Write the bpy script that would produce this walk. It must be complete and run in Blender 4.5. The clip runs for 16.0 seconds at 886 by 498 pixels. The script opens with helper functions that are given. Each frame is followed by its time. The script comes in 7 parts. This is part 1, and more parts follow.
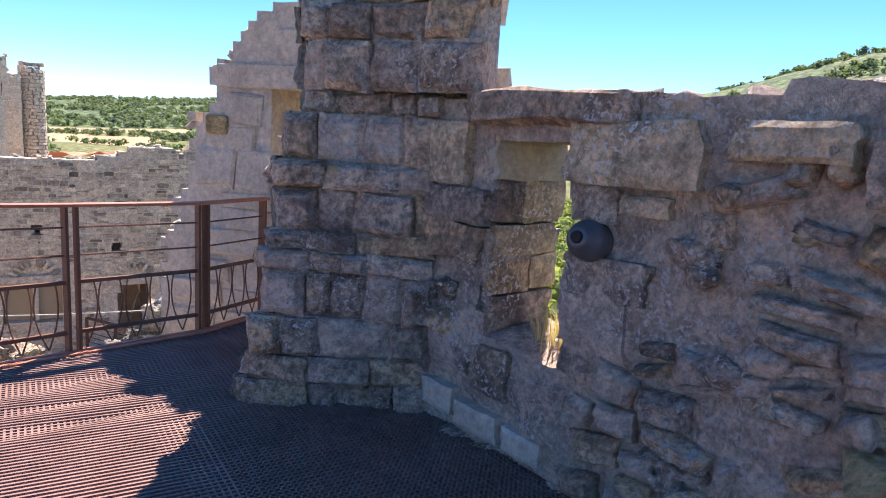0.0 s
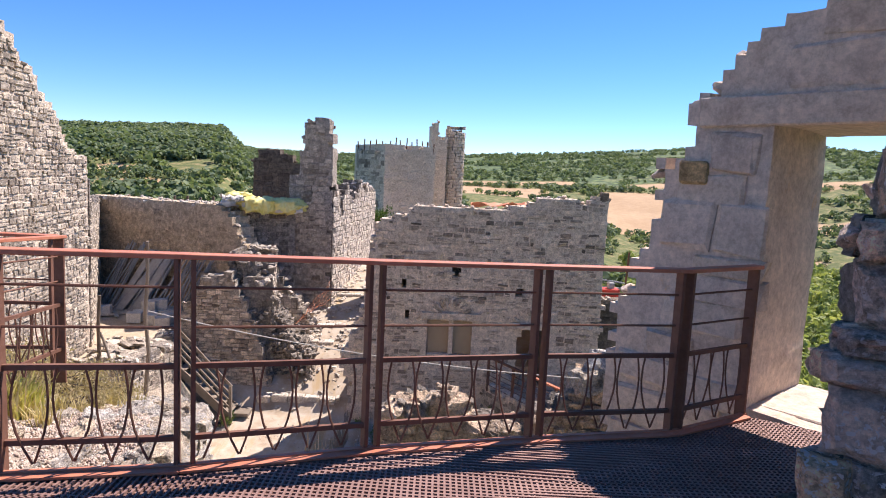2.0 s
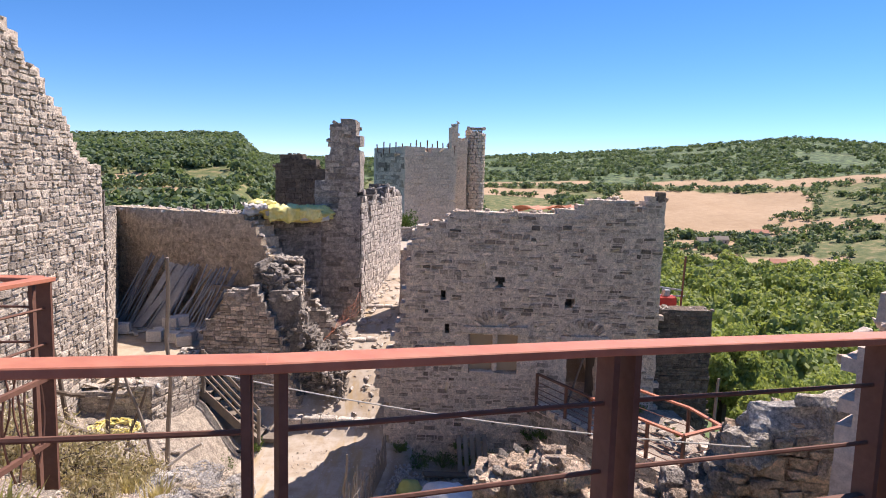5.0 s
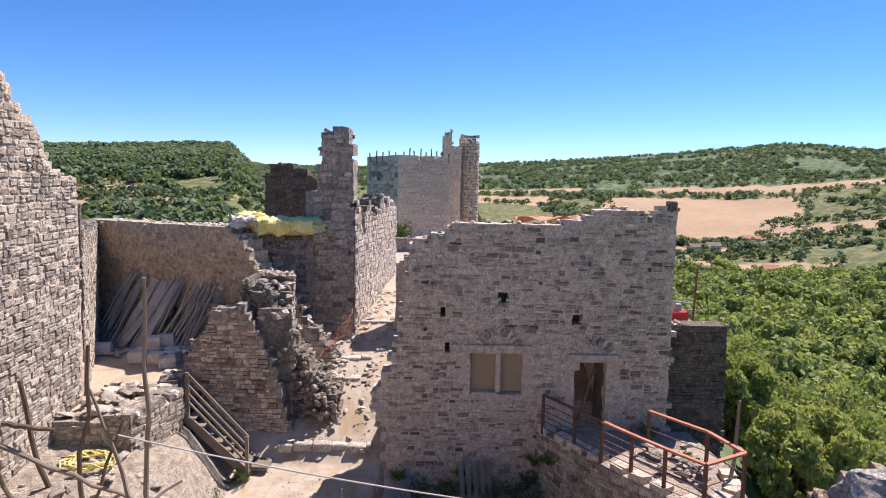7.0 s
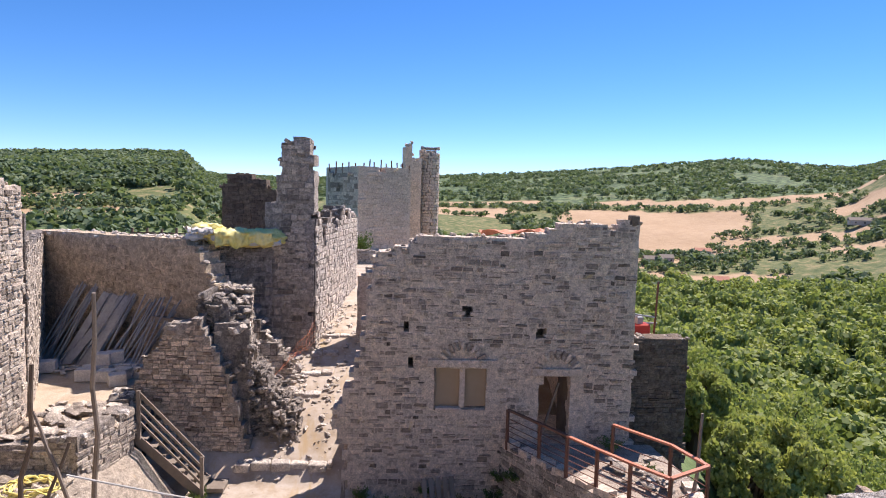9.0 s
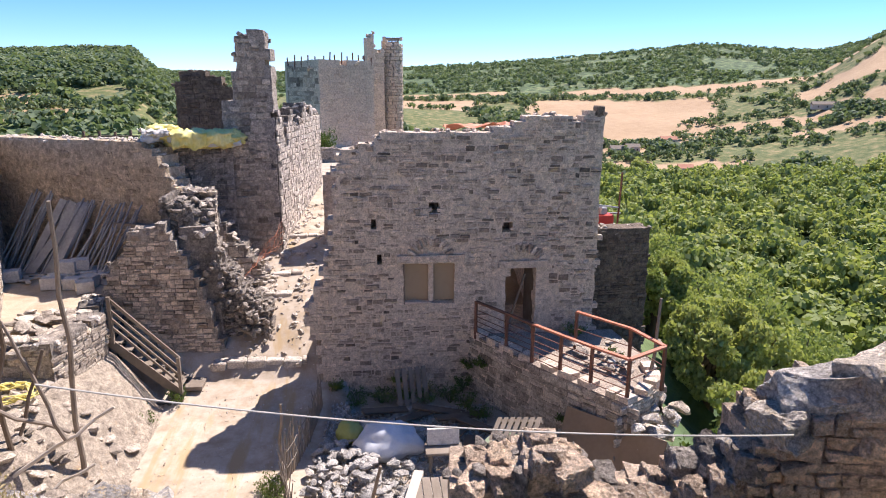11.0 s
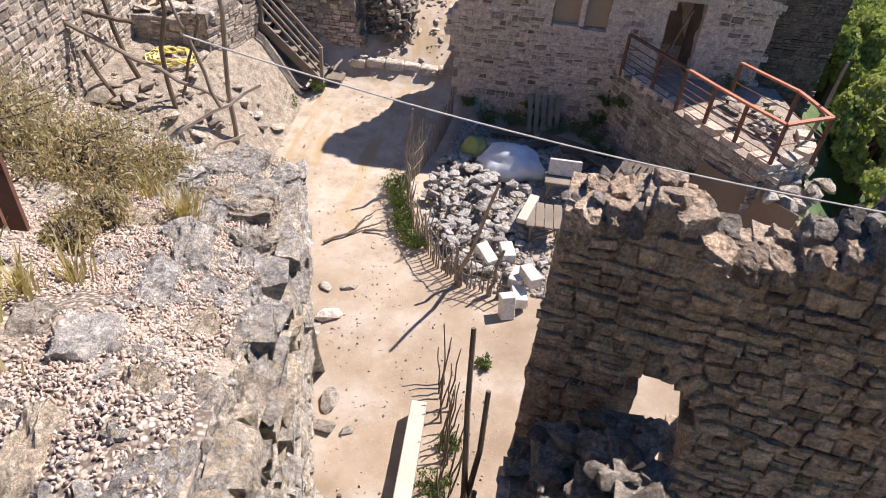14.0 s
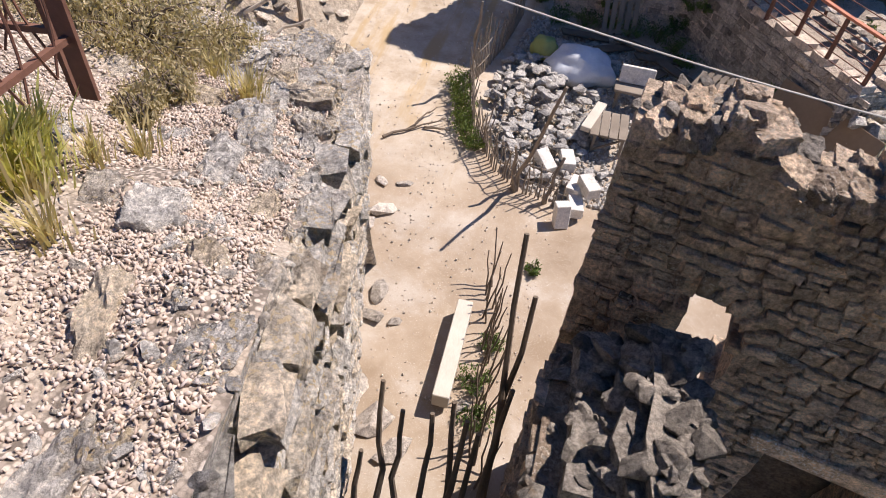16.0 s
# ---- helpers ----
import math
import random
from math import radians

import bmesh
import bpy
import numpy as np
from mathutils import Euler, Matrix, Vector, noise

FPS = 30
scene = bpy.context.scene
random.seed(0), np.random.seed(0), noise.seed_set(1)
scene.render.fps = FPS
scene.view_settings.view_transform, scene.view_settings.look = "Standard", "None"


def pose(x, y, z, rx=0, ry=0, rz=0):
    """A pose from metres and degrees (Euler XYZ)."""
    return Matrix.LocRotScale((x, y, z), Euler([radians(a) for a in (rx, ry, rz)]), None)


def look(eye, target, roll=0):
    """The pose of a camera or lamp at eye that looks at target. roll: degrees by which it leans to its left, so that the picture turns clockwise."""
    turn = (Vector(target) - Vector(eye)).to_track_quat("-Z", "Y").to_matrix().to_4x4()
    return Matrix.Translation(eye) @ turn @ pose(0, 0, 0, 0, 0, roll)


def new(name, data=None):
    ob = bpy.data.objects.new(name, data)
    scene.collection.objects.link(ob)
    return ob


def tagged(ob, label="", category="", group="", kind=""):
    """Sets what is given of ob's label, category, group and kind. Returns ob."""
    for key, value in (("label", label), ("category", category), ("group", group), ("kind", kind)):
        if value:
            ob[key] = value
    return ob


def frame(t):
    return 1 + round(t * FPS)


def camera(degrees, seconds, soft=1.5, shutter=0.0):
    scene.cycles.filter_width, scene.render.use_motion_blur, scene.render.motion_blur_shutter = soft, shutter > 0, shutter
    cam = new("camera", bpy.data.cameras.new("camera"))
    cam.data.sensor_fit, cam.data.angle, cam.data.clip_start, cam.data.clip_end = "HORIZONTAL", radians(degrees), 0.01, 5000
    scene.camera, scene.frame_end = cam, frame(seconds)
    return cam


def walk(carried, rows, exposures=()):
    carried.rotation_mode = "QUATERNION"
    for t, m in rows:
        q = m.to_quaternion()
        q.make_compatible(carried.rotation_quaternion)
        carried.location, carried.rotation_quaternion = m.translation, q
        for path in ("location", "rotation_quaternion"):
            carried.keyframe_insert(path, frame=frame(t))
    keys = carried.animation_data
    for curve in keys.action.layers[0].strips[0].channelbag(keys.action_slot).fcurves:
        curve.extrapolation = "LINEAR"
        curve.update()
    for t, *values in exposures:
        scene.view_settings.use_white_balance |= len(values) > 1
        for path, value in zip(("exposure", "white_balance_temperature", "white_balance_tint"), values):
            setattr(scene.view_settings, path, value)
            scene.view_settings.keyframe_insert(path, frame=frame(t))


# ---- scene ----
cam = camera(68.4, 16.0, soft=1.0)
PATH = [
    (0, (0.623, 0.568, 1.623), (1.699, 2.223, 1.299), 3.4),
    (0.5, (0.543, 0.879, 1.637), (1.167, 2.756, 1.345), 3.1),
    (1, (0.475, 1.196, 1.607), (0.765, 3.158, 1.348), 2.6),
    (1.5, (0.406, 1.572, 1.595), (0.472, 3.556, 1.356), 2.4),
    (2, (0.252, 1.888, 1.566), (0.267, 3.874, 1.334), 2.8),
    (2.5, (0.077, 2.185, 1.588), (0.075, 4.171, 1.355), 2.1),
    (3, (-0.023, 2.502, 1.565), (-0.052, 4.489, 1.34), 1.6),
    (3.5, (-0.103, 2.798, 1.553), (-0.141, 4.785, 1.332), 1.9),
    (4, (-0.26, 3.01, 1.534), (-0.301, 4.997, 1.306), 2.0),
    (6.5, (-0.723, 4.498, 1.56), (-0.741, 6.485, 1.335), 0.6),
    (7, (-0.734, 4.712, 1.574), (-0.746, 6.702, 1.372), 1.1),
    (7.5, (-0.75, 4.894, 1.593), (-0.763, 6.886, 1.409), 1.9),
    (8, (-0.828, 4.954, 1.604), (-0.811, 6.947, 1.446), 1.9),
    (10.3, (-0.892, 4.951, 1.595), (-0.67, 6.923, 1.347), 0.6),
    (10.5, (-0.886, 4.955, 1.599), (-0.662, 6.917, 1.285), 0.4),
    (11, (-0.814, 4.953, 1.628), (-0.604, 6.883, 1.15), 0.3),
    (11.5, (-0.806, 4.987, 1.592), (-0.619, 6.883, 0.984), 0.5),
    (12, (-0.8, 5.031, 1.551), (-0.661, 6.891, 0.829), 0.7),
    (12.5, (-0.795, 5.041, 1.521), (-0.724, 6.85, 0.671), 1.5),
    (13, (-0.798, 5.063, 1.497), (-0.801, 6.812, 0.528), 2.3),
    (13.5, (-0.815, 5.083, 1.466), (-0.888, 6.745, 0.356), 3.3),
    (14, (-0.822, 5.081, 1.445), (-0.958, 6.651, 0.214), 5.1),
    (14.5, (-0.832, 5.08, 1.422), (-1.022, 6.558, 0.088), 6.8),
    (15, (-0.838, 5.084, 1.412), (-1.048, 6.492, 0.007), 7.7),
    (15.5, (-0.838, 5.086, 1.409), (-1.065, 6.455, -0.031), 7.1),
    (16, (-0.838, 5.091, 1.411), (-1.079, 6.434, -0.051), 6.1),
]
EXPOSURE = ((0, 1.65, 6950, 20), (1.2, 1.28, 6750, 21), (3, 0.98, 6750, 21), (8, 0.88, 6550, 22), (11, 1.12, 6550, 21), (14, 0.9, 6600, 18), (16, 0.8, 6600, 18))
walk(cam, [(t, look(eye, goal, lean)) for t, eye, goal, lean in PATH], EXPOSURE)

# ---- light ----
SUN_AZ, SUN_EL = radians(46), radians(54)   # azimuth from +y towards +x
world = bpy.data.worlds.new("world")
scene.world = world
world.use_nodes = True
wn = world.node_tree
sky = wn.nodes.new("ShaderNodeTexSky")
sky.sky_type = "NISHITA"
sky.sun_disc = False
sky.sun_elevation, sky.sun_rotation = SUN_EL, SUN_AZ
sky.altitude, sky.air_density, sky.dust_density, sky.ozone_density = 1200, 0.75, 0.0, 6.0
hs = wn.nodes.new("ShaderNodeHueSaturation")
hs.inputs["Saturation"].default_value = 1.2
wn.links.new(sky.outputs[0], hs.inputs["Color"])
wn.links.new(hs.outputs[0], wn.nodes["Background"].inputs[0])
wn.nodes["Background"].inputs[1].default_value = 0.097
sun_data = bpy.data.lights.new("sun", "SUN")
sun_data.energy, sun_data.angle, sun_data.color = 4.3, radians(0.55), (1.0, 0.95, 0.87)
sun = new("sun", sun_data)
sun_dir = Vector((math.sin(SUN_AZ) * math.cos(SUN_EL), math.cos(SUN_AZ) * math.cos(SUN_EL), math.sin(SUN_EL)))
sun.matrix_world = look((0, 0, 60), Vector((0, 0, 60)) - sun_dir)

rng = random.Random(7)
nrng = np.random.default_rng(7)


# ---- materials ----
class Mat:
    """A node material built step by step."""

    def __init__(self, name, rough=0.85, metal=0.0):
        self.m = bpy.data.materials.new(name)
        self.m.use_nodes = True
        self.t = self.m.node_tree
        self.b = self.t.nodes["Principled BSDF"]
        self.b.inputs["Roughness"].default_value = rough
        self.b.inputs["Metallic"].default_value = metal
        self.b.inputs["Specular IOR Level"].default_value = 0.25
        self.geo = self.node("ShaderNodeNewGeometry")
        self.pos = self.geo.outputs["Position"]

    def node(self, kind):
        return self.t.nodes.new(kind)

    def link(self, a, b):
        self.t.links.new(a, b)

    def noise(self, scale, detail=4, rough=0.55, stretch=None, warp=0.0):
        n = self.node("ShaderNodeTexNoise")
        n.inputs["Scale"].default_value, n.inputs["Detail"].default_value = scale, detail
        n.inputs["Roughness"].default_value, n.inputs["Distortion"].default_value = rough, warp
        src = self.pos
        if stretch:
            mp = self.node("ShaderNodeMapping")
            mp.inputs["Scale"].default_value = stretch
            self.link(self.pos, mp.inputs[0])
            src = mp.outputs[0]
        self.link(src, n.inputs["Vector"])
        return n.outputs["Fac"]

    def cells(self, scale, feature="F1", out="Distance", random_=1.0):
        n = self.node("ShaderNodeTexVoronoi")
        n.feature = feature
        n.inputs["Scale"].default_value = scale
        n.inputs["Randomness"].default_value = random_
        self.link(self.pos, n.inputs["Vector"])
        return n.outputs[out]

    def ramp(self, fac, *stops):
        r = self.node("ShaderNodeValToRGB")
        e = r.color_ramp.elements
        while len(e) < len(stops):
            e.new(0.5)
        for el, (p, c) in zip(e, stops):
            el.position = p
            el.color = (*c, 1) if len(c) == 3 else c
        self.link(fac, r.inputs[0])
        return r.outputs[0]

    def grey(self, fac, lo, hi):
        m = self.node("ShaderNodeMapRange")
        m.inputs[1].default_value, m.inputs[2].default_value = lo, hi
        self.link(fac, m.inputs[0])
        return m.outputs[0]

    def mix(self, fac, a, b, mode="MIX"):
        m = self.node("ShaderNodeMix")
        m.data_type, m.blend_type = "RGBA", mode
        for sock, v in ((m.inputs[0], fac), (m.inputs[6], a), (m.inputs[7], b)):
            if isinstance(v, (int, float)):
                sock.default_value = v
            elif isinstance(v, tuple):
                sock.default_value = (*v, 1)
            else:
                self.link(v, sock)
        return m.outputs[2]

    def piece(self):
        """A random number for each loose piece, whether it is an object or an island."""
        oi = self.node("ShaderNodeObjectInfo")
        a = self.node("ShaderNodeMath")
        a.operation = "ADD"
        self.link(oi.outputs["Random"], a.inputs[0])
        self.link(self.geo.outputs["Random Per Island"], a.inputs[1])
        f = self.node("ShaderNodeMath")
        f.operation = "FRACT"
        self.link(a.outputs[0], f.inputs[0])
        return f.outputs[0]

    def color(self, c):
        if isinstance(c, tuple):
            self.b.inputs["Base Color"].default_value = (*c, 1)
        else:
            self.link(c, self.b.inputs["Base Color"])
        return self

    def bump(self, fac, strength=0.5, dist=0.02):
        n = self.node("ShaderNodeBump")
        n.inputs["Strength"].default_value, n.inputs["Distance"].default_value = strength, dist
        self.link(fac, n.inputs["Height"])
        old = self.b.inputs["Normal"].links
        if old:
            self.link(old[0].from_socket, n.inputs["Normal"])
        self.link(n.outputs[0], self.b.inputs["Normal"])
        return self

    def rough(self, fac, lo, hi):
        r = self.node("ShaderNodeMapRange")
        r.inputs[3].default_value, r.inputs[4].default_value = lo, hi
        self.link(fac, r.inputs[0])
        self.link(r.outputs[0], self.b.inputs["Roughness"])
        return self


def stone_mat(name, tones, stain, stain_amt=0.5, lichen=None, fine=26, bump=0.8, contrast=1.0):
    """Masonry: a tone for each stone, mottling at three scales, pits, dark stains and specks of lichen."""
    m = Mat(name, 0.92)
    n = len(tones)
    base = m.ramp(m.piece(), *[(i / max(1, n - 1), t) for i, t in enumerate(tones)])
    lo, hi = max(0.15, 1 - 0.6 * contrast), 1 + 0.6 * contrast
    mott = m.noise(6, 9, 0.72, warp=0.3)
    base = m.mix(1.0, base, m.ramp(mott, (0.38, (lo, lo * 0.97, lo * 0.96)), (0.5, (1, 1, 1)), (0.63, (hi, hi * 0.98, hi * 0.95))), "MULTIPLY")
    grain = m.noise(fine, 9, 0.78)
    g0, g1 = max(0.12, 1 - 0.6 * contrast), 1 + 0.6 * contrast
    base = m.mix(1.0, base, m.ramp(grain, (0.4, (g0, g0, g0)), (0.5, (1, 1, 1)), (0.6, (g1, g1, g1))), "MULTIPLY")
    st = m.noise(1.1, 8, 0.74, warp=0.8)
    base = m.mix(m.grey(st, 0.66 - 0.16 * stain_amt, 0.78 - 0.1 * stain_amt), base, stain)
    rust = m.noise(2.6, 6, 0.7, warp=0.5)
    base = m.mix(m.grey(rust, 0.62, 0.78), base, tuple(min(0.7, q) for q in (tones[-1][0] * 1.25, tones[-1][1] * 0.95, tones[-1][2] * 0.62)))
    if lichen:
        sp = m.noise(38, 3, 0.6, warp=0.5)
        zone = m.noise(2.2, 4)
        f = m.node("ShaderNodeMath")
        f.operation = "MULTIPLY"
        m.link(m.grey(sp, 0.55, 0.6), f.inputs[0])
        m.link(m.grey(zone, 0.42, 0.58), f.inputs[1])
        base = m.mix(f.outputs[0], base, lichen)
    m.color(base).bump(m.noise(7, 9, 0.75, warp=0.3), bump, 0.09).bump(grain, bump, 0.025)
    return m.m


M_FACADE = stone_mat("facade_stone", [(0.13, 0.1, 0.078), (0.64, 0.52, 0.405), (0.72, 0.6, 0.48), (0.24, 0.185, 0.145), (0.76, 0.64, 0.52), (0.54, 0.43, 0.335), (0.7, 0.58, 0.46), (0.3, 0.235, 0.185), (0.66, 0.55, 0.44)], (0.2, 0.16, 0.13), 0.45, contrast=0.5)
M_MORTAR = stone_mat("lime_mortar", [(0.62, 0.51, 0.405), (0.72, 0.605, 0.495)], (0.3, 0.24, 0.19), 0.4, contrast=0.45)
M_GREY = stone_mat("grey_stone", [(0.22, 0.185, 0.15), (0.48, 0.415, 0.34), (0.58, 0.505, 0.415), (0.32, 0.27, 0.22), (0.53, 0.46, 0.375)], (0.2, 0.17, 0.145), 0.4, contrast=0.55)
M_PALE = stone_mat("pale_limestone", [(0.5, 0.405, 0.335), (0.6, 0.49, 0.405), (0.55, 0.455, 0.38), (0.57, 0.46, 0.36)], (0.38, 0.315, 0.27), 0.3, fine=20, bump=0.3, contrast=0.28)
M_OCHRE = stone_mat("ochre_stone", [(0.5, 0.32, 0.15), (0.6, 0.42, 0.22)], (0.34, 0.22, 0.12), 0.4, contrast=0.5)
M_DARK = stone_mat("weathered_stone", [(0.36, 0.267, 0.223), (0.8, 0.552, 0.381), (0.56, 0.423, 0.353), (0.82, 0.552, 0.335), (0.48, 0.359, 0.298), (0.82, 0.635, 0.512), (0.42, 0.313, 0.26), (0.74, 0.497, 0.316)], (0.15, 0.12, 0.116), 0.9, (0.88, 0.782, 0.744), bump=1.0, contrast=0.75)
M_BUFF = stone_mat("buff_block", [(0.54, 0.399, 0.275), (0.68, 0.503, 0.342)], (0.25, 0.195, 0.162), 0.7, (0.8, 0.741, 0.684), bump=0.7, contrast=0.6)
M_PLAINBLOCK = stone_mat("plain_grey_block", [(0.38, 0.33, 0.28), (0.44, 0.385, 0.33)], (0.27, 0.235, 0.21), 0.3, bump=0.3, contrast=0.25)
M_WASH = stone_mat("weathered_mortar", [(0.66, 0.502, 0.408), (0.76, 0.586, 0.484)], (0.28, 0.209, 0.18), 0.65, (0.8, 0.725, 0.703), bump=0.9, contrast=0.5)
M_NEAR = stone_mat("near_wall_stone", [(0.3, 0.228, 0.17), (0.66, 0.503, 0.368), (0.5, 0.38, 0.276), (0.74, 0.57, 0.423), (0.58, 0.427, 0.294)], (0.2, 0.157, 0.124), 0.5, (0.6, 0.522, 0.432), bump=1.0, contrast=0.62)
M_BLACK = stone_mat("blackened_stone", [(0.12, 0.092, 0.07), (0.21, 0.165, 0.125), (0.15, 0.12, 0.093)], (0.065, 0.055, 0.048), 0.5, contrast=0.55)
M_KEEP = stone_mat("keep_stone", [(0.52, 0.42, 0.33), (0.66, 0.55, 0.44), (0.58, 0.475, 0.38)], (0.38, 0.32, 0.265), 0.3, contrast=0.45)
M_RUBBLE = stone_mat("rubble_stone", [(0.34, 0.3, 0.255), (0.62, 0.555, 0.475), (0.48, 0.42, 0.36), (0.56, 0.49, 0.415)], (0.3, 0.26, 0.22), 0.3, contrast=0.5)
M_ROCK = stone_mat("ledge_rock", [(0.34, 0.315, 0.285), (0.6, 0.555, 0.5), (0.48, 0.445, 0.4), (0.62, 0.51, 0.38), (0.54, 0.5, 0.455)], (0.2, 0.185, 0.17), 0.5, (0.6, 0.47, 0.3), fine=34, bump=0.9, contrast=0.75)
M_CORE = stone_mat("wall_core", [(0.17, 0.15, 0.13), (0.4, 0.35, 0.3), (0.28, 0.245, 0.21)], (0.1, 0.09, 0.08), 0.5, bump=1.0, contrast=0.65)
M_EARTHWALL = stone_mat("earthen_render", [(0.46, 0.36, 0.25), (0.58, 0.465, 0.335), (0.4, 0.31, 0.215)], (0.26, 0.2, 0.145), 0.5, contrast=0.55)
M_BANK = stone_mat("bank_earth", [(0.34, 0.285, 0.22), (0.42, 0.355, 0.28)], (0.2, 0.165, 0.13), 0.6, bump=0.9, contrast=0.55)
M_HEAP = stone_mat("grey_rubble", [(0.3, 0.285, 0.265), (0.5, 0.475, 0.44), (0.4, 0.38, 0.35), (0.56, 0.51, 0.45)], (0.24, 0.225, 0.21), 0.3, contrast=0.38)
M_BLOCK = stone_mat("cut_white_block", [(0.56, 0.53, 0.48), (0.64, 0.61, 0.56)], (0.46, 0.43, 0.39), 0.2, bump=0.15, contrast=0.25)


def plain_mat(name, a, b, rough=0.7, metal=0.0, scale=12, bump=0.2, stretch=None, dist=0.01):
    m = Mat(name, rough, metal)
    n = m.noise(scale, 6, 0.6, stretch)
    big = m.noise(scale * 0.15, 3)
    c = m.mix(0.5, m.ramp(n, (0.3, a), (0.7, b)), m.ramp(big, (0.35, a), (0.65, b)))
    m.color(c).bump(n, bump, dist).rough(n, max(0.05, rough - 0.12), min(1, rough + 0.12))
    return m.m


M_RUST = plain_mat("rusted_steel", (0.13, 0.06, 0.04), (0.22, 0.11, 0.075), 0.72, 0.1, 30, 0.25)
M_PRIMER = plain_mat("rust_red_rail", (0.42, 0.14, 0.08), (0.56, 0.23, 0.14), 0.5, 0.0, 25, 0.15)
M_GRATE = plain_mat("steel_grating", (0.2, 0.118, 0.1), (0.32, 0.2, 0.172), 0.6, 0.15, 20, 0.2)
M_UNDER = plain_mat("near_black", (0.02, 0.016, 0.015), (0.035, 0.028, 0.025), 0.9)
M_WOOD = plain_mat("weathered_wood", (0.16, 0.13, 0.1), (0.3, 0.25, 0.2), 0.85, 0, 14, 0.4, (6, 6, 1.2))
M_BARK = plain_mat("bark_pole", (0.09, 0.068, 0.05), (0.2, 0.155, 0.115), 0.9, 0, 14, 0.5, (5, 5, 1.0))
M_PALEWOOD = plain_mat("pale_timber", (0.45, 0.4, 0.33), (0.6, 0.54, 0.46), 0.8, 0, 14, 0.3, (5, 1, 5))
M_BOARD = plain_mat("brown_board", (0.32, 0.24, 0.155), (0.37, 0.28, 0.185), 0.8, 0, 6, 0.1)
M_PLY = plain_mat("chipboard", (0.23, 0.16, 0.1), (0.3, 0.215, 0.14), 0.75, 0, 9, 0.1)
M_SCAFF = plain_mat("scaffold_steel", (0.24, 0.24, 0.245), (0.46, 0.46, 0.46), 0.5, 0.35, 10, 0.15)
M_WHITEBAG = plain_mat("white_sacking", (0.5, 0.53, 0.57), (0.66, 0.68, 0.71), 0.55, 0, 16, 0.4)
M_GREENBAG = plain_mat("green_sack", (0.3, 0.33, 0.1), (0.42, 0.44, 0.16), 0.6, 0, 9, 0.4)
M_YELLOW = plain_mat("yellow_plastic", (0.68, 0.56, 0.12), (0.86, 0.78, 0.36), 0.5, 0, 10, 0.3)
M_ORANGE = plain_mat("orange_mesh", (0.5, 0.17, 0.09), (0.62, 0.26, 0.14), 0.6, 0, 10, 0.2)
M_RED = plain_mat("red_paint", (0.55, 0.05, 0.03), (0.65, 0.08, 0.05), 0.5, 0, 10, 0.1)
M_ROPE = plain_mat("pale_rope", (0.5, 0.47, 0.4), (0.68, 0.64, 0.56), 0.8, 0, 60, 0.3)
M_LAMP = plain_mat("dark_lamp_housing", (0.085, 0.085, 0.1), (0.14, 0.14, 0.16), 0.4, 0.3, 30, 0.05)
M_BLACKPIPE = plain_mat("black_pipe", (0.02, 0.02, 0.022), (0.04, 0.04, 0.042), 0.45, 0, 20, 0.1)
M_TILE = plain_mat("roof_tile", (0.42, 0.17, 0.1), (0.52, 0.25, 0.16), 0.8, 0, 3, 0.3)
M_PLASTER = plain_mat("far_plaster", (0.5, 0.45, 0.38), (0.6, 0.55, 0.48), 0.85, 0, 1, 0.1)


def leaf_mat(name, a, b, c):
    m = Mat(name, 0.75)
    base = m.ramp(m.piece(), (0.0, a), (0.55, b), (1.0, c))
    big = m.noise(0.11, 3, 0.6)
    base = m.mix(0.5, base, m.ramp(big, (0.34, a), (0.5, b), (0.64, c)))
    m.color(base)
    tr = m.node("ShaderNodeBsdfTranslucent")
    m.link(m.mix(1.0, base, (1.25, 1.25, 0.7), "MULTIPLY"), tr.inputs[0])
    mx = m.node("ShaderNodeMixShader")
    mx.inputs[0].default_value = 0.34
    m.link(m.b.outputs[0], mx.inputs[1])
    m.link(tr.outputs[0], mx.inputs[2])
    m.link(mx.outputs[0], m.t.nodes["Material Output"].inputs[0])
    return m.m


M_LEAF = leaf_mat("forest_leaves", (0.15, 0.205, 0.075), (0.29, 0.35, 0.125), (0.45, 0.47, 0.18))
# far green is bluer than the forest's: distance haze put into the leaf colour
M_LEAF_FAR = leaf_mat("hazed_hedge_leaves", (0.085, 0.135, 0.08), (0.15, 0.205, 0.115), (0.23, 0.275, 0.145))
M_LEAF_NEAR = leaf_mat("shrub_leaves", (0.05, 0.09, 0.025), (0.11, 0.165, 0.045), (0.21, 0.25, 0.08))
M_DRY = leaf_mat("dry_grass", (0.4, 0.32, 0.16), (0.55, 0.46, 0.25), (0.65, 0.57, 0.36))
M_GRASS = leaf_mat("green_grass", (0.42, 0.42, 0.12), (0.58, 0.55, 0.2), (0.7, 0.62, 0.34))
M_SCRUB = leaf_mat("dry_scrub", (0.34, 0.275, 0.16), (0.47, 0.39, 0.24), (0.56, 0.49, 0.33))

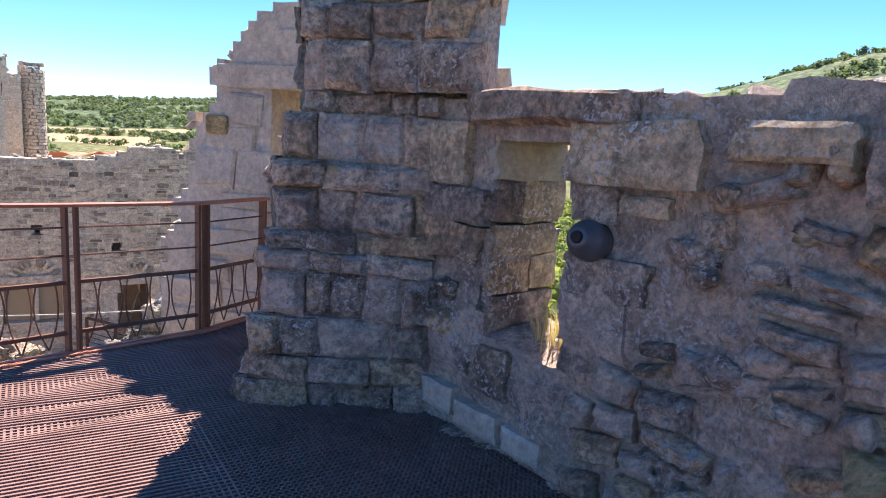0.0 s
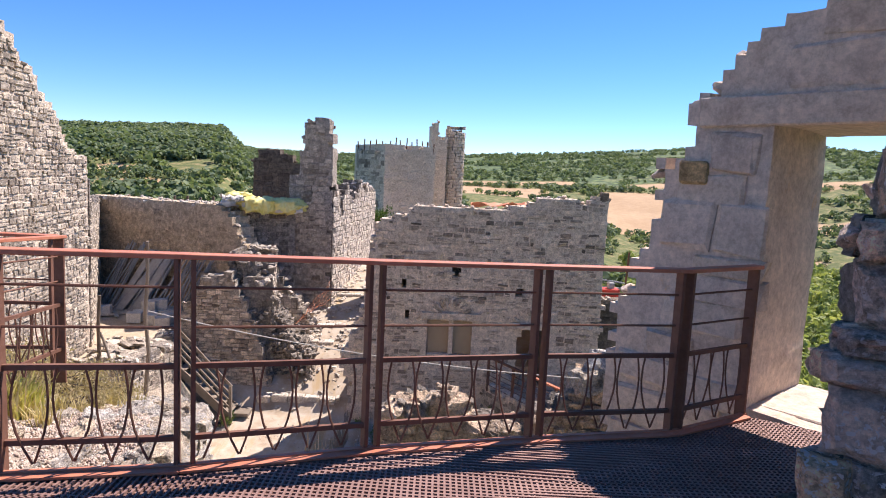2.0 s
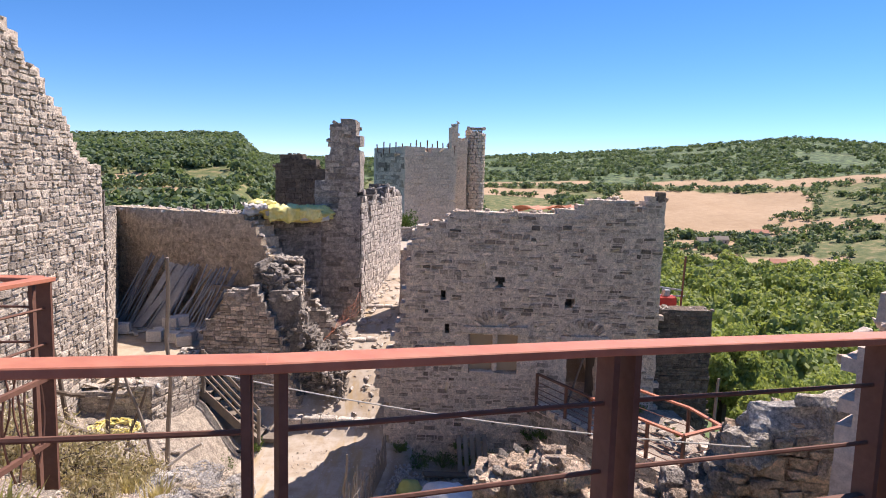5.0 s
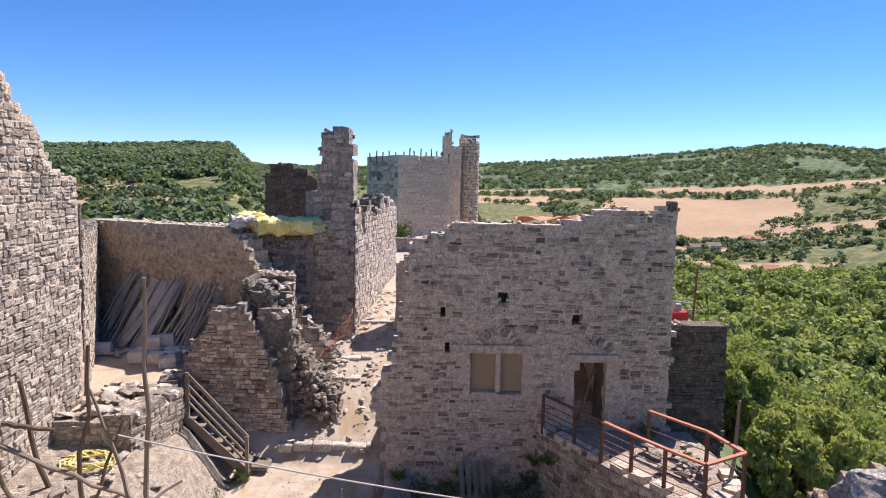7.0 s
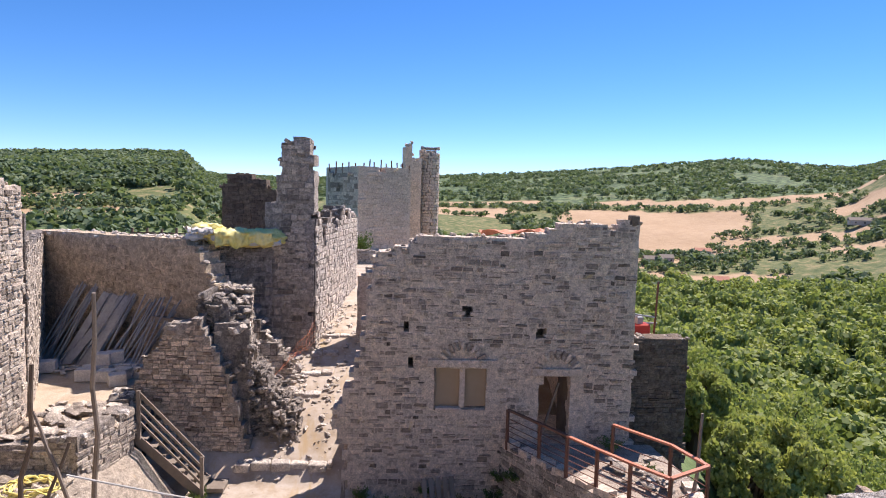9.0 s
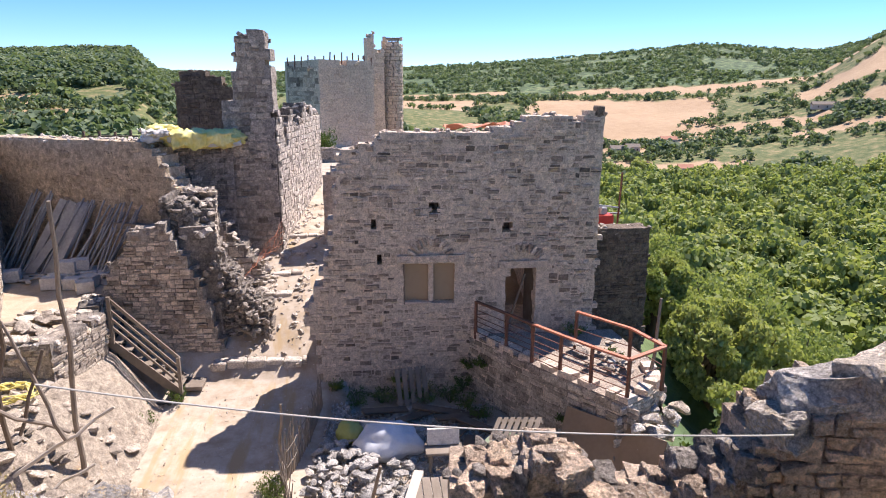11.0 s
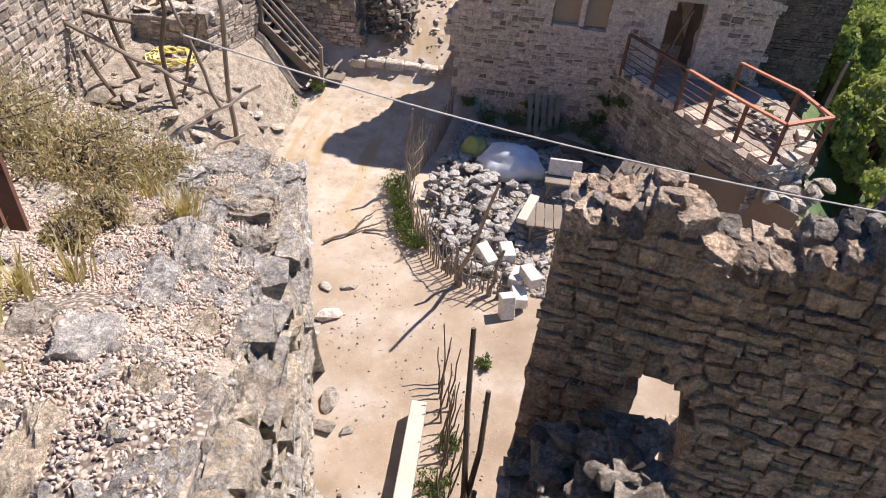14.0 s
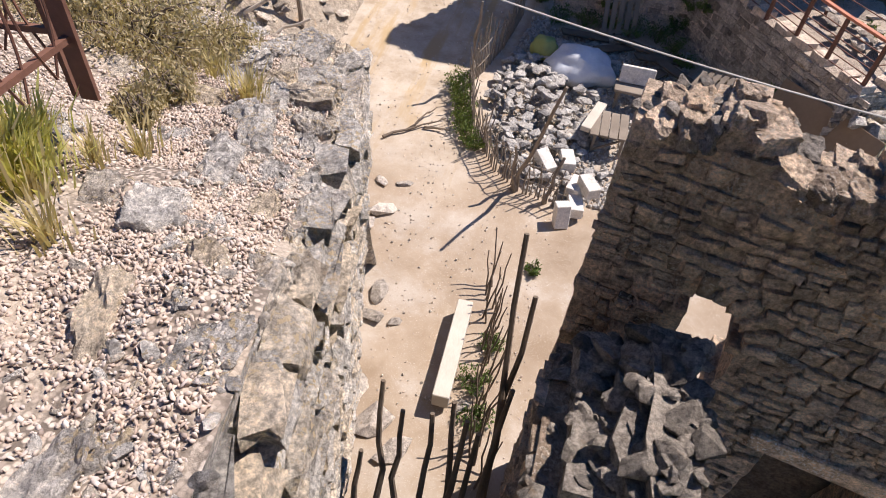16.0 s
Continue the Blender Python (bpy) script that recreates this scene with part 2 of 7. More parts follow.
# dirt of the courtyard and path
_m = Mat("pale_dirt", 0.95)
_n = _m.noise(1.1, 7, 0.65)
_c = _m.ramp(_n, (0.3, (0.34, 0.27, 0.19)), (0.5, (0.46, 0.38, 0.29)), (0.72, (0.54, 0.47, 0.38)))
_g = _m.noise(38, 6, 0.7)
_c = _m.mix(0.35, _c, _m.ramp(_g, (0.35, (0.2, 0.17, 0.13)), (0.65, (0.75, 0.7, 0.6))), "OVERLAY")
_peb = _m.cells(30)
_c = _m.mix(_m.grey(_peb, 0.2, 0.1), _c, (0.55, 0.5, 0.43))
_m.color(_c).bump(_n, 0.5, 0.08).bump(_g, 0.4, 0.015).bump(_m.cells(14), 0.25, 0.02)
M_DIRT = _m.m

# gravel bed of the ledge
_m = Mat("gravel_bed", 0.9)
_v = _m.cells(46, "F1", "Color")
_sep = _m.node("ShaderNodeSeparateColor")
_m.link(_v, _sep.inputs[0])
_c = _m.ramp(_sep.outputs[0], (0.0, (0.28, 0.225, 0.185)), (0.45, (0.46, 0.375, 0.3)), (1.0, (0.62, 0.53, 0.44)))
_d = _m.cells(46)
_c = _m.mix(_m.grey(_d, 0.35, 0.6), _c, (0.15, 0.12, 0.095))
_c = _m.mix(_m.grey(_m.noise(1.3, 6, 0.7), 0.47, 0.6), _c, _m.ramp(_m.noise(90, 5, 0.7), (0.35, (0.27, 0.22, 0.17)), (0.65, (0.5, 0.42, 0.33))))
_m.color(_c).bump(_d, -0.7, 0.014).bump(_m.noise(9, 7, 0.7), 0.5, 0.04)
M_GRAVEL = _m.m

# open country: woods, meadow and stubble by the field attribute
_m = Mat("countryside", 0.95)
_at = _m.node("ShaderNodeAttribute")
_at.attribute_name = "field"
_n1 = _m.noise(0.02, 6, 0.6)
_n2 = _m.noise(0.16, 5, 0.65)
_wood = _m.ramp(_n2, (0.3, (0.06, 0.1, 0.045)), (0.5, (0.12, 0.175, 0.075)), (0.72, (0.2, 0.25, 0.11)))
_wood = _m.mix(_m.grey(_n1, 0.5, 0.62), _wood, (0.19, 0.22, 0.1))
_tan = _m.ramp(_n1, (0.35, (0.37, 0.245, 0.14)), (0.65, (0.46, 0.32, 0.195)))
_tan = _m.mix(0.25, _tan, _m.ramp(_n2, (0.3, (0.28, 0.2, 0.12)), (0.7, (0.48, 0.37, 0.24))))
# crown shading painted in: cells bright at the middle, dark and bluish between
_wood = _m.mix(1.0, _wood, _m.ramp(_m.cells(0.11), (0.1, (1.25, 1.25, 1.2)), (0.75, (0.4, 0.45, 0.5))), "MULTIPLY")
_olive = _m.ramp(_n2, (0.34, (0.07, 0.1, 0.035)), (0.52, (0.14, 0.155, 0.06)), (0.68, (0.3, 0.235, 0.12)))
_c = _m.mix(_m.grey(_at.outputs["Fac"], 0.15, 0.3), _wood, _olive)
_c = _m.mix(_m.grey(_at.outputs["Fac"], 0.55, 0.8), _c, _tan)
_at2 = _m.node("ShaderNodeAttribute")
_at2.attribute_name = "yard"
_yard = _m.ramp(_m.noise(0.9, 7, 0.62), (0.32, (0.27, 0.2, 0.135)), (0.5, (0.35, 0.275, 0.2)), (0.66, (0.43, 0.37, 0.305)))
_yard = _m.mix(_m.grey(_m.noise(70, 3, 0.6), 0.6, 0.68), _yard, (0.6, 0.54, 0.46))
_yard = _m.mix(_m.grey(_m.noise(24, 5, 0.7), 0.58, 0.72), _yard, (0.27, 0.21, 0.15))
_at3 = _m.node("ShaderNodeAttribute")
_at3.attribute_name = "dust"
_dust = _m.ramp(_m.noise(1.6, 8, 0.7), (0.34, (0.34, 0.265, 0.185)), (0.5, (0.45, 0.375, 0.29)), (0.68, (0.53, 0.465, 0.385)))
_dust = _m.mix(_m.grey(_m.noise(30, 5, 0.7), 0.57, 0.7), _dust, (0.4, 0.33, 0.25))
_dust = _m.mix(_m.grey(_m.noise(0.9, 6, 0.6, (2.2, 0.35, 1.0)), 0.54, 0.66), _dust, (0.42, 0.31, 0.18))
_yard = _m.mix(_at3.outputs["Fac"], _yard, _dust)
_c = _m.mix(_at2.outputs["Fac"], _c, _yard)
_m.color(_c).bump(_m.mix(_at2.outputs["Fac"], _m.noise(0.25, 6, 0.7), (0.5, 0.5, 0.5)), 0.6, 1.0).bump(_m.noise(30, 6, 0.7), 0.2, 0.012)
M_LAND = _m.m


# ---- building helpers ----
def mesh_ob(name, verts, faces, mat, parent=None, label="", smooth=False):
    me = bpy.data.meshes.new(name)
    me.from_pydata([tuple(v) for v in verts], [], faces)
    me.materials.append(mat)
    if smooth:
        me.polygons.foreach_set("use_smooth", [True] * len(me.polygons))
    me.update()
    ob = new(name, me)
    if parent:
        ob.parent = parent
    if label:
        tagged(ob, label)
    return ob


def part(name, bm, mat, parent=None, label="", smooth=False):
    """Links a bmesh as one mesh object under a thing."""
    me = bpy.data.meshes.new(name)
    bm.normal_update()
    bm.to_mesh(me)
    bm.free()
    me.materials.append(mat)
    if smooth:
        me.polygons.foreach_set("use_smooth", [True] * len(me.polygons))
    ob = new(name, me)
    if parent:
        ob.parent = parent
    if label:
        tagged(ob, label)
    return ob


def thing(name, at, label, category, group="", rz=0, kind=""):
    ob = new(name)
    ob.empty_display_size = 0.1
    ob.matrix_world = pose(*at, 0, 0, rz)
    return tagged(ob, label, category, group, kind)


def box(bm, c, s, m=None, bevel=0.0, jitter=0.0):
    """A box of size s centred at c, turned by m, its edges bevelled."""
    mat = Matrix.Translation(c) @ (m.to_4x4() if m else Matrix()) @ Matrix.Diagonal((*s, 1))
    r = bmesh.ops.create_cube(bm, size=1, matrix=mat)
    vs = r["verts"]
    if jitter:
        for v in vs:
            v.co += Vector((rng.uniform(-1, 1), rng.uniform(-1, 1), rng.uniform(-1, 1))) * jitter
    if bevel:
        es = list({e for v in vs for e in v.link_edges})
        bmesh.ops.bevel(bm, geom=es, offset=bevel, segments=1, affect="EDGES")
    return bm


def bar(bm, a, b, w, h=None, up=(0, 0, 1), sides=4):
    """A straight bar from a to b: rectangular, or round where sides is more than 4."""
    a, b = Vector(a), Vector(b)
    d = b - a
    z = d.normalized()
    u = Vector(up)
    x = u.cross(z)
    if x.length < 1e-4:
        x = Vector((1, 0, 0)).cross(z)
        if x.length < 1e-4:
            x = Vector((0, 1, 0)).cross(z)
    x.normalize()
    y = z.cross(x)
    h = h or w
    if sides == 4:
        ring = [(-w / 2, -h / 2), (w / 2, -h / 2), (w / 2, h / 2), (-w / 2, h / 2)]
    else:
        ring = [(w / 2 * math.cos(k * math.tau / sides), h / 2 * math.sin(k * math.tau / sides)) for k in range(sides)]
    va = [bm.verts.new(a + x * p + y * q) for p, q in ring]
    vb = [bm.verts.new(b + x * p + y * q) for p, q in ring]
    n = len(ring)
    for k in range(n):
        bm.faces.new((va[k], va[(k + 1) % n], vb[(k + 1) % n], vb[k]))
    bm.faces.new(va[::-1])
    bm.faces.new(vb)
    return bm


def tube(bm, pts, r0, r1=None, sides=6):
    """A bent round bar through pts, tapering from r0 to r1."""
    r1 = r0 if r1 is None else r1
    pts = [Vector(p) for p in pts]
    rings = []
    for i, p in enumerate(pts):
        d = (pts[min(i + 1, len(pts) - 1)] - pts[max(i - 1, 0)]).normalized()
        x = d.cross(Vector((0.31, 0.95, 0.05))).normalized()
        y = d.cross(x)
        r = r0 + (r1 - r0) * i / (len(pts) - 1)
        rings.append([bm.verts.new(p + (x * math.cos(k * math.tau / sides) + y * math.sin(k * math.tau / sides)) * r) for k in range(sides)])
    for a, b in zip(rings, rings[1:]):
        for k in range(sides):
            bm.faces.new((a[k], a[(k + 1) % sides], b[(k + 1) % sides], b[k]))
    bm.faces.new(rings[0][::-1])
    bm.faces.new(rings[-1])
    return bm


def crooked(a, b, sway, n=6, seed=0):
    r = random.Random(seed)
    a, b = Vector(a), Vector(b)
    out = []
    for i in range(n + 1):
        f = i / n
        k = sway * math.sin(math.pi * f)
        out.append(a.lerp(b, f) + Vector((r.uniform(-1, 1), r.uniform(-1, 1), r.uniform(-0.3, 0.3))) * k)
    return out


# unit stones: x and z across -0.5..0.5, y from 0 (buried) to -1 (outer face)
def unit_stone(seed, rough):
    r = random.Random(seed)
    j = lambda a: r.uniform(-a, a)
    vs = []
    for y, k in ((0.0, 0.5), (-0.72, 0.5), (-1.0, 0.43)):
        for sx, sz in ((-1, -1), (1, -1), (1, 1), (-1, 1)):
            vs.append((sx * k + j(0.05 + rough), y + (j(0.12 + rough) if y else 0), sz * k + j(0.05 + rough)))
    fs = []
    for a in (0, 4):
        for k in range(4):
            n = (k + 1) % 4
            fs.append((a + k, a + n, a + 4 + n, a + 4 + k))
    fs.append((8, 9, 10, 11))
    return np.array(vs), fs


STONES = [unit_stone(s, 0.02) for s in range(8)]
STONES_MID = [unit_stone(s + 90, 0.05) for s in range(8)]
STONES_ROUGH = [unit_stone(s + 50, 0.11) for s in range(8)]



def fine_stone(seed):
    """A near stone: rounded edges and an uneven worn face."""
    r = random.Random(seed)
    n = 6
    vs, fs = [], []
    off = Vector((seed * 3.7, 1.3, seed * 1.9))
    skew = [r.uniform(-0.06, 0.06) for _ in range(4)]
    for j in range(n + 1):
        for i in range(n + 1):
            u, v = i / n - 0.5, j / n - 0.5
            e = max(abs(u), abs(v)) * 2
            rim = 0.0 if e < 0.7 else 0.45 * ((e - 0.7) / 0.3) ** 2
            x = u * (1 + skew[0] * v * 2) + skew[1] * v * 0.6
            z = v * (1 + skew[2] * u * 2) + skew[3] * u * 0.6
            q = noise.noise_vector(Vector((u * 3, v * 3, 0)) + off)
            q2 = noise.noise(Vector((u * 8, v * 8, 2)) + off)
            x += 0.06 * q.x * (e > 0.6)
            z += 0.06 * q.z * (e > 0.6)
            vs.append((x, -1.0 + rim + 0.22 * q.y + 0.12 * q2, z))
    k = n + 1
    for j in range(n):
        for i in range(n):
            fs.append((j * k + i, j * k + i + 1, (j + 1) * k + i + 1, (j + 1) * k + i))
    ring = [i for i in range(k)] + [j * k + n for j in range(1, k)] + [n * k + i for i in range(n - 1, -1, -1)] + [j * k for j in range(n - 1, 0, -1)]
    s = len(vs)
    for q in ring:
        vs.append((vs[q][0] * 1.0, 0.0, vs[q][2] * 1.0))
    m = len(ring)
    for a in range(m):
        b = (a + 1) % m
        fs.append((ring[b], ring[a], s + a, s + b))
    return np.array(vs), fs


STONES_FINE = [fine_stone(s) for s in range(12)]
STONES_DRESSED = [(v * (1, 0.25, 1) + (0, -0.72, 0) * (v[:, 1:2] < -0.3), f) for v, f in STONES_FINE]


def hull_rock(seed, flat=1.0, n=17):
    r = random.Random(seed)
    bm = bmesh.new()
    for k in range(n):
        v = Vector((r.gauss(0, 1), r.gauss(0, 1), r.gauss(0, 1))).normalized() * r.uniform(0.43, 0.54)
        bm.verts.new((v.x, v.y * 0.85, v.z * 0.75 * flat))
    res = bmesh.ops.convex_hull(bm, input=bm.verts)
    bmesh.ops.delete(bm, geom=[v for v in res["geom_interior"] if isinstance(v, bmesh.types.BMVert)], context="VERTS")
    bm.verts.index_update()
    vs = np.array([v.co[:] for v in bm.verts])
    fs = [tuple(v.index for v in f.verts) for f in bm.faces]
    bm.free()
    return vs, fs


ROCKS = [hull_rock(s) for s in range(12)]
PEBBLES = [hull_rock(s + 40, 0.85, 12) for s in range(12)]


def rot3(rx, ry, rz):
    return np.array(Euler((rx, ry, rz)).to_matrix())


def joined(name, items, mat, parent=None, label="", kind="stuff", shapes=ROCKS):
    """One mesh of many loose pieces: items are (shape number, 3x3 matrix, place)."""
    vs, fs, k = [], [], 0
    for s, m, p in items:
        v, f = shapes[s % len(shapes)]
        vs.append(v @ np.asarray(m).T + np.asarray(p))
        fs.extend(tuple(i + k for i in q) for q in f)
        k += len(v)
    if not vs:
        return None
    ob = mesh_ob(name, np.concatenate(vs).tolist(), fs, mat, parent, label)
    tagged(ob, kind=kind)
    return ob


_shared = {}


def piece(name, shape, key, m4, mat, parent, shapes):
    """One piece as an object of its own on a shared mesh."""
    k = (key, shape % len(shapes), mat.name)
    if k not in _shared:
        me = bpy.data.meshes.new(name)
        v, f = shapes[shape % len(shapes)]
        me.from_pydata(v.tolist(), [], f)
        me.materials.append(mat)
        _shared[k] = me
    ob = new(name, _shared[k])
    if parent:
        ob.parent = parent
    ob.matrix_basis = m4
    return ob


def wall_matrix(a, b, z=0.0):
    """Local x runs from a to b on plan, local y to the left of that (the wall's depth), local z up."""
    d = Vector((b[0] - a[0], b[1] - a[1]))
    return pose(a[0], a[1], z, 0, 0, math.degrees(math.atan2(d.y, d.x))), d.length


def solid(name, mask, u1, v0, v1, cell, thick, m4, mat, parent, amp=0.03, seed=0, u0=0.0, label="", lean=None):
    """A wall's body with a ragged outline: the cells in which mask(u, v) holds, run through its thickness."""
    nu, nv = max(1, round((u1 - u0) / cell)), max(1, round((v1 - v0) / cell))
    du, dv = (u1 - u0) / nu, (v1 - v0) / nv
    on = [[mask(u0 + (i + 0.5) * du, v0 + (k + 0.5) * dv) for k in range(nv)] for i in range(nu)]
    ok = lambda i, k: 0 <= i < nu and 0 <= k < nv and on[i][k]
    nw = max(1, round(thick / 0.35))
    idx, vs, fs = {}, [], []

    def vert(i, k, w):
        key = (i, k, w)
        if key not in idx:
            u, v, d = u0 + i * du, v0 + k * dv, thick * w / nw
            n = noise.noise_vector(Vector((u * 2.3 + seed * 7.1, d * 2.3, v * 2.3)))
            n2 = noise.noise_vector(Vector((u * 7.0 + seed * 3.3, d * 7.0, v * 7.0)))
            q = n * amp + n2 * amp * 0.5
            off = lean(u, v) if lean else 0.0
            idx[key] = len(vs)
            vs.append((u + q.x, d + q.y + off, v + q.z))
        return idx[key]

    for i in range(nu):
        for k in range(nv):
            if not on[i][k]:
                continue
            fs.append((vert(i, k, 0), vert(i + 1, k, 0), vert(i + 1, k + 1, 0), vert(i, k + 1, 0)))
            fs.append((vert(i, k, nw), vert(i, k + 1, nw), vert(i + 1, k + 1, nw), vert(i + 1, k, nw)))
            for w in range(nw):
                if not ok(i - 1, k):
                    fs.append((vert(i, k, w), vert(i, k + 1, w), vert(i, k + 1, w + 1), vert(i, k, w + 1)))
                if not ok(i + 1, k):
                    fs.append((vert(i + 1, k, w), vert(i + 1, k, w + 1), vert(i + 1, k + 1, w + 1), vert(i + 1, k + 1, w)))
                if not ok(i, k - 1):
                    fs.append((vert(i, k, w), vert(i, k, w + 1), vert(i + 1, k, w + 1), vert(i + 1, k, w)))
                if not ok(i, k + 1):
                    fs.append((vert(i, k + 1, w), vert(i + 1, k + 1, w), vert(i + 1, k + 1, w + 1), vert(i, k + 1, w + 1)))
    ob = mesh_ob(name, vs, fs, mat, parent, label)
    ob.matrix_basis = m4
    return ob


def courses(mask, u0, u1, v0, v1, hs, ws, seed, gap=0.018):
    """Rows of stones (u, v, width, height) that lie inside mask."""
    r = random.Random(seed)
    out, v = [], v0
    while v < v1:
        h = r.uniform(*hs)
        u = u0 - r.uniform(0, ws[1])
        while u < u1:
            w = r.uniform(*ws)
            if r.random() < 0.2:
                w *= 0.6
            cu, cv = u + w / 2, v + h / 2
            k = 0.36
            if all(mask(cu + a * w * k, cv + b * h * k) for a in (-1, 1) for b in (-1, 1)):
                if h > 0.13 and r.random() < 0.28:
                    f = r.uniform(0.35, 0.65)
                    out.append((cu, v + h * f / 2, w - gap, h * f - gap * 0.8))
                    out.append((cu, v + h * (1 + f) / 2, w - gap, h * (1 - f) - gap * 0.8))
                else:
                    hh = h * r.uniform(0.8, 1.06)
                    out.append((cu, cv + r.uniform(-0.12, 0.12) * h, w - gap, hh - gap))
            u += w
        v += h
    return out


def face_stones(parent, rects, m4, mat, depth, seed, pick=0, rough=False, flip=0.0, name="stone", tilt=0.03, lean=None, mats=None):
    """Lays stones on a wall's face; the first pick of them as pieces of their own, the rest joined. flip: the far face at that depth."""
    r = random.Random(seed)
    shapes = STONES_FINE if rough == "fine" else STONES_MID if rough == "mid" else STONES_ROUGH if rough else STONES
    rest = {}
    for n, (u, v, w, h) in enumerate(rects):
        d = depth * r.uniform(0.5, 1.5)
        s = r.randrange(12)
        rz = (math.pi if flip else 0.0) + r.uniform(-tilt, tilt)
        rm = Euler((r.uniform(-tilt, tilt), r.uniform(-tilt, tilt) * (2 if rough else 1), rz)).to_matrix()
        off = lean(u, v) if lean else 0.0
        loc = Vector((u, (flip or 0.0) + (-0.03 if flip else 0.03) + off, v))
        mm = mat if not mats else mats[min(len(mats) - 1, int(r.random() ** 1.6 * len(mats)))]
        if n < pick:
            piece(name, s, str(rough), m4 @ Matrix.LocRotScale(loc, rm, (w, d + 0.03, h)), mm, parent, shapes)
        else:
            M = m4.to_3x3() @ rm @ Matrix.Diagonal((w, d + 0.03, h))
            rest.setdefault(mm.name, (mm, []))[1].append((s, np.array(M), np.array(m4 @ loc)))
    for mm, items in rest.values():
        joined("stonework", items, mm, parent, shapes=shapes)


def top_rocks(parent, pts, m4, mat, size, seed, thick, name="broken_masonry", n_per=3):
    """Broken stones bedded along a wall's ragged top: pts are (u, v)."""
    r = random.Random(seed)
    items = []
    for u, v in pts:
        for k in range(n_per):
            s = r.uniform(*size)
            p = m4 @ Vector((u + r.uniform(-0.15, 0.15), r.uniform(0.05, thick - 0.05), v + r.uniform(-0.55, 0.05) * s))
            m = rot3(r.uniform(-0.5, 0.5), r.uniform(-0.5, 0.5), r.uniform(0, 6.3)) @ np.diag((s * 1.25, s, s * 0.8))
            items.append((r.randrange(12), m, np.array(p)))
    return joined(name, items, mat, parent)


def lerp_list(x, table):
    """Straight lines between the (x, y) pairs of table."""
    return float(np.interp(x, [p[0] for p in table], [p[1] for p in table]))


def ragged(table, seed, amp=0.12, step=0.3):
    """A top line with broken steps."""
    def f(u):
        k = math.floor(u / step)
        return lerp_list(u, table) + amp * (random.Random(seed * 1000 + k).random() * 2 - 1)
    return f


def joined_one(parent, name, size, mat, seed, squash=(1.2, 1.0, 0.8)):
    """One angular rock as a part."""
    v, f = ROCKS[seed % 12]
    r = random.Random(seed)
    m = rot3(r.uniform(-0.3, 0.3), r.uniform(-0.3, 0.3), r.uniform(0, 6)) @ np.diag([size * q for q in squash])
    ob = mesh_ob(name, (v @ m.T).tolist(), f, mat, parent)
    return ob


# ---- land ----
R_KNOTS = (60, 150, 430, 560, 820, 1600, 2600)
AZ_TABLE = (
    (-180, (-14, -30, -30, -20, 0, 60, 80)),
    (-60, (-30, -45, -30, 0, 30, 50, 40)),
    (-30, (-35, -42, -14, 8, 30, 36, 30)),
    (-25, (-35, -42, -13, 12, 35, 38, 30)),
    (-18.5, (-35, -42, -14, 16, 39, 40, 32)),
    (-15.5, (-35, -45, -30, -18, -6, 33, 40)),
    (-10, (-35, -46, -34, -22, -10, 30, 36)),
    (3, (-35, -48, -35, -20, -12, 45, 48)),
    (10, (-40, -50, -42, -28, -10, 58, 60)),
    (18, (-45, -55, -52, -42, -8, 74, 78)),
    (23, (-45, -55, -52, -42, -7, 89, 92)),
    (27, (-45, -55, -52, -40, -4, 98, 100)),
    (31, (-45, -55, -50, -36, 2, 86, 96)),
    (35, (-45, -55, -48, -30, 12, 80, 96)),
    (39, (-45, -55, -44, -20, 56, 100, 110)),
    (48, (-45, -52, -40, -15, 50, 80, 90)),
    (65, (-40, -45, -20, 40, 119, 150, 160)),
    (120, (-30, -40, -20, 30, 90, 140, 150)),
    (180, (-14, -30, -30, -20, 0, 60, 80)),
)
FIELDS = ((13.5, 28.5, 550, 790), (20.5, 31, 438, 486), (18, 24, 500, 538), (26, 37, 600, 640), (33.5, 46, 690, 770), (34, 46, 545, 572),
          (16, 42, 840, 905), (0, 9.5, 650, 790), (-6, 12, 830, 900), (-31, -23, 405, 440), (-30, -24.5, 458, 495), (9, 15, 470, 520), (3, 8, 430, 470), (38, 60, 610, 650))
SPINE = ((-60, -7.6), (8, -7.6), (12, -7.5), (18, -7.3), (22, -7.05), (23.4, -6.75), (23.6, -6.45), (25.5, -5.5), (27.5, -4.8), (29.5, -4.2), (31, -3.85), (36, -3.2), (43, -2.85), (48, -2.95), (60, -3.8), (95, -5), (130, -14))
AZ_X = [a for a, _ in AZ_TABLE]
AZ_Z = np.array([z for _, z in AZ_TABLE], float)


def country(x, y):
    """Height of the open country."""
    dx, dy = x + 0.5, y - 5.0
    r = math.hypot(dx, dy)
    az = math.degrees(math.atan2(dx, dy))
    row = [float(np.interp(az, AZ_X, AZ_Z[:, k])) for k in range(len(R_KNOTS))]
    z = float(np.interp(r, R_KNOTS, row))
    if r > 120:
        z += 3.0 * noise.noise(Vector((x * 0.012, y * 0.012, 0))) * min(1, (r - 120) / 200)
    return z


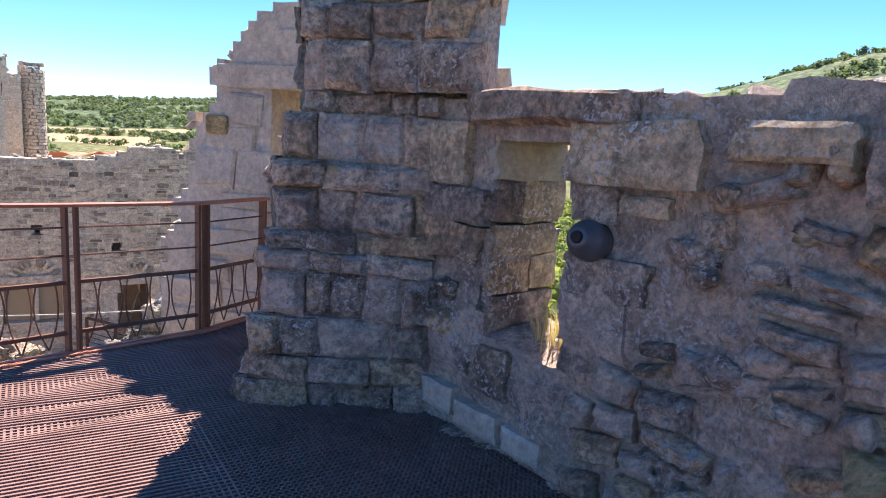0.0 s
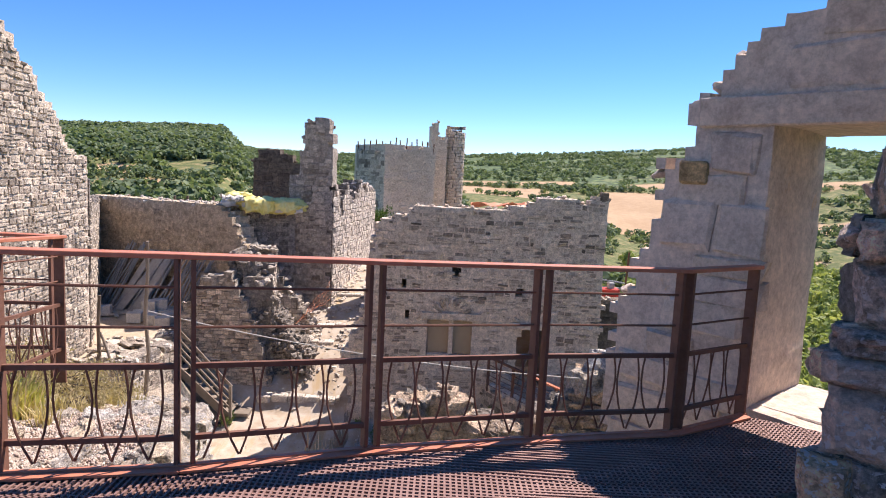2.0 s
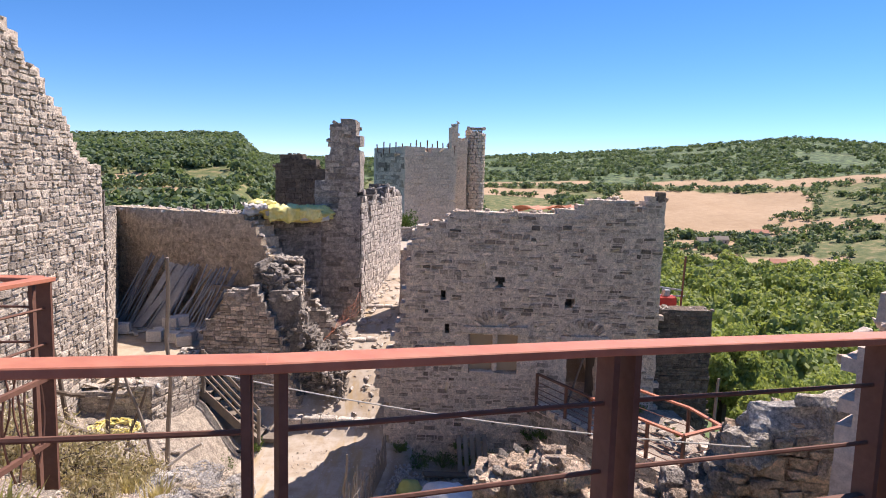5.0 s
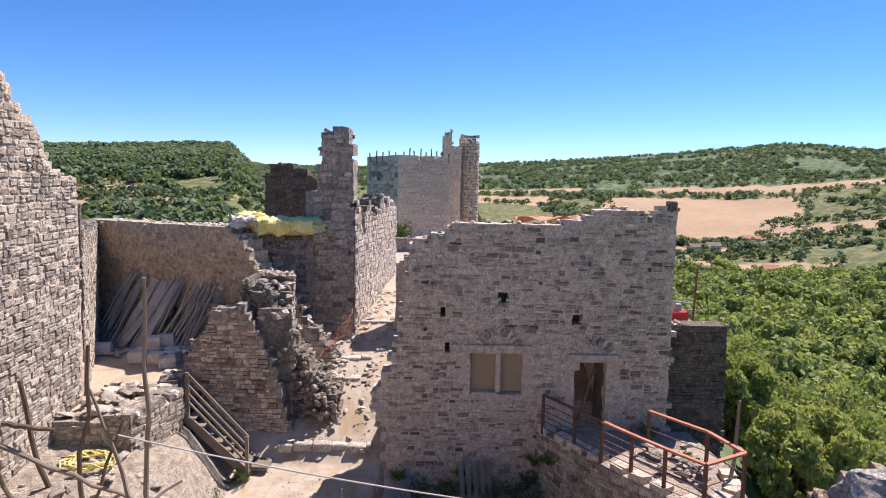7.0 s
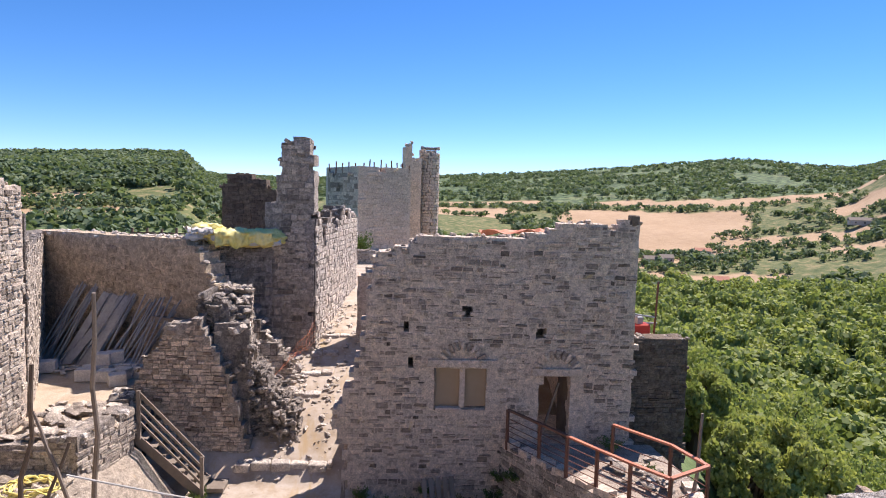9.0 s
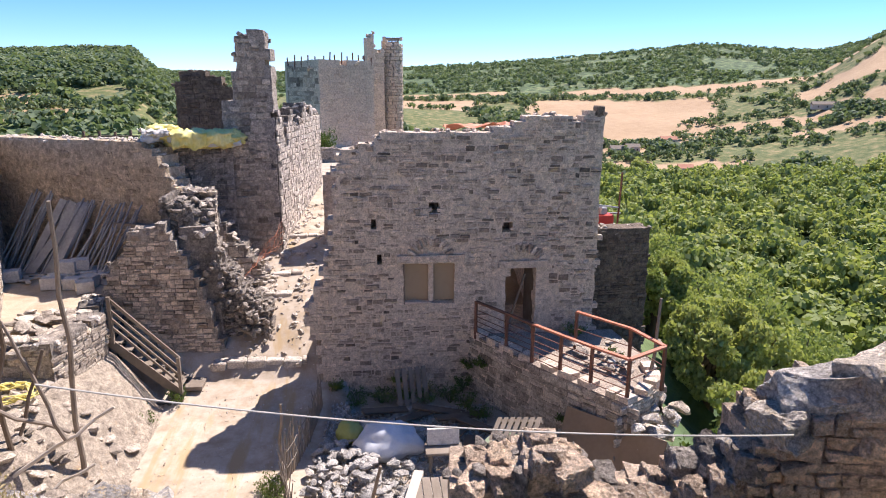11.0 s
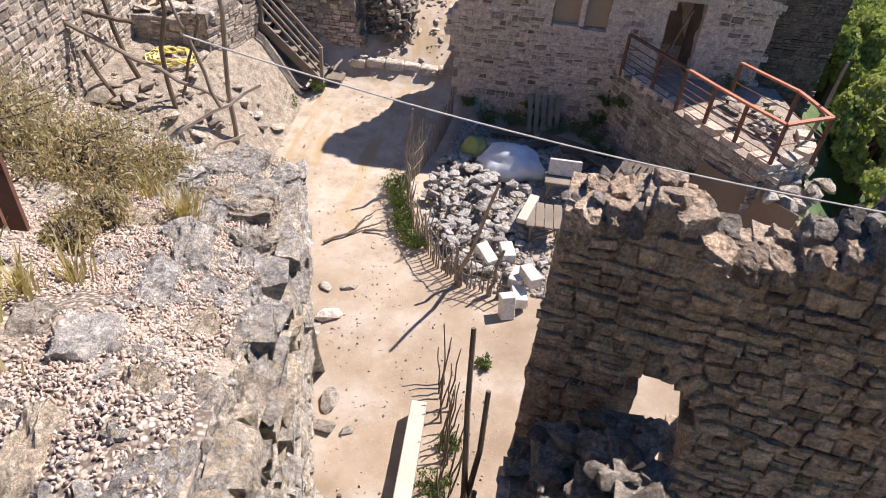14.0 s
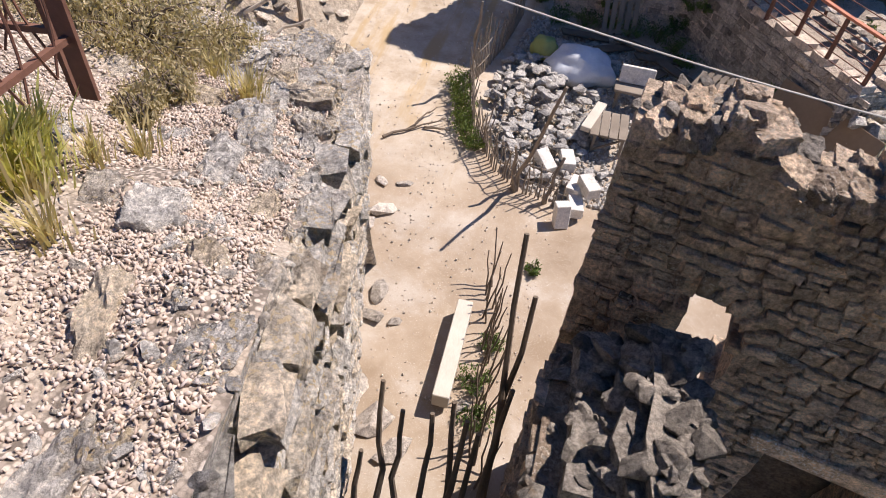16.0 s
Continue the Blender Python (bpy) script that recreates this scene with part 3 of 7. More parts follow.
def land(x, y):
    """Height of the ground everywhere: the castle's spur and the country below it."""
    top = lerp_list(y, SPINE)
    if x > -1.6 and y < 23.3:
        top = min(top, -7.3)
    right = lerp_list(y, ((-40, 30), (0, 14), (10, 8.5), (16, 6.6), (24, 7.6), (30, 6), (40, 2.5), (70, 3), (95, 6)))
    left = lerp_list(y, ((-40, -30), (10, -16), (24, -13), (30, -11), (40, -9), (95, -9)))
    out = max(0.0, x - right, left - x, -30 - y)
    z = top - 0.85 * out - 0.02 * out * out * (1 if out < 15 else 0)
    z += 0.05 * noise.noise(Vector((x * 0.9, y * 0.9, 0))) + 0.03 * noise.noise(Vector((x * 2.7, y * 2.7, 3)))
    return max(z, country(x, y)) if out > 0 else z


def in_field(x, y):
    az, r = math.degrees(math.atan2(x + 0.5, y - 5)), math.hypot(x + 0.5, y - 5)
    w = noise.noise(Vector((x * 0.01, y * 0.01, 5)))
    return any(a0 + w < az < a1 + w and r0 + 14 * w < r < r1 + 14 * w for a0, a1, r0, r1 in FIELDS)


def build_land():
    n = 440
    s = [6.0 * math.sinh(7.0 * (2 * i / (n - 1) - 1)) for i in range(n)]
    vs, field, yard, dust = [], [], [], []
    for j in range(n):
        for i in range(n):
            x, y = s[i] - 3.0, s[j] + 15.0
            vs.append((x, y, land(x, y)))
            rr, aa = math.hypot(x + 0.5, y - 5), math.degrees(math.atan2(x + 0.5, y - 5))
            open_land = 400 < rr < 860 and -35 < aa < 44 and not (aa < -14 and rr > 520)
            field.append(1.0 if in_field(x, y) else (0.42 + 0.16 * noise.noise(Vector((x * 0.006, y * 0.006, 9))) if open_land else 0.0))
            yard.append(1.0 if (-16 < x < 6.4 and -30 < y < 100) else 0.0)
            dust.append(max(0.0, min(1.0, (y - 14.0) / 3.0 + 0.5 * noise.noise(Vector((x * 1.3, y * 1.3, 6))))) if -7.5 < x < -2.3 else 0.0)
    fs = [(j * n + i, j * n + i + 1, (j + 1) * n + i + 1, (j + 1) * n + i) for j in range(n - 1) for i in range(n - 1)]
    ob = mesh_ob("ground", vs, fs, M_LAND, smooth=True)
    for key, vals in (("field", field), ("yard", yard), ("dust", dust)):
        a = ob.data.attributes.new(key, "FLOAT", "POINT")
        a.data.foreach_set("value", vals)
    tagged(ob, "dry earth spur falling to wooded valley and stubble fields", "ground", kind="structure")


build_land()


# ---- lookout deck ----
# posts of the railing: place on plan and top height
RAIL = ((2.42, 6.25, 1.05), (1.8, 5.88, 1.05), (0.88, 5.67, 1.06), (-0.07, 5.33, 1.09), (-0.94, 4.95, 1.13), (-1.75, 4.77, 1.14), (-2.5, 4.65, 1.14))
DECK_EDGE = [(x, y - 0.03) for x, y, _ in RAIL]
DECK = DECK_EDGE + [(-4.6, 4.2), (-4.6, -4.0), (3.4, -4.0), (3.2, 0.0), (2.74, 3.1), (2.62, 4.3), (3.0, 5.9)]


def span_in(poly, axis, c):
    """Where the line at coordinate c crosses a polygon."""
    hits = []
    for (x0, y0), (x1, y1) in zip(poly, poly[1:] + poly[:1]):
        p0, p1 = ((x0, y0), (x1, y1)) if axis == "y" else ((y0, x0), (y1, x1))
        if (p0[1] <= c) != (p1[1] <= c):
            hits.append(p0[0] + (c - p0[1]) / (p1[1] - p0[1]) * (p1[0] - p0[0]))
    hits.sort()
    return list(zip(hits[::2], hits[1::2]))


def deck_lift(x, y):
    return 0.08 * max(0.0, min(1.0, (0.9 - x) / 2.0))


def build_deck():
    deck = thing("deck", (0, 0, 0), "rusty brown expanded metal walkway deck on the ruin", "deck", kind="structure")
    # near-black sheet added below the grating to stand for the shade there
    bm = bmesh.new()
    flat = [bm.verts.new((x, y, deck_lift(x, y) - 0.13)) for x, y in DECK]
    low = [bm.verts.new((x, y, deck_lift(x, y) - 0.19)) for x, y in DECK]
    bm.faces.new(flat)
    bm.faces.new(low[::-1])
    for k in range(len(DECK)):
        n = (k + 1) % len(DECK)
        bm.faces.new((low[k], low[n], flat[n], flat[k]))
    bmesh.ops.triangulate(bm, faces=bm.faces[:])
    part("tray", bm, M_UNDER, deck, "near-black sheet added for the shade under the grating")
    # strands: staggered zigzag ribs across, straight ribs along
    vs, fs = [], []

    def strip(p, q, w, h):
        d = Vector((q[0] - p[0], q[1] - p[1], 0)).normalized()
        s = Vector((-d.y, d.x, 0)) * w / 2
        k = len(vs)
        for e in (p, q):
            z = deck_lift(*e)
            for o in (-1, 1):
                vs.append((e[0] + o * s.x, e[1] + o * s.y, z - h))
                vs.append((e[0] + o * s.x, e[1] + o * s.y, z))
        fs.extend([(k + 1, k + 3, k + 7, k + 5), (k, k + 1, k + 5, k + 4), (k + 2, k + 6, k + 7, k + 3)])

    y = -3.95
    while y < 6.3:
        for a, b in span_in(DECK, "y", y):
            x = a
            while x < b - 0.01:      # pieces, so that the strands follow the deck's slope
                e = min(b, x + 1.5)
                strip((x, y), (e, y), 0.013, 0.02)
                x = e
        y += 0.034
    x = -4.58
    while x < 3.4:
        for a, b in span_in(DECK, "x", x):
            strip((x, a), (x, b), 0.011, 0.016)
        x += 0.03
    g = mesh_ob("grating", vs, fs, M_GRATE, deck, "rust-brown metal mesh")
    tagged(g, kind="stuff")
    bm = bmesh.new()
    for (x0, y0), (x1, y1) in zip(DECK_EDGE, DECK_EDGE[1:] + [(-4.6, 4.2)]):
        bar(bm, (x0, y0, deck_lift(x0, y0) - 0.06), (x1, y1, deck_lift(x1, y1) - 0.06), 0.03, 0.17)
        bar(bm, (x0, y0 - 0.04, deck_lift(x0, y0) + 0.012), (x1, y1 - 0.04, deck_lift(x1, y1) + 0.012), 0.06, 0.012)
    part("edge_angle", bm, M_PRIMER, deck, "red-primed edge angle")
    # beams down to the masonry
    bm = bmesh.new()
    for x in (-3.6, -2.4, -1.2, 0.0, 1.2):
        bar(bm, (x, -3.9, -0.28), (x, lerp_list(x, [(p[0], p[1]) for p in RAIL[::-1]]) - 0.1, -0.28), 0.1, 0.18)
    part("joist", bm, M_RUST, deck)


build_deck()


def rail_span(p, q, both_posts, group, first=False):
    """One panel of railing from post p to post q (x, y, top)."""
    h = 1.05
    name = "railing"
    a, b = Vector((p[0], p[1], p[2] - h)), Vector((q[0], q[1], q[2] - h))
    t = thing(name, a, "rust-brown steel railing panel with wavy infill rods", "railing", group)
    d = (b - a)
    L = math.hypot(d.x, d.y)
    t.matrix_world = pose(a.x, a.y, a.z, 0, 0, math.degrees(math.atan2(d.y, d.x)))
    s = d.z / L
    bm = bmesh.new()
    bar(bm, (-0.01, 0, h - 0.012), (L + 0.01, 0, h - 0.012 + d.z), 0.085, 0.024)
    bmesh.ops.bevel(bm, geom=bm.edges[:], offset=0.003, segments=1, affect="EDGES")
    part("top_rail", bm, M_PRIMER, t, "red-brown flat handrail")
    for x in ((0.036, L - 0.036) if both_posts else (0.036,)):
        bm = bmesh.new()
        bar(bm, (x, 0.0, -0.14 + s * x), (x, 0.0, h - 0.024 + s * x), 0.02, 0.075, (0, 1, 0))
        part("post", bm, M_RUST, t)
    for z, w in ((0.885, 0.014), (0.69, 0.014), (0.5, 0.026), (0.14, 0.026)):
        bm = bmesh.new()
        bar(bm, (0.036, 0, z), (L - 0.036, 0, z + d.z), w, w, sides=6 if w < 0.02 else 4)
        part("rail_bar", bm, M_RUST, t)
    n = max(4, round(L / 0.105))
    for k in range(n):
        x = 0.08 + (L - 0.16) * (k + 0.5) / n
        bow = (0.055 if k % 2 else -0.055) * (0.7 + 0.5 * ((k * 37) % 10) / 10)
        tip = (0.04 if k % 2 else -0.04)
        pts = []
        for i in range(7):
            f = i / 6
            pts.append((x + bow * math.sin(math.pi * f * 0.9) - tip * (1 - f), 0.012 * math.sin(k + f * 3), 0.035 + 0.465 * f + s * x))
        bm = bmesh.new()
        tube(bm, pts, 0.006, sides=5)
        part("rod", bm, M_RUST, t)
    return t


for k in range(len(RAIL) - 1):
    rail_span(RAIL[k], RAIL[k + 1], True, "railing of the deck")
rail_span((-2.73, 7.02, 0.93), (-2.5, 4.72, 1.1), True, "railing of the ledge")
rail_span((-4.7, 6.6, 0.98), (-2.77, 7.02, 0.93), True, "railing of the ledge")


# ---- house with the two-light window ----
def build_house():
    house = thing("ruined_house", (1.5, 23.4, -7.3), "roofless rubble stone house with boarded window and doorway", "house")
    inv = house.matrix_world.inverted()
    x0 = -3.0
    m4w, L = wall_matrix((x0, 23.0), (5.75, 23.0))
    m4 = inv @ m4w
    top = ragged([(0, -4.6), (0.3, -4.3), (0.5, -3.0), (0.9, -1.0), (1.25, -0.15), (2.0, 0.1), (2.4, 0.45), (5.5, 0.5), (6.9, 0.95), (7.7, 0.95), (8.0, 0.7), (8.2, 0.95), (8.75, 0.9)], 3, 0.07, 0.25)

    def opening(u, v):
        x = u + x0
        if 0.06 < x < 1.52 and -4.4 < v < -3.22:
            return True
        if 3.03 < x < 3.95 and -5.45 < v < -3.45:
            return not (v > -3.75 and (x < 3.13 or x > 3.85))
        for hx, hz in ((0.9, -1.64), (-0.78, -2.1), (3.0, -2.22), (-0.7, -3.15)):
            if abs(x - hx) < 0.09 and abs(v - hz) < 0.1:
                return True
        return False

    def edge(v):
        return lerp_list(v, ((-7.5, 0.6), (-5.6, 0.5), (-5.0, 0.15), (-4.6, 0.25), (-3.2, 0.85), (-1.5, 1.05), (-0.2, 1.25))) + 0.07 * math.sin(v * 13) + 0.05 * math.sin(v * 31)

    def body(u, v):
        return edge(v) < u < L - 0.07 * (v > -2.4) + 0.03 * math.sin(v * 9) and v < top(u) and not opening(u, v)

    solid("facade", body, 8.85, -7.6, 1.2, 0.15, 0.75, m4, M_MORTAR, house, 0.03, 1)
    dress = lambda u, v: (-0.22 < u + x0 < 1.8 and -4.62 < v < -2.85) or (2.72 < u + x0 < 4.3 and -5.5 < v < -3.05)
    rub = courses(lambda u, v: body(u, v) and not dress(u, v), 0, L, -7.6, 1.1, (0.1, 0.2), (0.13, 0.42), 5, 0.04)
    keep = random.Random(6)
    rub = [q for q in rub if keep.random() > 0.22]
    rub.sort(key=lambda q: abs(q[0] - 4.2) + abs(q[1] + 3.6))
    face_stones(house, rub, m4, M_FACADE, 0.03, 9, pick=290, tilt=0.05)
    # dressed stones round window and door
    bl = courses(lambda u, v: dress(u, v) and body(u, v) and not (-0.22 < u + x0 < 1.8 and v > -3.2) and not (2.72 < u + x0 < 4.3 and v > -3.43), 0, L, -5.6, -2.8, (0.26, 0.34), (0.3, 0.55), 8)
    face_stones(house, bl, m4, M_KEEP, 0.03, 10, pick=60, name="ashlar")
    for cx, z, w in ((0.79, -3.11, 1.95), (3.5, -3.33, 1.45)):
        bm = bmesh.new()
        box(bm, (cx, 22.97, z), (w, 0.16, 0.22), None, 0.015, 0.006)
        part("lintel", bm, M_KEEP, house).matrix_basis = inv
        for k in range(9):       # relieving arch over it
            a = math.radians(150 - 15 * k)
            bm = bmesh.new()
            box(bm, (0, 0, 0), (0.085, 0.09, 0.26), None, 0.012, 0.008)
            part("voussoir", bm, M_FACADE, house).matrix_basis = inv @ Matrix.Translation((cx + 0.62 * math.cos(a), 22.96, z - 0.12 + 0.62 * math.sin(a))) @ Matrix.Rotation(math.pi / 2 - a, 4, "Y")
    # window: two boarded lights and a mullion
    win = new("window")
    win.parent = house
    win.matrix_basis = inv
    tagged(win, "two-light window closed with brown boards")
    for x, w in ((0.39, 0.62), (1.2, 0.58)):
        bm = bmesh.new()
        box(bm, (x, 23.16, -3.8), (w + 0.06, 0.03, 1.2), None, 0.004)
        part("board", bm, M_BOARD, win)
    bm = bmesh.new()
    box(bm, (0.8, 23.08, -3.81), (0.15, 0.2, 1.18), None, 0.012)
    part("mullion", bm, M_PALE, win)
    bm = bmesh.new()
    box(bm, (0.42, 23.03, -4.43), (0.74, 0.22, 0.07), None, 0.012)
    part("sill", bm, M_PALE, win)
    # doorway: a leaf standing ajar and a leaning plank
    bm = bmesh.new()
    for k in range(4):
        box(bm, (0.11 + 0.2 * k, 0, 0.95), (0.19, 0.04, 1.9), None, 0.006)
    d = part("door_leaf", bm, M_BARK, house, "old plank door standing open")
    d.matrix_basis = inv @ pose(3.93, 23.25, -5.45, 0, 0, 98)
    bm = bmesh.new()
    bar(bm, (3.15, 23.3, -5.4), (3.65, 23.35, -3.75), 0.09, 0.04)
    part("plank", bm, M_WOOD, house).matrix_basis = inv
    # dark boxes added behind the putlog holes, so no daylight shows through
    for hx, hz in ((0.9, -1.64), (-0.78, -2.1), (3.0, -2.22), (-0.7, -3.15)):
        bm = bmesh.new()
        box(bm, (hx, 23.5, hz), (0.34, 0.06, 0.34))
        part("putlog_back", bm, M_BLACK, house).matrix_basis = inv
    # remaining walls and lower floor behind, with an added slab above
    for nm, a, b, tp in (("side_wall", (-2.0, 30.5), (-2.0, 23.75), [(0, -3.6), (4, -4.2), (6.0, -4.6), (6.75, -2.5)]), ("side_wall", (4.95, 23.75), (4.95, 30.5), [(0, 0.7), (3, -0.3), (6.75, -1.2)]), ("back_wall", (5.7, 30.5), (-2.7, 30.5), [(0, -1.2), (8.4, -1.4)])):
        mw, LL = wall_matrix(a, b)
        tp = ragged(tp, 12, 0.1)
        solid(nm, lambda u, v: v < tp(u), LL, -7.6, 0.9, 0.3, 0.7, inv @ mw, M_FACADE, house, 0.05, 4)
    # unseen upper slab, added to keep sun out of the room behind the doorway
    bm = bmesh.new()
    box(bm, (2.8, 27.1, -1.95), (3.6, 6.7, 0.25))
    part("floor_slab", bm, M_MORTAR, house).matrix_basis = inv
    bm = bmesh.new()
    box(bm, (1.5, 27.1, -5.6), (6.3, 6.7, 0.25))
    part("floor_slab", bm, M_MORTAR, house).matrix_basis = inv
    # loose capping and tiles on the wall head
    pts = [(u, top(u)) for u in np.arange(1.2, 8.7, 0.22)]
    top_rocks(house, pts, m4, M_FACADE, (0.12, 0.26), 21, 0.75)
    bm = bmesh.new()
    box(bm, (5.58, 23.2, 1.02), (0.24, 0.4, 0.35), None, 0.03, 0.02)
    part("cap_block", bm, M_BLACK, house).matrix_basis = inv
    # blackened lean-to wall beyond the corner
    mw, LL = wall_matrix((5.6, 23.25), (7.45, 23.3))
    tb = ragged([(0, -2.35), (0.9, -2.45), (1.85, -2.4)], 31, 0.06)
    mk = lambda u, v: v < tb(u) and u < 1.86 - 0.02 * (v + 2.4)
    solid("blackened_wall", mk, LL + 0.2, -7.6, -2.2, 0.2, 0.8, inv @ mw, M_BLACK, house, 0.05, 6)
    face_stones(house, courses(mk, 0, LL + 0.2, -7.6, -2.2, (0.1, 0.18), (0.14, 0.35), 33), inv @ mw, M_BLACK, 0.03, 34, pick=120)
    top_rocks(house, [(u, tb(u)) for u in np.arange(0, 1.9, 0.16)], inv @ mw, M_GREY, (0.12, 0.24), 35, 0.8)


build_house()


# ---- terrace before the door ----
TERR = [(2.0, 22.95), (2.7, 21.6), (3.75, 19.88), (4.93, 18.15), (5.55, 18.5), (6.25, 19.25), (6.5, 20.6), (6.3, 22.95)]


def build_terrace():
    t = thing("terrace", (4.3, 20.5, -7.3), "stone-walled terrace of pale gravel before the doorway", "terrace", kind="structure")
    inv = t.matrix_world.inverted()
    bm = bmesh.new()
    a = [bm.verts.new((x, y, -5.45)) for x, y in TERR]
    b = [bm.verts.new((x, y, -7.5)) for x, y in TERR]
    bm.faces.new(a)
    for k in range(len(TERR)):
        n = (k + 1) % len(TERR)
        bm.faces.new((b[k], b[n], a[n], a[k]))
    bmesh.ops.triangulate(bm, faces=bm.faces[:])
    part("fill", bm, M_GRAVEL, t, "pale gravel floor").matrix_basis = inv
    for k, (p, q) in enumerate(zip(TERR[:6], TERR[1:7])):
        mw, L = wall_matrix(p, q)
        mk = lambda u, v: v < -5.4 + 0.03 * math.sin(u * 9)
        solid("retaining_wall", mk, L, -7.6, -5.3, 0.2, 0.35, inv @ mw, M_MORTAR, t, 0.03, k + 40)
        face_stones(t, courses(mk, 0, L, -7.6, -5.35, (0.14, 0.26), (0.2, 0.5), 60 + k), inv @ mw, M_GREY, 0.03, 61 + k, pick=45)


build_terrace()
TRAIL = ((2.1, 22.75), (2.78, 21.62), (3.3, 20.75), (3.82, 19.9), (4.35, 19.1), (4.95, 18.28))
for p, q in zip(TRAIL, TRAIL[1:]):
    sub = thing("terrace_railing", (p[0], p[1], -5.42), "brown steel railing with thin bars beside the terrace", "railing", "railing of the terrace")
    d = Vector((q[0] - p[0], q[1] - p[1], 0))
    sub.matrix_world = pose(p[0], p[1], -5.42, 0, 0, math.degrees(math.atan2(d.y, d.x)))
    # sun and shade put into the rail's colour: redder where y is under 21
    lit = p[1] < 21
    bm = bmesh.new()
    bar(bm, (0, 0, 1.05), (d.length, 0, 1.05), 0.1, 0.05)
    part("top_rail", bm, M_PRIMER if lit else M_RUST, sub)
    for x in (0.0, d.length):
        bm = bmesh.new()
        bar(bm, (x, 0, -0.1), (x, 0, 1.05), 0.07, 0.07)
        part("post", bm, M_RUST, sub)
    for z in (0.12, 0.3, 0.45, 0.6, 0.8):
        bm = bmesh.new()
        bar(bm, (0, 0, z), (d.length, 0, z), 0.018, 0.018)
        part("rail_bar", bm, M_RUST, sub)
for p, q in (((4.95, 18.28), (6.1, 18.95)), ((6.1, 18.95), (5.75, 20.2)), ((5.75, 20.2), (4.75, 21.6))):
    sub = thing("terrace_railing", (p[0], p[1], -5.42), "red-primed steel railing on posts beside rubble", "railing", "railing of the terrace")
    d = Vector((q[0] - p[0], q[1] - p[1], 0))
    sub.matrix_world = pose(p[0], p[1], -5.42, 0, 0, math.degrees(math.atan2(d.y, d.x)))
    bm = bmesh.new()
    bar(bm, (0, 0, 1.05), (d.length, 0, 1.05), 0.1, 0.05)
    part("top_rail", bm, M_PRIMER, sub)
    for x in (0.0, d.length):
        bm = bmesh.new()
        bar(bm, (x, 0, -0.1), (x, 0, 1.05), 0.07, 0.07)
        part("post", bm, M_RUST, sub)
    bm = bmesh.new()
    bar(bm, (0, 0, 0.55), (d.length, 0, 0.55), 0.018, 0.018)
    part("rail_bar", bm, M_RUST, sub)


# ---- tall wall beside the courtyard ----
def build_masonry(name, label, category, a, b, top_pts, v0, thick, hs, ws, body_mat, stone, seed, depth=0.035, cell=0.2, amp=0.04, pick=0, rough=False, extra=None, rag=0.1, rocks=(0.12, 0.28), rock_mat=None, near=None, lean=None, mats=None, back=False, step=0.3, n_rocks=3, tilt=0.03, gap=0.018):
    """A ruined wall from a to b on plan, its face to the right of that line."""
    mw, L = wall_matrix(a, b)
    w = thing(name, (a[0], a[1], v0), label, category)
    inv = w.matrix_world.inverted()
    top = ragged(top_pts, seed, rag, step)
    mk = (lambda u, v: v < top(u) and 0 <= u <= L) if not extra else (lambda u, v: v < top(u) and 0 <= u <= L and extra(u, v))
    v1 = max(p[1] for p in top_pts) + rag + 0.1
    solid("core", mk, L, v0, v1, cell, thick, inv @ mw, body_mat, w, amp, seed, lean=lean)
    rects = courses(mk, 0, L, v0, v1, hs, ws, seed + 1, gap)
    if near:
        rects.sort(key=lambda q: abs(q[0] - near[0]) + abs(q[1] - near[1]))
    face_stones(w, rects, inv @ mw, stone, depth, seed + 2, pick=pick, rough=rough, lean=lean, mats=mats, tilt=tilt)
    if back:
        face_stones(w, courses(mk, 0, L, v0, v1, hs, ws, seed + 5), inv @ mw, stone, depth, seed + 6, rough=rough, flip=thick)
    if rocks:
        pts = [(u, top(u)) for u in np.arange(0.1, L, 0.2) if mk(u, top(u) - 0.1)]
        top_rocks(w, pts, inv @ mw, rock_mat or stone, rocks, seed + 3, thick, n_per=n_rocks)
    return w, inv @ mw, L, mk


# its lit face looks to +x; runs from the deck's side away to the courtyard's corner
build_masonry("tall_ruined_wall", "tall broken wall of coursed grey stone in sunlight", "wall", (-9.2, 12.0), (-10.7, 22.2),
              [(0, 8.5), (2.5, 6.6), (4.4, 5.2), (6.2, 4.0), (7.4, 3.1), (8.2, 2.6), (8.9, 1.9), (9.6, 1.6), (10.31, 1.4)], -7.3, 1.3, (0.15, 0.22), (0.2, 0.5), M_MORTAR, M_GREY, 100,
              depth=0.035, gap=0.04, pick=300, near=(9.0, -1.0), rag=0.16, rocks=(0.15, 0.4))
# return wall at its end, in shade, up to the wall with the leaning scaffold
build_masonry("return_wall", "shaded rubble wall at the corner of the yard", "wall", (-10.75, 22.4), (-14.4, 30.0),
              [(0, 1.2), (0.5, 0.2), (4, -0.2), (8.43, -0.2)], -5.2, 0.7, (0.14, 0.24), (0.2, 0.5), M_CORE, M_GREY, 110, cell=0.3)
# earthen back wall of the store
build_masonry("back_wall", "thick earthen rubble wall with a crumbling pale top", "wall", (-14.6, 29.9), (-7.0, 26.2),
              [(0, -0.1), (4, -0.1), (7.0, -0.05), (7.68, -0.4), (8.1, -1.15), (8.46, -1.6)], -5.2, 0.9, (0.16, 0.3), (0.2, 0.5), M_EARTHWALL, M_EARTHWALL, 120,
              depth=0.02, pick=60, rough=True, rag=0.06, rock_mat=M_RUBBLE, rocks=(0.15, 0.35))


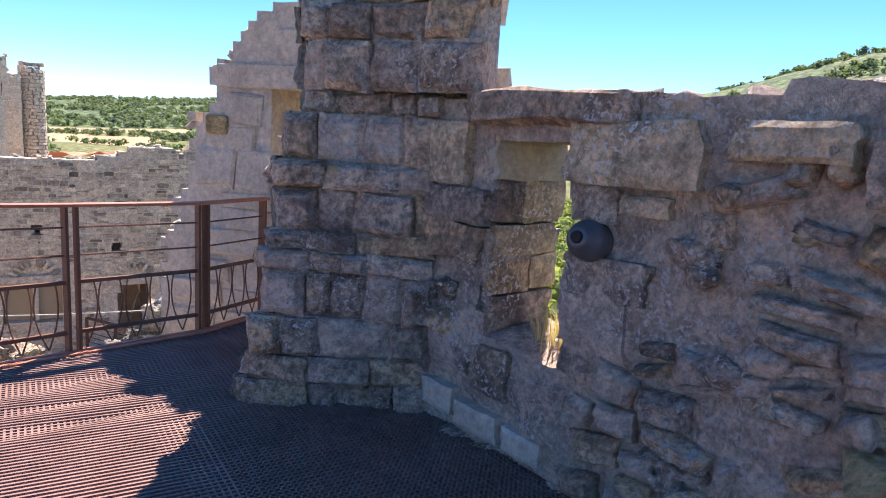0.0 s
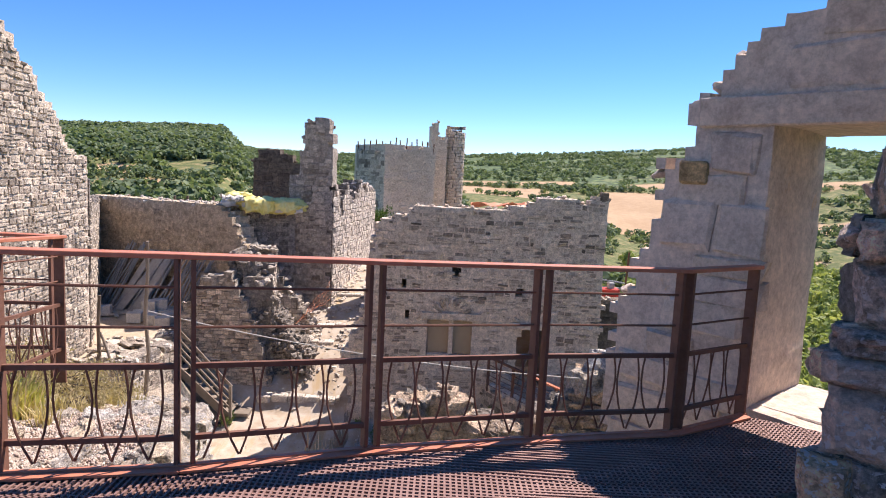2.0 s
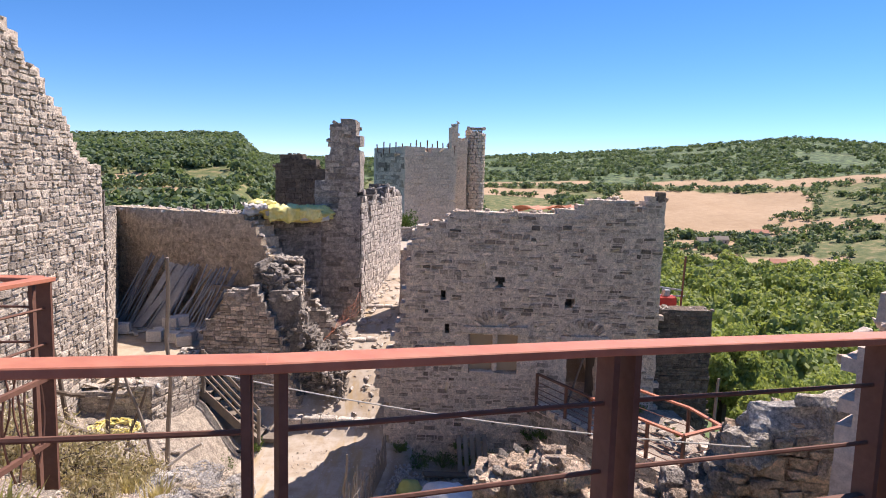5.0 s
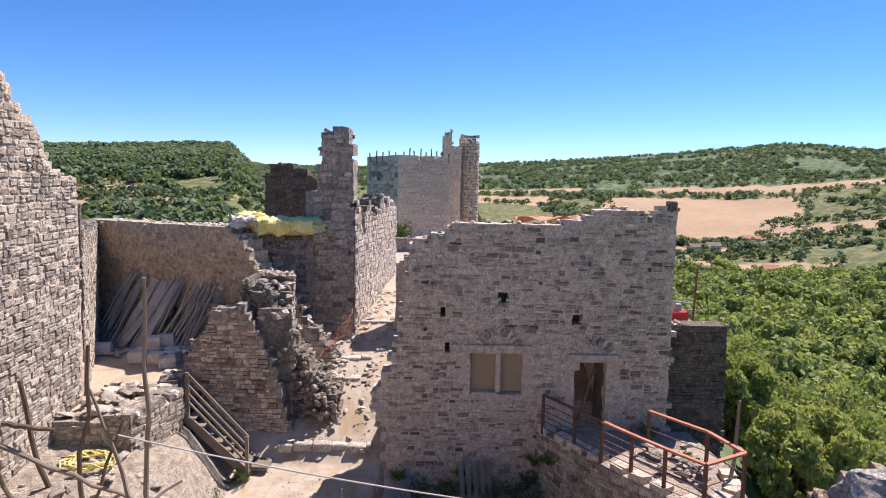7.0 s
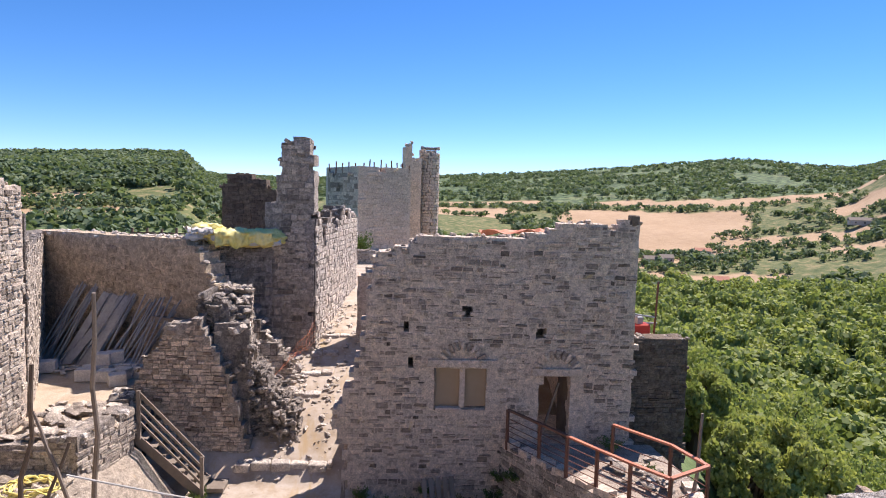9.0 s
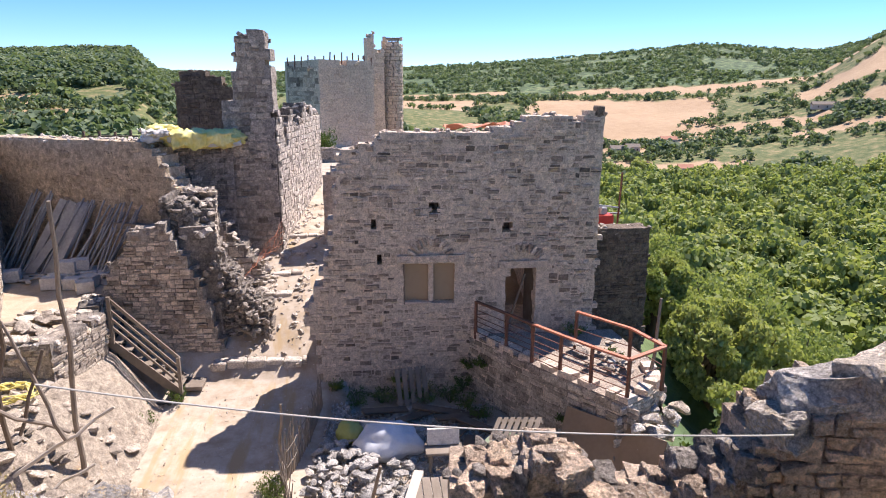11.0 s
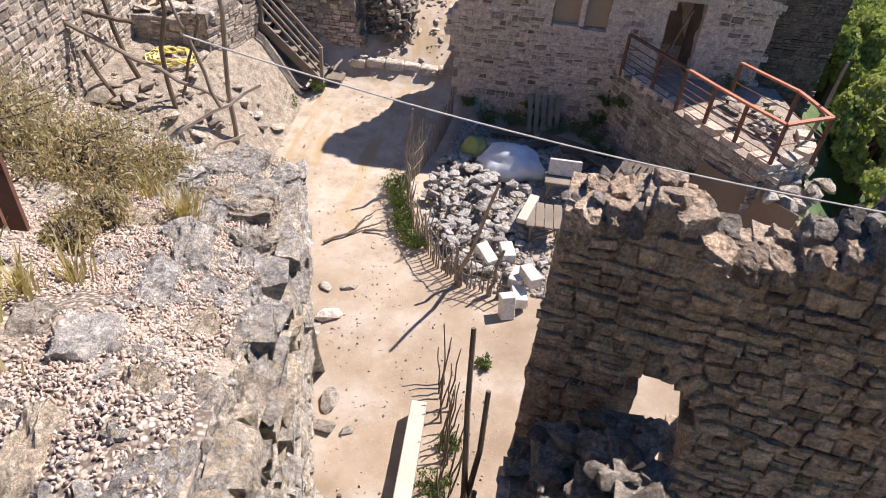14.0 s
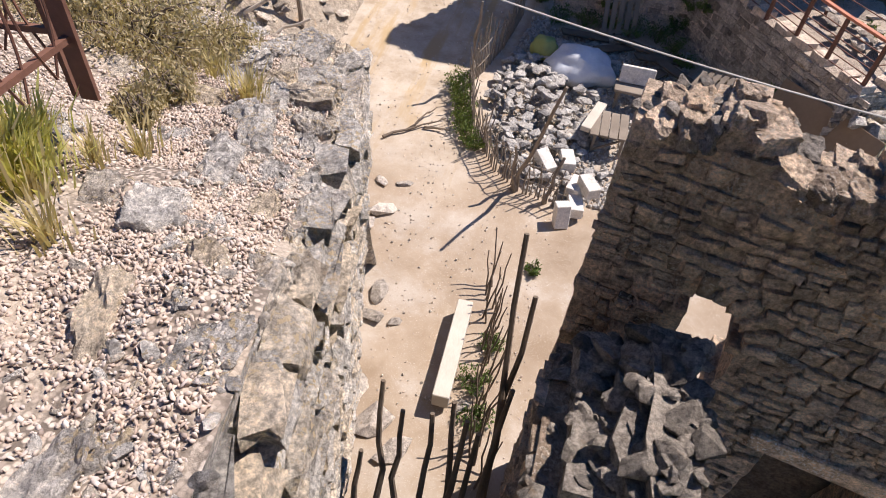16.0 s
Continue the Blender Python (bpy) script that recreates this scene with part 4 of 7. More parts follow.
# broken wall with its rubble core showing, beside the path
def build_cut_wall():
    build_masonry("broken_cross_wall", "broken cross wall of brown stone with a jagged edge", "wall", (-8.9, 24.2), (-5.3, 24.1),
        [(0, -4.6), (0.24, -4.0), (0.52, -3.35), (0.87, -2.95), (1.0, -2.4), (2.0, -2.25), (2.17, -2.58), (2.6, -3.27), (2.94, -3.97), (3.2, -5.03), (3.55, -6.6)], -6.9, 0.9,
        (0.11, 0.18), (0.16, 0.38), M_CORE, M_FACADE, 130, pick=220, near=(2.5, -4.5), rag=0.1, rocks=(0.15, 0.3), rock_mat=M_CORE, cell=0.14, amp=0.07)
    # dark rubble core laid bare behind the facing
    w, m4, L, mk = build_masonry("broken_core", "dark jagged rubble core of a broken thick wall", "wall", (-7.1, 24.75), (-3.95, 24.75),
        [(0, -1.5), (0.5, -1.75), (0.87, -1.9), (1.15, -2.5), (1.4, -2.95), (1.67, -3.7), (2.0, -4.2), (2.5, -4.75), (2.95, -5.3), (3.15, -6.1)], -6.9, 1.3,
        (0.08, 0.18), (0.1, 0.3), M_CORE, M_CORE, 135, depth=0.12, rough=True, pick=120, near=(1.8, -4.0), rag=0.1, rocks=(0.1, 0.34), rock_mat=M_CORE, cell=0.1, amp=0.12, tilt=0.25, n_rocks=12, step=0.12)
    # loose stones fallen out of it
    r = random.Random(5)
    items = []
    for k in range(150):
        f = r.random()
        s = r.uniform(0.1, 0.3)
        p = m4 @ Vector((1.2 + 2.0 * f + r.uniform(-0.2, 0.35), r.uniform(-0.45, 0.1), -2.6 - 3.6 * f + r.uniform(-0.9, 0.0)))
        items.append((r.randrange(12), rot3(r.random() * 6, r.random() * 6, r.random() * 6) * s, np.array(p)))
    joined("fallen_core", items, M_CORE, w)


build_cut_wall()
build_masonry("cross_wall_return", "ragged wall climbing from the cross wall to the store", "wall", (-6.9, 26.5), (-6.5, 24.4),
              [(0, -1.5), (0.6, -1.55), (1.4, -2.0), (2.14, -2.6)], -6.8, 1.0, (0.14, 0.22), (0.2, 0.45), M_CORE, M_GREY, 140, back=True, rocks=(0.15, 0.4), rag=0.22, step=0.14, n_rocks=9)
# lower rubble walls between the core wall and the pier
build_masonry("rubble_wall", "half-collapsed rubble wall beside the stepped path", "wall", (-6.6, 27.3), (-4.6, 27.3),
              [(0, -2.4), (0.6, -2.6), (1.0, -3.4), (1.5, -3.9), (2.0, -4.7)], -6.3, 0.9, (0.14, 0.24), (0.2, 0.45), M_CORE, M_RUBBLE, 150, rocks=(0.15, 0.4))


# ---- pier with the tall stub, and the wall behind it ----
def build_pier():
    build_masonry("tall_pier", "tall stone pier rising to a broken stub", "wall", (-6.6, 29.0), (-4.25, 29.0),
                  [(0, -1.8), (0.55, -1.5), (0.7, 1.4), (1.05, 1.6), (1.12, 3.4), (2.35, 3.6)], -6.0, 1.2, (0.18, 0.3), (0.25, 0.55), M_CORE, M_GREY, 160, pick=150, near=(1.5, 0),
                  rag=0.05, back=True, amp=0.05, rocks=(0.15, 0.3),
                  extra=lambda u, v: not (v > 1.2 and u < 1.0 + 0.08 * math.sin(v * 9)) and u < 2.3 + 0.05 * math.sin(v * 7) and not (v > 2.9 and u > 2.2))
    # sunlit flank and the wall running back along the path
    build_masonry("path_wall", "sunlit ragged wall along the rising path", "wall", (-4.2, 29.1), (-3.35, 38.0),
                  [(0, 1.0), (0.8, 0.6), (1.4, -0.2), (2.5, 0.5), (4, 0.2), (5.6, 0.8), (8.9, 0.4)], -5.4, 0.9, (0.16, 0.28), (0.2, 0.5), M_CORE, M_RUBBLE, 170, rag=0.3, rocks=(0.2, 0.4))
    build_masonry("dark_wall_stub", "dark round-headed stub of wall behind the pier", "wall", (-8.8, 33.5), (-6.3, 33.5),
                  [(0, 1.6), (0.3, 2.2), (0.9, 2.3), (1.8, 1.9), (2.5, 1.4)], -4.2, 0.8, (0.16, 0.26), (0.2, 0.5), M_BLACK, M_BLACK, 180, rag=0.06)
    build_masonry("low_wall", "low broken wall between store and pier", "wall", (-8.4, 29.4), (-6.4, 29.4),
                  [(0, -0.9), (0.5, -1.3), (1.2, -1.0), (2.0, -0.6)], -5.0, 0.8, (0.16, 0.26), (0.2, 0.5), M_CORE, M_GREY, 185, rag=0.15)
    build_masonry("low_path_wall", "low dark wall across the head of the path", "wall", (-4.6, 46.5), (-1.6, 46.5),
                  [(0, -1.9), (1.4, -2.1), (3.0, -2.3)], -3.6, 0.7, (0.16, 0.26), (0.2, 0.5), M_CORE, M_GREY, 187, rag=0.1)


build_pier()


# ---- keep and slender tower at the spur's end ----
def build_keep():
    build_masonry("keep", "large square keep of pale rubble with stakes on top", "tower", (-5.7, 70.0), (-0.5, 73.0),
                  [(0, 3.8), (6.0, 4.0)], -7, 8.0, (0.35, 0.6), (0.5, 1.2), M_KEEP, M_KEEP, 200, depth=0.06, cell=0.8, rag=0.15, rocks=(0.4, 0.8))
    build_masonry("keep_flank", "shaded flank of the keep with broken edge", "tower", (-9.4, 76.0), (-5.75, 70.2),
                  [(0, 3.5), (3, 3.6), (6.86, 3.8)], -7, 3.0, (0.35, 0.6), (0.5, 1.2), M_FACADE, M_FACADE, 205, depth=0.06, cell=0.6, rag=0.3, rocks=(0.4, 0.8))
    for k in range(14):
        f = k / 13
        x, y = (-9.2 + 3.4 * min(1, f * 3), 75.9 - 5.5 * min(1, f * 3)) if f < 0.34 else (-5.6 + 4.8 * (f - 0.34) / 0.66, 70.3 + 2.6 * (f - 0.34) / 0.66)
        s = thing("stake", (x, y, 3.7), "thin upright iron stake on the keep's wall", "stake", "stakes on the keep")
        bm = bmesh.new()
        bar(bm, (0, 0, -0.3), (rng.uniform(-0.1, 0.1), 0, rng.uniform(0.8, 1.3)), 0.12)
        part("shaft", bm, M_RUST, s)
    # round tower, split open at the top
    t = thing("round_tower", (1.75, 84.5, -8), "slender round stone tower with a split ruined top", "tower")
    r = random.Random(3)
    items = []
    rad = 1.1
    z = 0.0
    vs, fs = [], []
    n = 20
    rows = 24
    for j in range(rows + 1):
        for i in range(n):
            a = math.tau * i / n
            vs.append((rad * math.cos(a) * 0.97, rad * math.sin(a) * 0.97, 15.0 * j / rows - (0.0 if j < rows else r.uniform(0, 0.8))))
    for j in range(rows):
        for i in range(n):
            fs.append((j * n + i, j * n + (i + 1) % n, (j + 1) * n + (i + 1) % n, (j + 1) * n + i))
    fs.append(tuple(rows * n + i for i in range(n)))
    mesh_ob("drum", vs, fs, M_CORE, t)
    items = []
    while z < 15.2:
        h = r.uniform(0.3, 0.45)
        a = r.random()
        while a < math.tau + 0.2:
            w = r.uniform(0.4, 0.8) / rad
            if not (z > 14.4 and r.random() < 0.5):
                m = rot3(0, 0, a + math.pi / 2) @ np.diag((w * rad * 0.94, 0.2, h * 0.9))
                items.append((r.randrange(8), m, np.array((rad * 0.93 * math.cos(a), rad * 0.93 * math.sin(a), z + h / 2))))
            a += w
        z += h
    joined("drum_stonework", items, M_KEEP, t, shapes=STONES)
    build_masonry("tower_spur", "tall broken spur of wall beside the round tower", "tower", (-1.5, 82.0), (0.75, 82.6),
                  [(0, 3.9), (0.35, 5.2), (0.5, 7.1), (1.2, 7.6), (1.35, 6.3), (1.75, 5.8), (2.33, 5.9)], -7, 1.5, (0.3, 0.5), (0.4, 1.0), M_KEEP, M_KEEP, 210, cell=0.4, rag=0.25, rocks=(0.3, 0.6), depth=0.06)


build_keep()


# ---- store platform, its retaining wall and the blocks ----
PLAT = [(-8.3, 22.4), (-8.65, 20.4), (-10.5, 20.4), (-14.5, 29.8), (-8.3, 27.0), (-8.95, 24.4)]


def build_platform():
    t = thing("platform", (-8, 22, -6.8), "raised earth platform behind a broken retaining wall", "ground", kind="structure")
    inv = t.matrix_world.inverted()
    bm = bmesh.new()
    a = [bm.verts.new((x, y, -4.45 if k > 2 else -4.6)) for k, (x, y) in enumerate(PLAT)]
    b = [bm.verts.new((x, y, -7.2)) for x, y in PLAT]
    bm.faces.new(a)
    for k in range(len(PLAT)):
        n = (k + 1) % len(PLAT)
        bm.faces.new((b[k], b[n], a[n], a[k]))
    bmesh.ops.triangulate(bm, faces=bm.faces[:])
    bmesh.ops.recalc_face_normals(bm, faces=bm.faces[:])
    part("fill", bm, M_DIRT, t).matrix_basis = inv


build_platform()
build_masonry("retaining_wall", "low retaining wall of dry-laid stone with broken top", "wall", (-8.45, 20.2), (-8.05, 22.4),
              [(0, -4.25), (0.6, -4.3), (0.9, -4.4), (1.5, -4.35), (2.24, -4.25)], -7.2, 0.6, (0.13, 0.2), (0.25, 0.5), M_CORE, M_GREY, 220, pick=150, rag=0.08, rocks=(0.15, 0.35), rock_mat=M_ROCK)
build_masonry("retaining_wall", "end of the dry-laid retaining wall by the fence", "wall", (-10.5, 20.15), (-8.5, 20.2),
              [(0, -4.5), (1.2, -4.4), (2.0, -4.25)], -7.2, 0.6, (0.14, 0.22), (0.25, 0.5), M_CORE, M_GREY, 225, pick=60, rag=0.08, rocks=(0.15, 0.35), rock_mat=M_ROCK)


build_masonry("retaining_wall", "shaded return of the retaining wall behind the stair", "wall", (-8.2, 22.3), (-8.85, 24.3),
              [(0, -4.3), (1.0, -4.4), (2.1, -4.3)], -7.2, 0.5, (0.13, 0.2), (0.25, 0.5), M_CORE, M_GREY, 228, pick=60, rag=0.08, rocks=(0.15, 0.3), rock_mat=M_ROCK)


# ---- bank of earth and stones under the retaining wall ----
def bank_at(x, y):
    z = lerp_list(x, ((-10.2, -5.0), (-8.6, -5.15), (-7.9, -5.6), (-7.0, -6.7), (-6.4, -7.35)))
    z -= 2.4 * max(0.0, (17.4 - y) / 2.6) ** 1.3
    return z + 0.12 * noise.noise(Vector((x * 1.4, y * 1.4, 8))) + 0.05 * noise.noise(Vector((x * 4, y * 4, 3)))


def build_bank():
    n = 60
    vs = []
    for j in range(n + 1):
        y = 14.6 + 7.9 * j / n
        for i in range(n + 1):
            x = -10.4 + 4.1 * i / n
            vs.append((x, y, bank_at(x, y)))
    fs = [(j * (n + 1) + i, j * (n + 1) + i + 1, (j + 1) * (n + 1) + i + 1, (j + 1) * (n + 1) + i) for j in range(n) for i in range(n)]
    tagged(mesh_ob("bank", vs, fs, M_BANK, smooth=True), "dusty earth bank sloping from the wall to the path", "bank", kind="structure")
    r = random.Random(88)
    for k in range(150):
        x, y = r.uniform(-9.8, -6.5), r.uniform(15.2, 20.0)
        s = 0.1 + 0.35 * r.random() ** 1.5
        b = thing("bank_stone", (x, y, bank_at(x, y) + s * 0.1), "rough grey stone lying on the earth bank", "stone", "stones on the bank")
        joined_one(b, "stone", s, M_GREY, k + 40, (1.3, 1.0, 0.55))


build_bank()


# ---- rocky ledge with gravel, below and beside the deck ----
def ledge_x(y):
    """Edge of the ledge over the courtyard."""
    return lerp_list(y, ((4, -1.25), (5.8, -1.5), (6.7, -1.72), (7.4, -1.9), (8.4, -2.2), (10, -2.75), (12.5, -3.35)))


def ledge_z(y):
    return lerp_list(y, ((4, -0.12), (5.8, -0.2), (6.7, -0.45), (7.4, -0.7), (8.4, -1.05), (9.6, -1.5), (10.2, -2.2), (11, -4.4), (11.8, -6.2), (12.6, -7.7)))


def build_ledge():
    t = thing("ledge", (-4, 8, -7.5), "gravel-covered rocky ledge ending in a rough stone face", "ledge", kind="structure")
    inv = t.matrix_world.inverted()
    vs, fs = [], []
    ny, nx, nd = 150, 90, 26
    for j in range(ny + 1):
        y = 2.0 + 11.5 * j / ny
        ex, ez = ledge_x(y), ledge_z(y)
        bx = -3.0 - 0.237 * (y - 10.1)
        for i in range(nx + 1):
            f = i / nx
            x = -9.5 + (ex + 9.5) * f
            z = ez + 0.32 * (1 - f) * min(1, (ex - x) / 2) + (0.35 if x < -3 else 0) * min(1, (-3 - x) / 1.5 if x < -3 else 0)
            if y > 9:
                z = min(z, lerp_list(y, ((9, 0.3), (10.6, -0.7), (11.4, -2.6), (12.4, -5.4), (13.5, -7.4))))
            n = noise.noise_vector(Vector((x * 1.6, y * 1.6, 0)))
            z += 0.1 * n.z + 0.05 * noise.noise(Vector((x * 5, y * 5, 2)))
            vs.append((x, y, z))
        for k in range(1, nd + 1):
            f = k / nd
            z = ez + (-7.6 - ez) * f
            x = ex + (bx - ex) * f
            n = noise.noise_vector(Vector((y * 1.3, z * 1.3, 4)))
            n2 = noise.noise_vector(Vector((y * 4.5, z * 4.5, 9)))
            vs.append((x - 0.12 * min(1, k / 3) + 0.05 * n.x + 0.03 * n2.x, y + 0.05 * n.y, z + 0.04 * n2.z))
    w = nx + nd + 1
    for j in range(ny):
        for i in range(w - 1):
            fs.append((j * w + i, j * w + i + 1, (j + 1) * w + i + 1, (j + 1) * w + i))
    top = [f for f in fs if f[0] % w < nx]
    side = [f for f in fs if f[0] % w >= nx]
    a = mesh_ob("gravel_top", vs, top, M_GRAVEL, t, "pale gravel", True)
    b = mesh_ob("rock_face", vs, side, M_ROCK, t, "rough grey rock face", False)
    a.matrix_basis = inv
    b.matrix_basis = inv
    return t, inv


LEDGE, LEDGE_INV = build_ledge()


# ---- near ruined wall with the slit, below the deck ----
def build_near_wall():
    def gap(u, v):
        # broad arch, and a low lintelled opening further along
        if 2.15 < u < 3.2 and v < -4.12:
            return False
        if -4.6 < v < -2.95:
            return not 0.88 < u < 1.42 + 0.03 * math.sin(v * 9)
        if v >= -2.95:
            return u < 0.88 + 0.03 * math.sin(v * 17) or math.hypot((u - 0.96) / 0.97, v + 2.95) > 0.47 + 0.025 * math.sin(u * 23)
        return True
    w, m4, L, mk = build_masonry("near_ruined_wall", "dark ruined wall with a jagged crest and an arched hole", "wall", (-0.32, 9.05), (3.6, 8.35),
        [(0, -1.35), (0.03, -1.16), (0.1, -1.1), (0.28, -1.2), (0.43, -1.18), (0.52, -1.04), (0.61, -1.02), (0.68, -1.02), (0.88, -1.05), (0.93, -1.12), (1.04, -1.28), (1.26, -1.4), (1.33, -1.26), (1.58, -1.24), (1.75, -1.14), (2.02, -1.02), (2.06, -0.8), (2.1, -0.68), (2.35, -0.55), (2.4, -0.42), (3.98, -0.3)], -7.6, 0.6, (0.08, 0.2), (0.1, 0.3), M_NEAR, M_NEAR, 300,
        depth=0.04, cell=0.09, amp=0.035, pick=300, rough="mid", extra=gap, near=(1.2, -1.6), rag=0.03, rocks=(0.06, 0.17), rock_mat=M_CORE, step=0.26, n_rocks=9, tilt=0.09)
    bm = bmesh.new()
    box(bm, (2.65, 0.02, -4.0), (1.45, 0.22, 0.24), None, 0.02, 0.012)
    part("lintel", bm, M_BUFF, w).matrix_basis = m4
    # stones of the arch ring
    for k in range(6):
        a = math.radians(8 + 16.4 * k)
        bm = bmesh.new()
        box(bm, (0, 0, 0), (0.12, 0.16, 0.26), None, 0.015, 0.012)
        part("voussoir", bm, M_NEAR, w).matrix_basis = m4 @ Matrix.Translation((0.96 + 0.6 * math.cos(a), 0.0, -2.95 + 0.6 * math.sin(a))) @ Matrix.Rotation(math.pi / 2 - a, 4, "Y")
    # dark box added behind the low opening so its depth reads as shade
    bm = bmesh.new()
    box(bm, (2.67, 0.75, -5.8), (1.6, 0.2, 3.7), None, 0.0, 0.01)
    part("blocking", bm, M_BLACK, w, "dark box added behind the low opening for its shade").matrix_basis = m4
    # boulders bedded in the crest
    for x, y, z, s in ((0.43, 9.1, -0.95, 0.34), (0.3, 9.12, -1.0, 0.2), (0.0, 9.3, -1.15, 0.2), (0.62, 9.1, -1.2, 0.2), (1.15, 9.05, -1.25, 0.24), (1.6, 8.95, -1.1, 0.22)):
        b = thing("crest_stone", (x, y, z), "pale weathered stone bedded on the wall's crest", "stone", "stones on the crest")
        joined_one(b, "block", s, M_NEAR, int(x * 10 + 20))
    # thicker foot of the wall with a broken sunlit top
    build_masonry("wall_stump", "broken thick stump of wall with a sunlit rubble top", "wall", (-0.35, 7.15), (0.62, 7.15),
        [(0, -3.2), (0.3, -2.95), (0.7, -2.65), (0.97, -2.55)], -7.6, 1.45, (0.1, 0.18), (0.14, 0.34), M_CORE, M_NEAR, 320, depth=0.05, cell=0.16, amp=0.09, rough=True, rag=0.12, rocks=(0.08, 0.3), rock_mat=M_CORE, step=0.2, n_rocks=34)
    build_masonry("wall_stump_end", "rough end face of the wall stump", "wall", (-0.38, 8.6), (-0.38, 7.15), [(0, -3.15), (1.45, -3.25)], -7.6, 0.3, (0.1, 0.18), (0.14, 0.34), M_NEAR, M_NEAR, 330, depth=0.05, cell=0.25, amp=0.05, rough=True, rag=0.08, rocks=None)
    return w


NEAR_WALL = build_near_wall()


# ---- buttress and parapet wall beside the deck ----
def build_pillar():
    # parapet: face to -x, from the buttress towards and past the camera
    def slot(u, v):
        return not (0.76 + 0.015 * math.sin(v * 14) < u < 1.335 + 0.015 * math.sin(v * 11) and 0.62 < v < 1.68)
    # dressed blocks set in the rubble: (from, to, bottom, top, proud, material)
    BLOCKS = ((0.02, 0.62, 1.4, 1.75, 0.07, M_BUFF), (0.1, 0.76, 1.2, 1.385, 0.06, M_DARK), (0.3, 0.75, 0.98, 1.19, 0.05, M_DARK),
              (1.345, 1.97, 1.485, 1.755, 0.1, M_BUFF), (1.35, 1.6, 1.31, 1.47, 0.03, M_DARK), (1.62, 1.85, 1.365, 1.45, 0.05, M_BUFF), (1.35, 1.78, 0.98, 1.16, 0.035, M_DARK),
              (1.345, 1.7, 0.74, 0.97, 0.04, M_WASH), (2.1, 2.5, 1.62, 1.76, 0.12, M_BUFF), (2.55, 2.95, 1.5, 1.7, 0.1, M_DARK), (0.35, 0.62, 0.08, 0.24, 0.06, M_PALE), (0.66, 1.0, 0.06, 0.2, 0.07, M_PALE), (1.04, 1.3, 0.05, 0.18, 0.06, M_PALE), (0.78, 1.02, 0.3, 0.56, 0.05, M_DARK))
    free = lambda u, v: not any(a - 0.02 < u < b_ + 0.02 and c - 0.02 < v < d + 0.02 for a, b_, c, d, _, _ in BLOCKS)
    wall_at, wall_to = (2.6, 4.1), (3.25, -1.6)
    mw, L = wall_matrix(wall_at, wall_to)
    w = thing("parapet_wall", (2.6, 4.1, -1.0), "rough weathered parapet wall of mixed old stones and mortar", "wall")
    winv = w.matrix_world.inverted()
    m4 = winv @ mw
    top = ragged([(0, 1.85), (1.3, 1.8), (1.6, 1.83), (1.75, 1.86), (2.05, 1.85), (2.25, 1.88), (2.55, 1.89), (3.2, 1.94), (5.7, 2.0)], 400, 0.015)
    mk = lambda u, v: v < top(u) and 0 <= u <= L and slot(u, v)
    solid("core", mk, L, -1.0, 2.1, 0.065, 0.55, m4, M_WASH, w, 0.055, 400)
    rr = random.Random(402)
    rub = [q for q in courses(lambda u, v: mk(u, v) and free(u, v), 0, L, -0.4, 2.0, (0.09, 0.25), (0.12, 0.4), 401, 0.03) if rr.random() < 0.72]
    rub.sort(key=lambda q: abs(q[0] - 1.6) + abs(q[1] - 1.0))
    face_stones(w, rub, m4, M_DARK, 0.06, 403, pick=200, rough="fine", tilt=0.16, mats=[M_DARK, M_WASH, M_DARK])
    for k, (u0, u1, v0, v1, pr, mm) in enumerate(BLOCKS):
        piece("ashlar", k, "dressed", m4 @ Matrix.LocRotScale(Vector(((u0 + u1) / 2, 0.05, (v0 + v1) / 2)), Euler((0, 0.012 * (k % 3 - 1), 0.02 * (k % 2))), (u1 - u0, 0.05 + pr, v1 - v0)), mm, w, STONES_DRESSED)
    # reveal of the slit, on its far side from the deck's corner
    jm, _ = wall_matrix((0.775, 0.02), (0.775, 0.55))
    for k, (a, b_, c, d, mm) in enumerate(((0.0, 0.52, 1.44, 1.67, M_PLAINBLOCK), (0.0, 0.22, 1.22, 1.43, M_DARK), (0.23, 0.52, 1.21, 1.43, M_BUFF), (0.02, 0.5, 1.03, 1.2, M_BUFF), (0.0, 0.3, 0.82, 1.01, M_DARK), (0.31, 0.52, 0.83, 1.02, M_BUFF), (0.02, 0.5, 0.63, 0.81, M_DARK))):
        piece("jamb_stone", k, "dressed", m4 @ jm @ Matrix.LocRotScale(Vector(((a + b_) / 2, 0.03, (c + d) / 2)), Euler((0, 0, 0)), (b_ - a, 0.07, d - c)), mm, w, STONES_DRESSED)
    # rounded field stones bulging out of the mortar, and the sloping cap of mortar
    rk = random.Random(404)
    for k in range(46):
        u, v = rk.uniform(1.95, 4.6), rk.uniform(0.1, 1.75)
        sz = rk.uniform(0.1, 0.26)
        ob = joined_one(w, "bulging_stone", sz, rk.choice((M_DARK, M_WASH, M_DARK, M_BUFF)), 900 + k, (1.2, 0.7, 0.9))
        ob.matrix_basis = m4 @ Matrix.Translation((u, -0.01, v))
    top_rocks(w, [(u, top(u) - 0.02) for u in np.arange(1.7, 5.6, 0.16)], m4, M_WASH, (0.08, 0.22), 405, 0.5, n_per=4)
    # stone standing out from the wall into the sun
    ob = joined_one(w, "projecting_stone", 0.34, M_OCHRE, 31, (1.0, 0.9, 0.8))
    ob.matrix_basis = m4 @ Matrix.Translation((2.74, -0.18, 0.68))
    b = thing("buttress", (1.7, 4.4, 0), "weathered stone buttress with lichen rising past the deck", "wall")
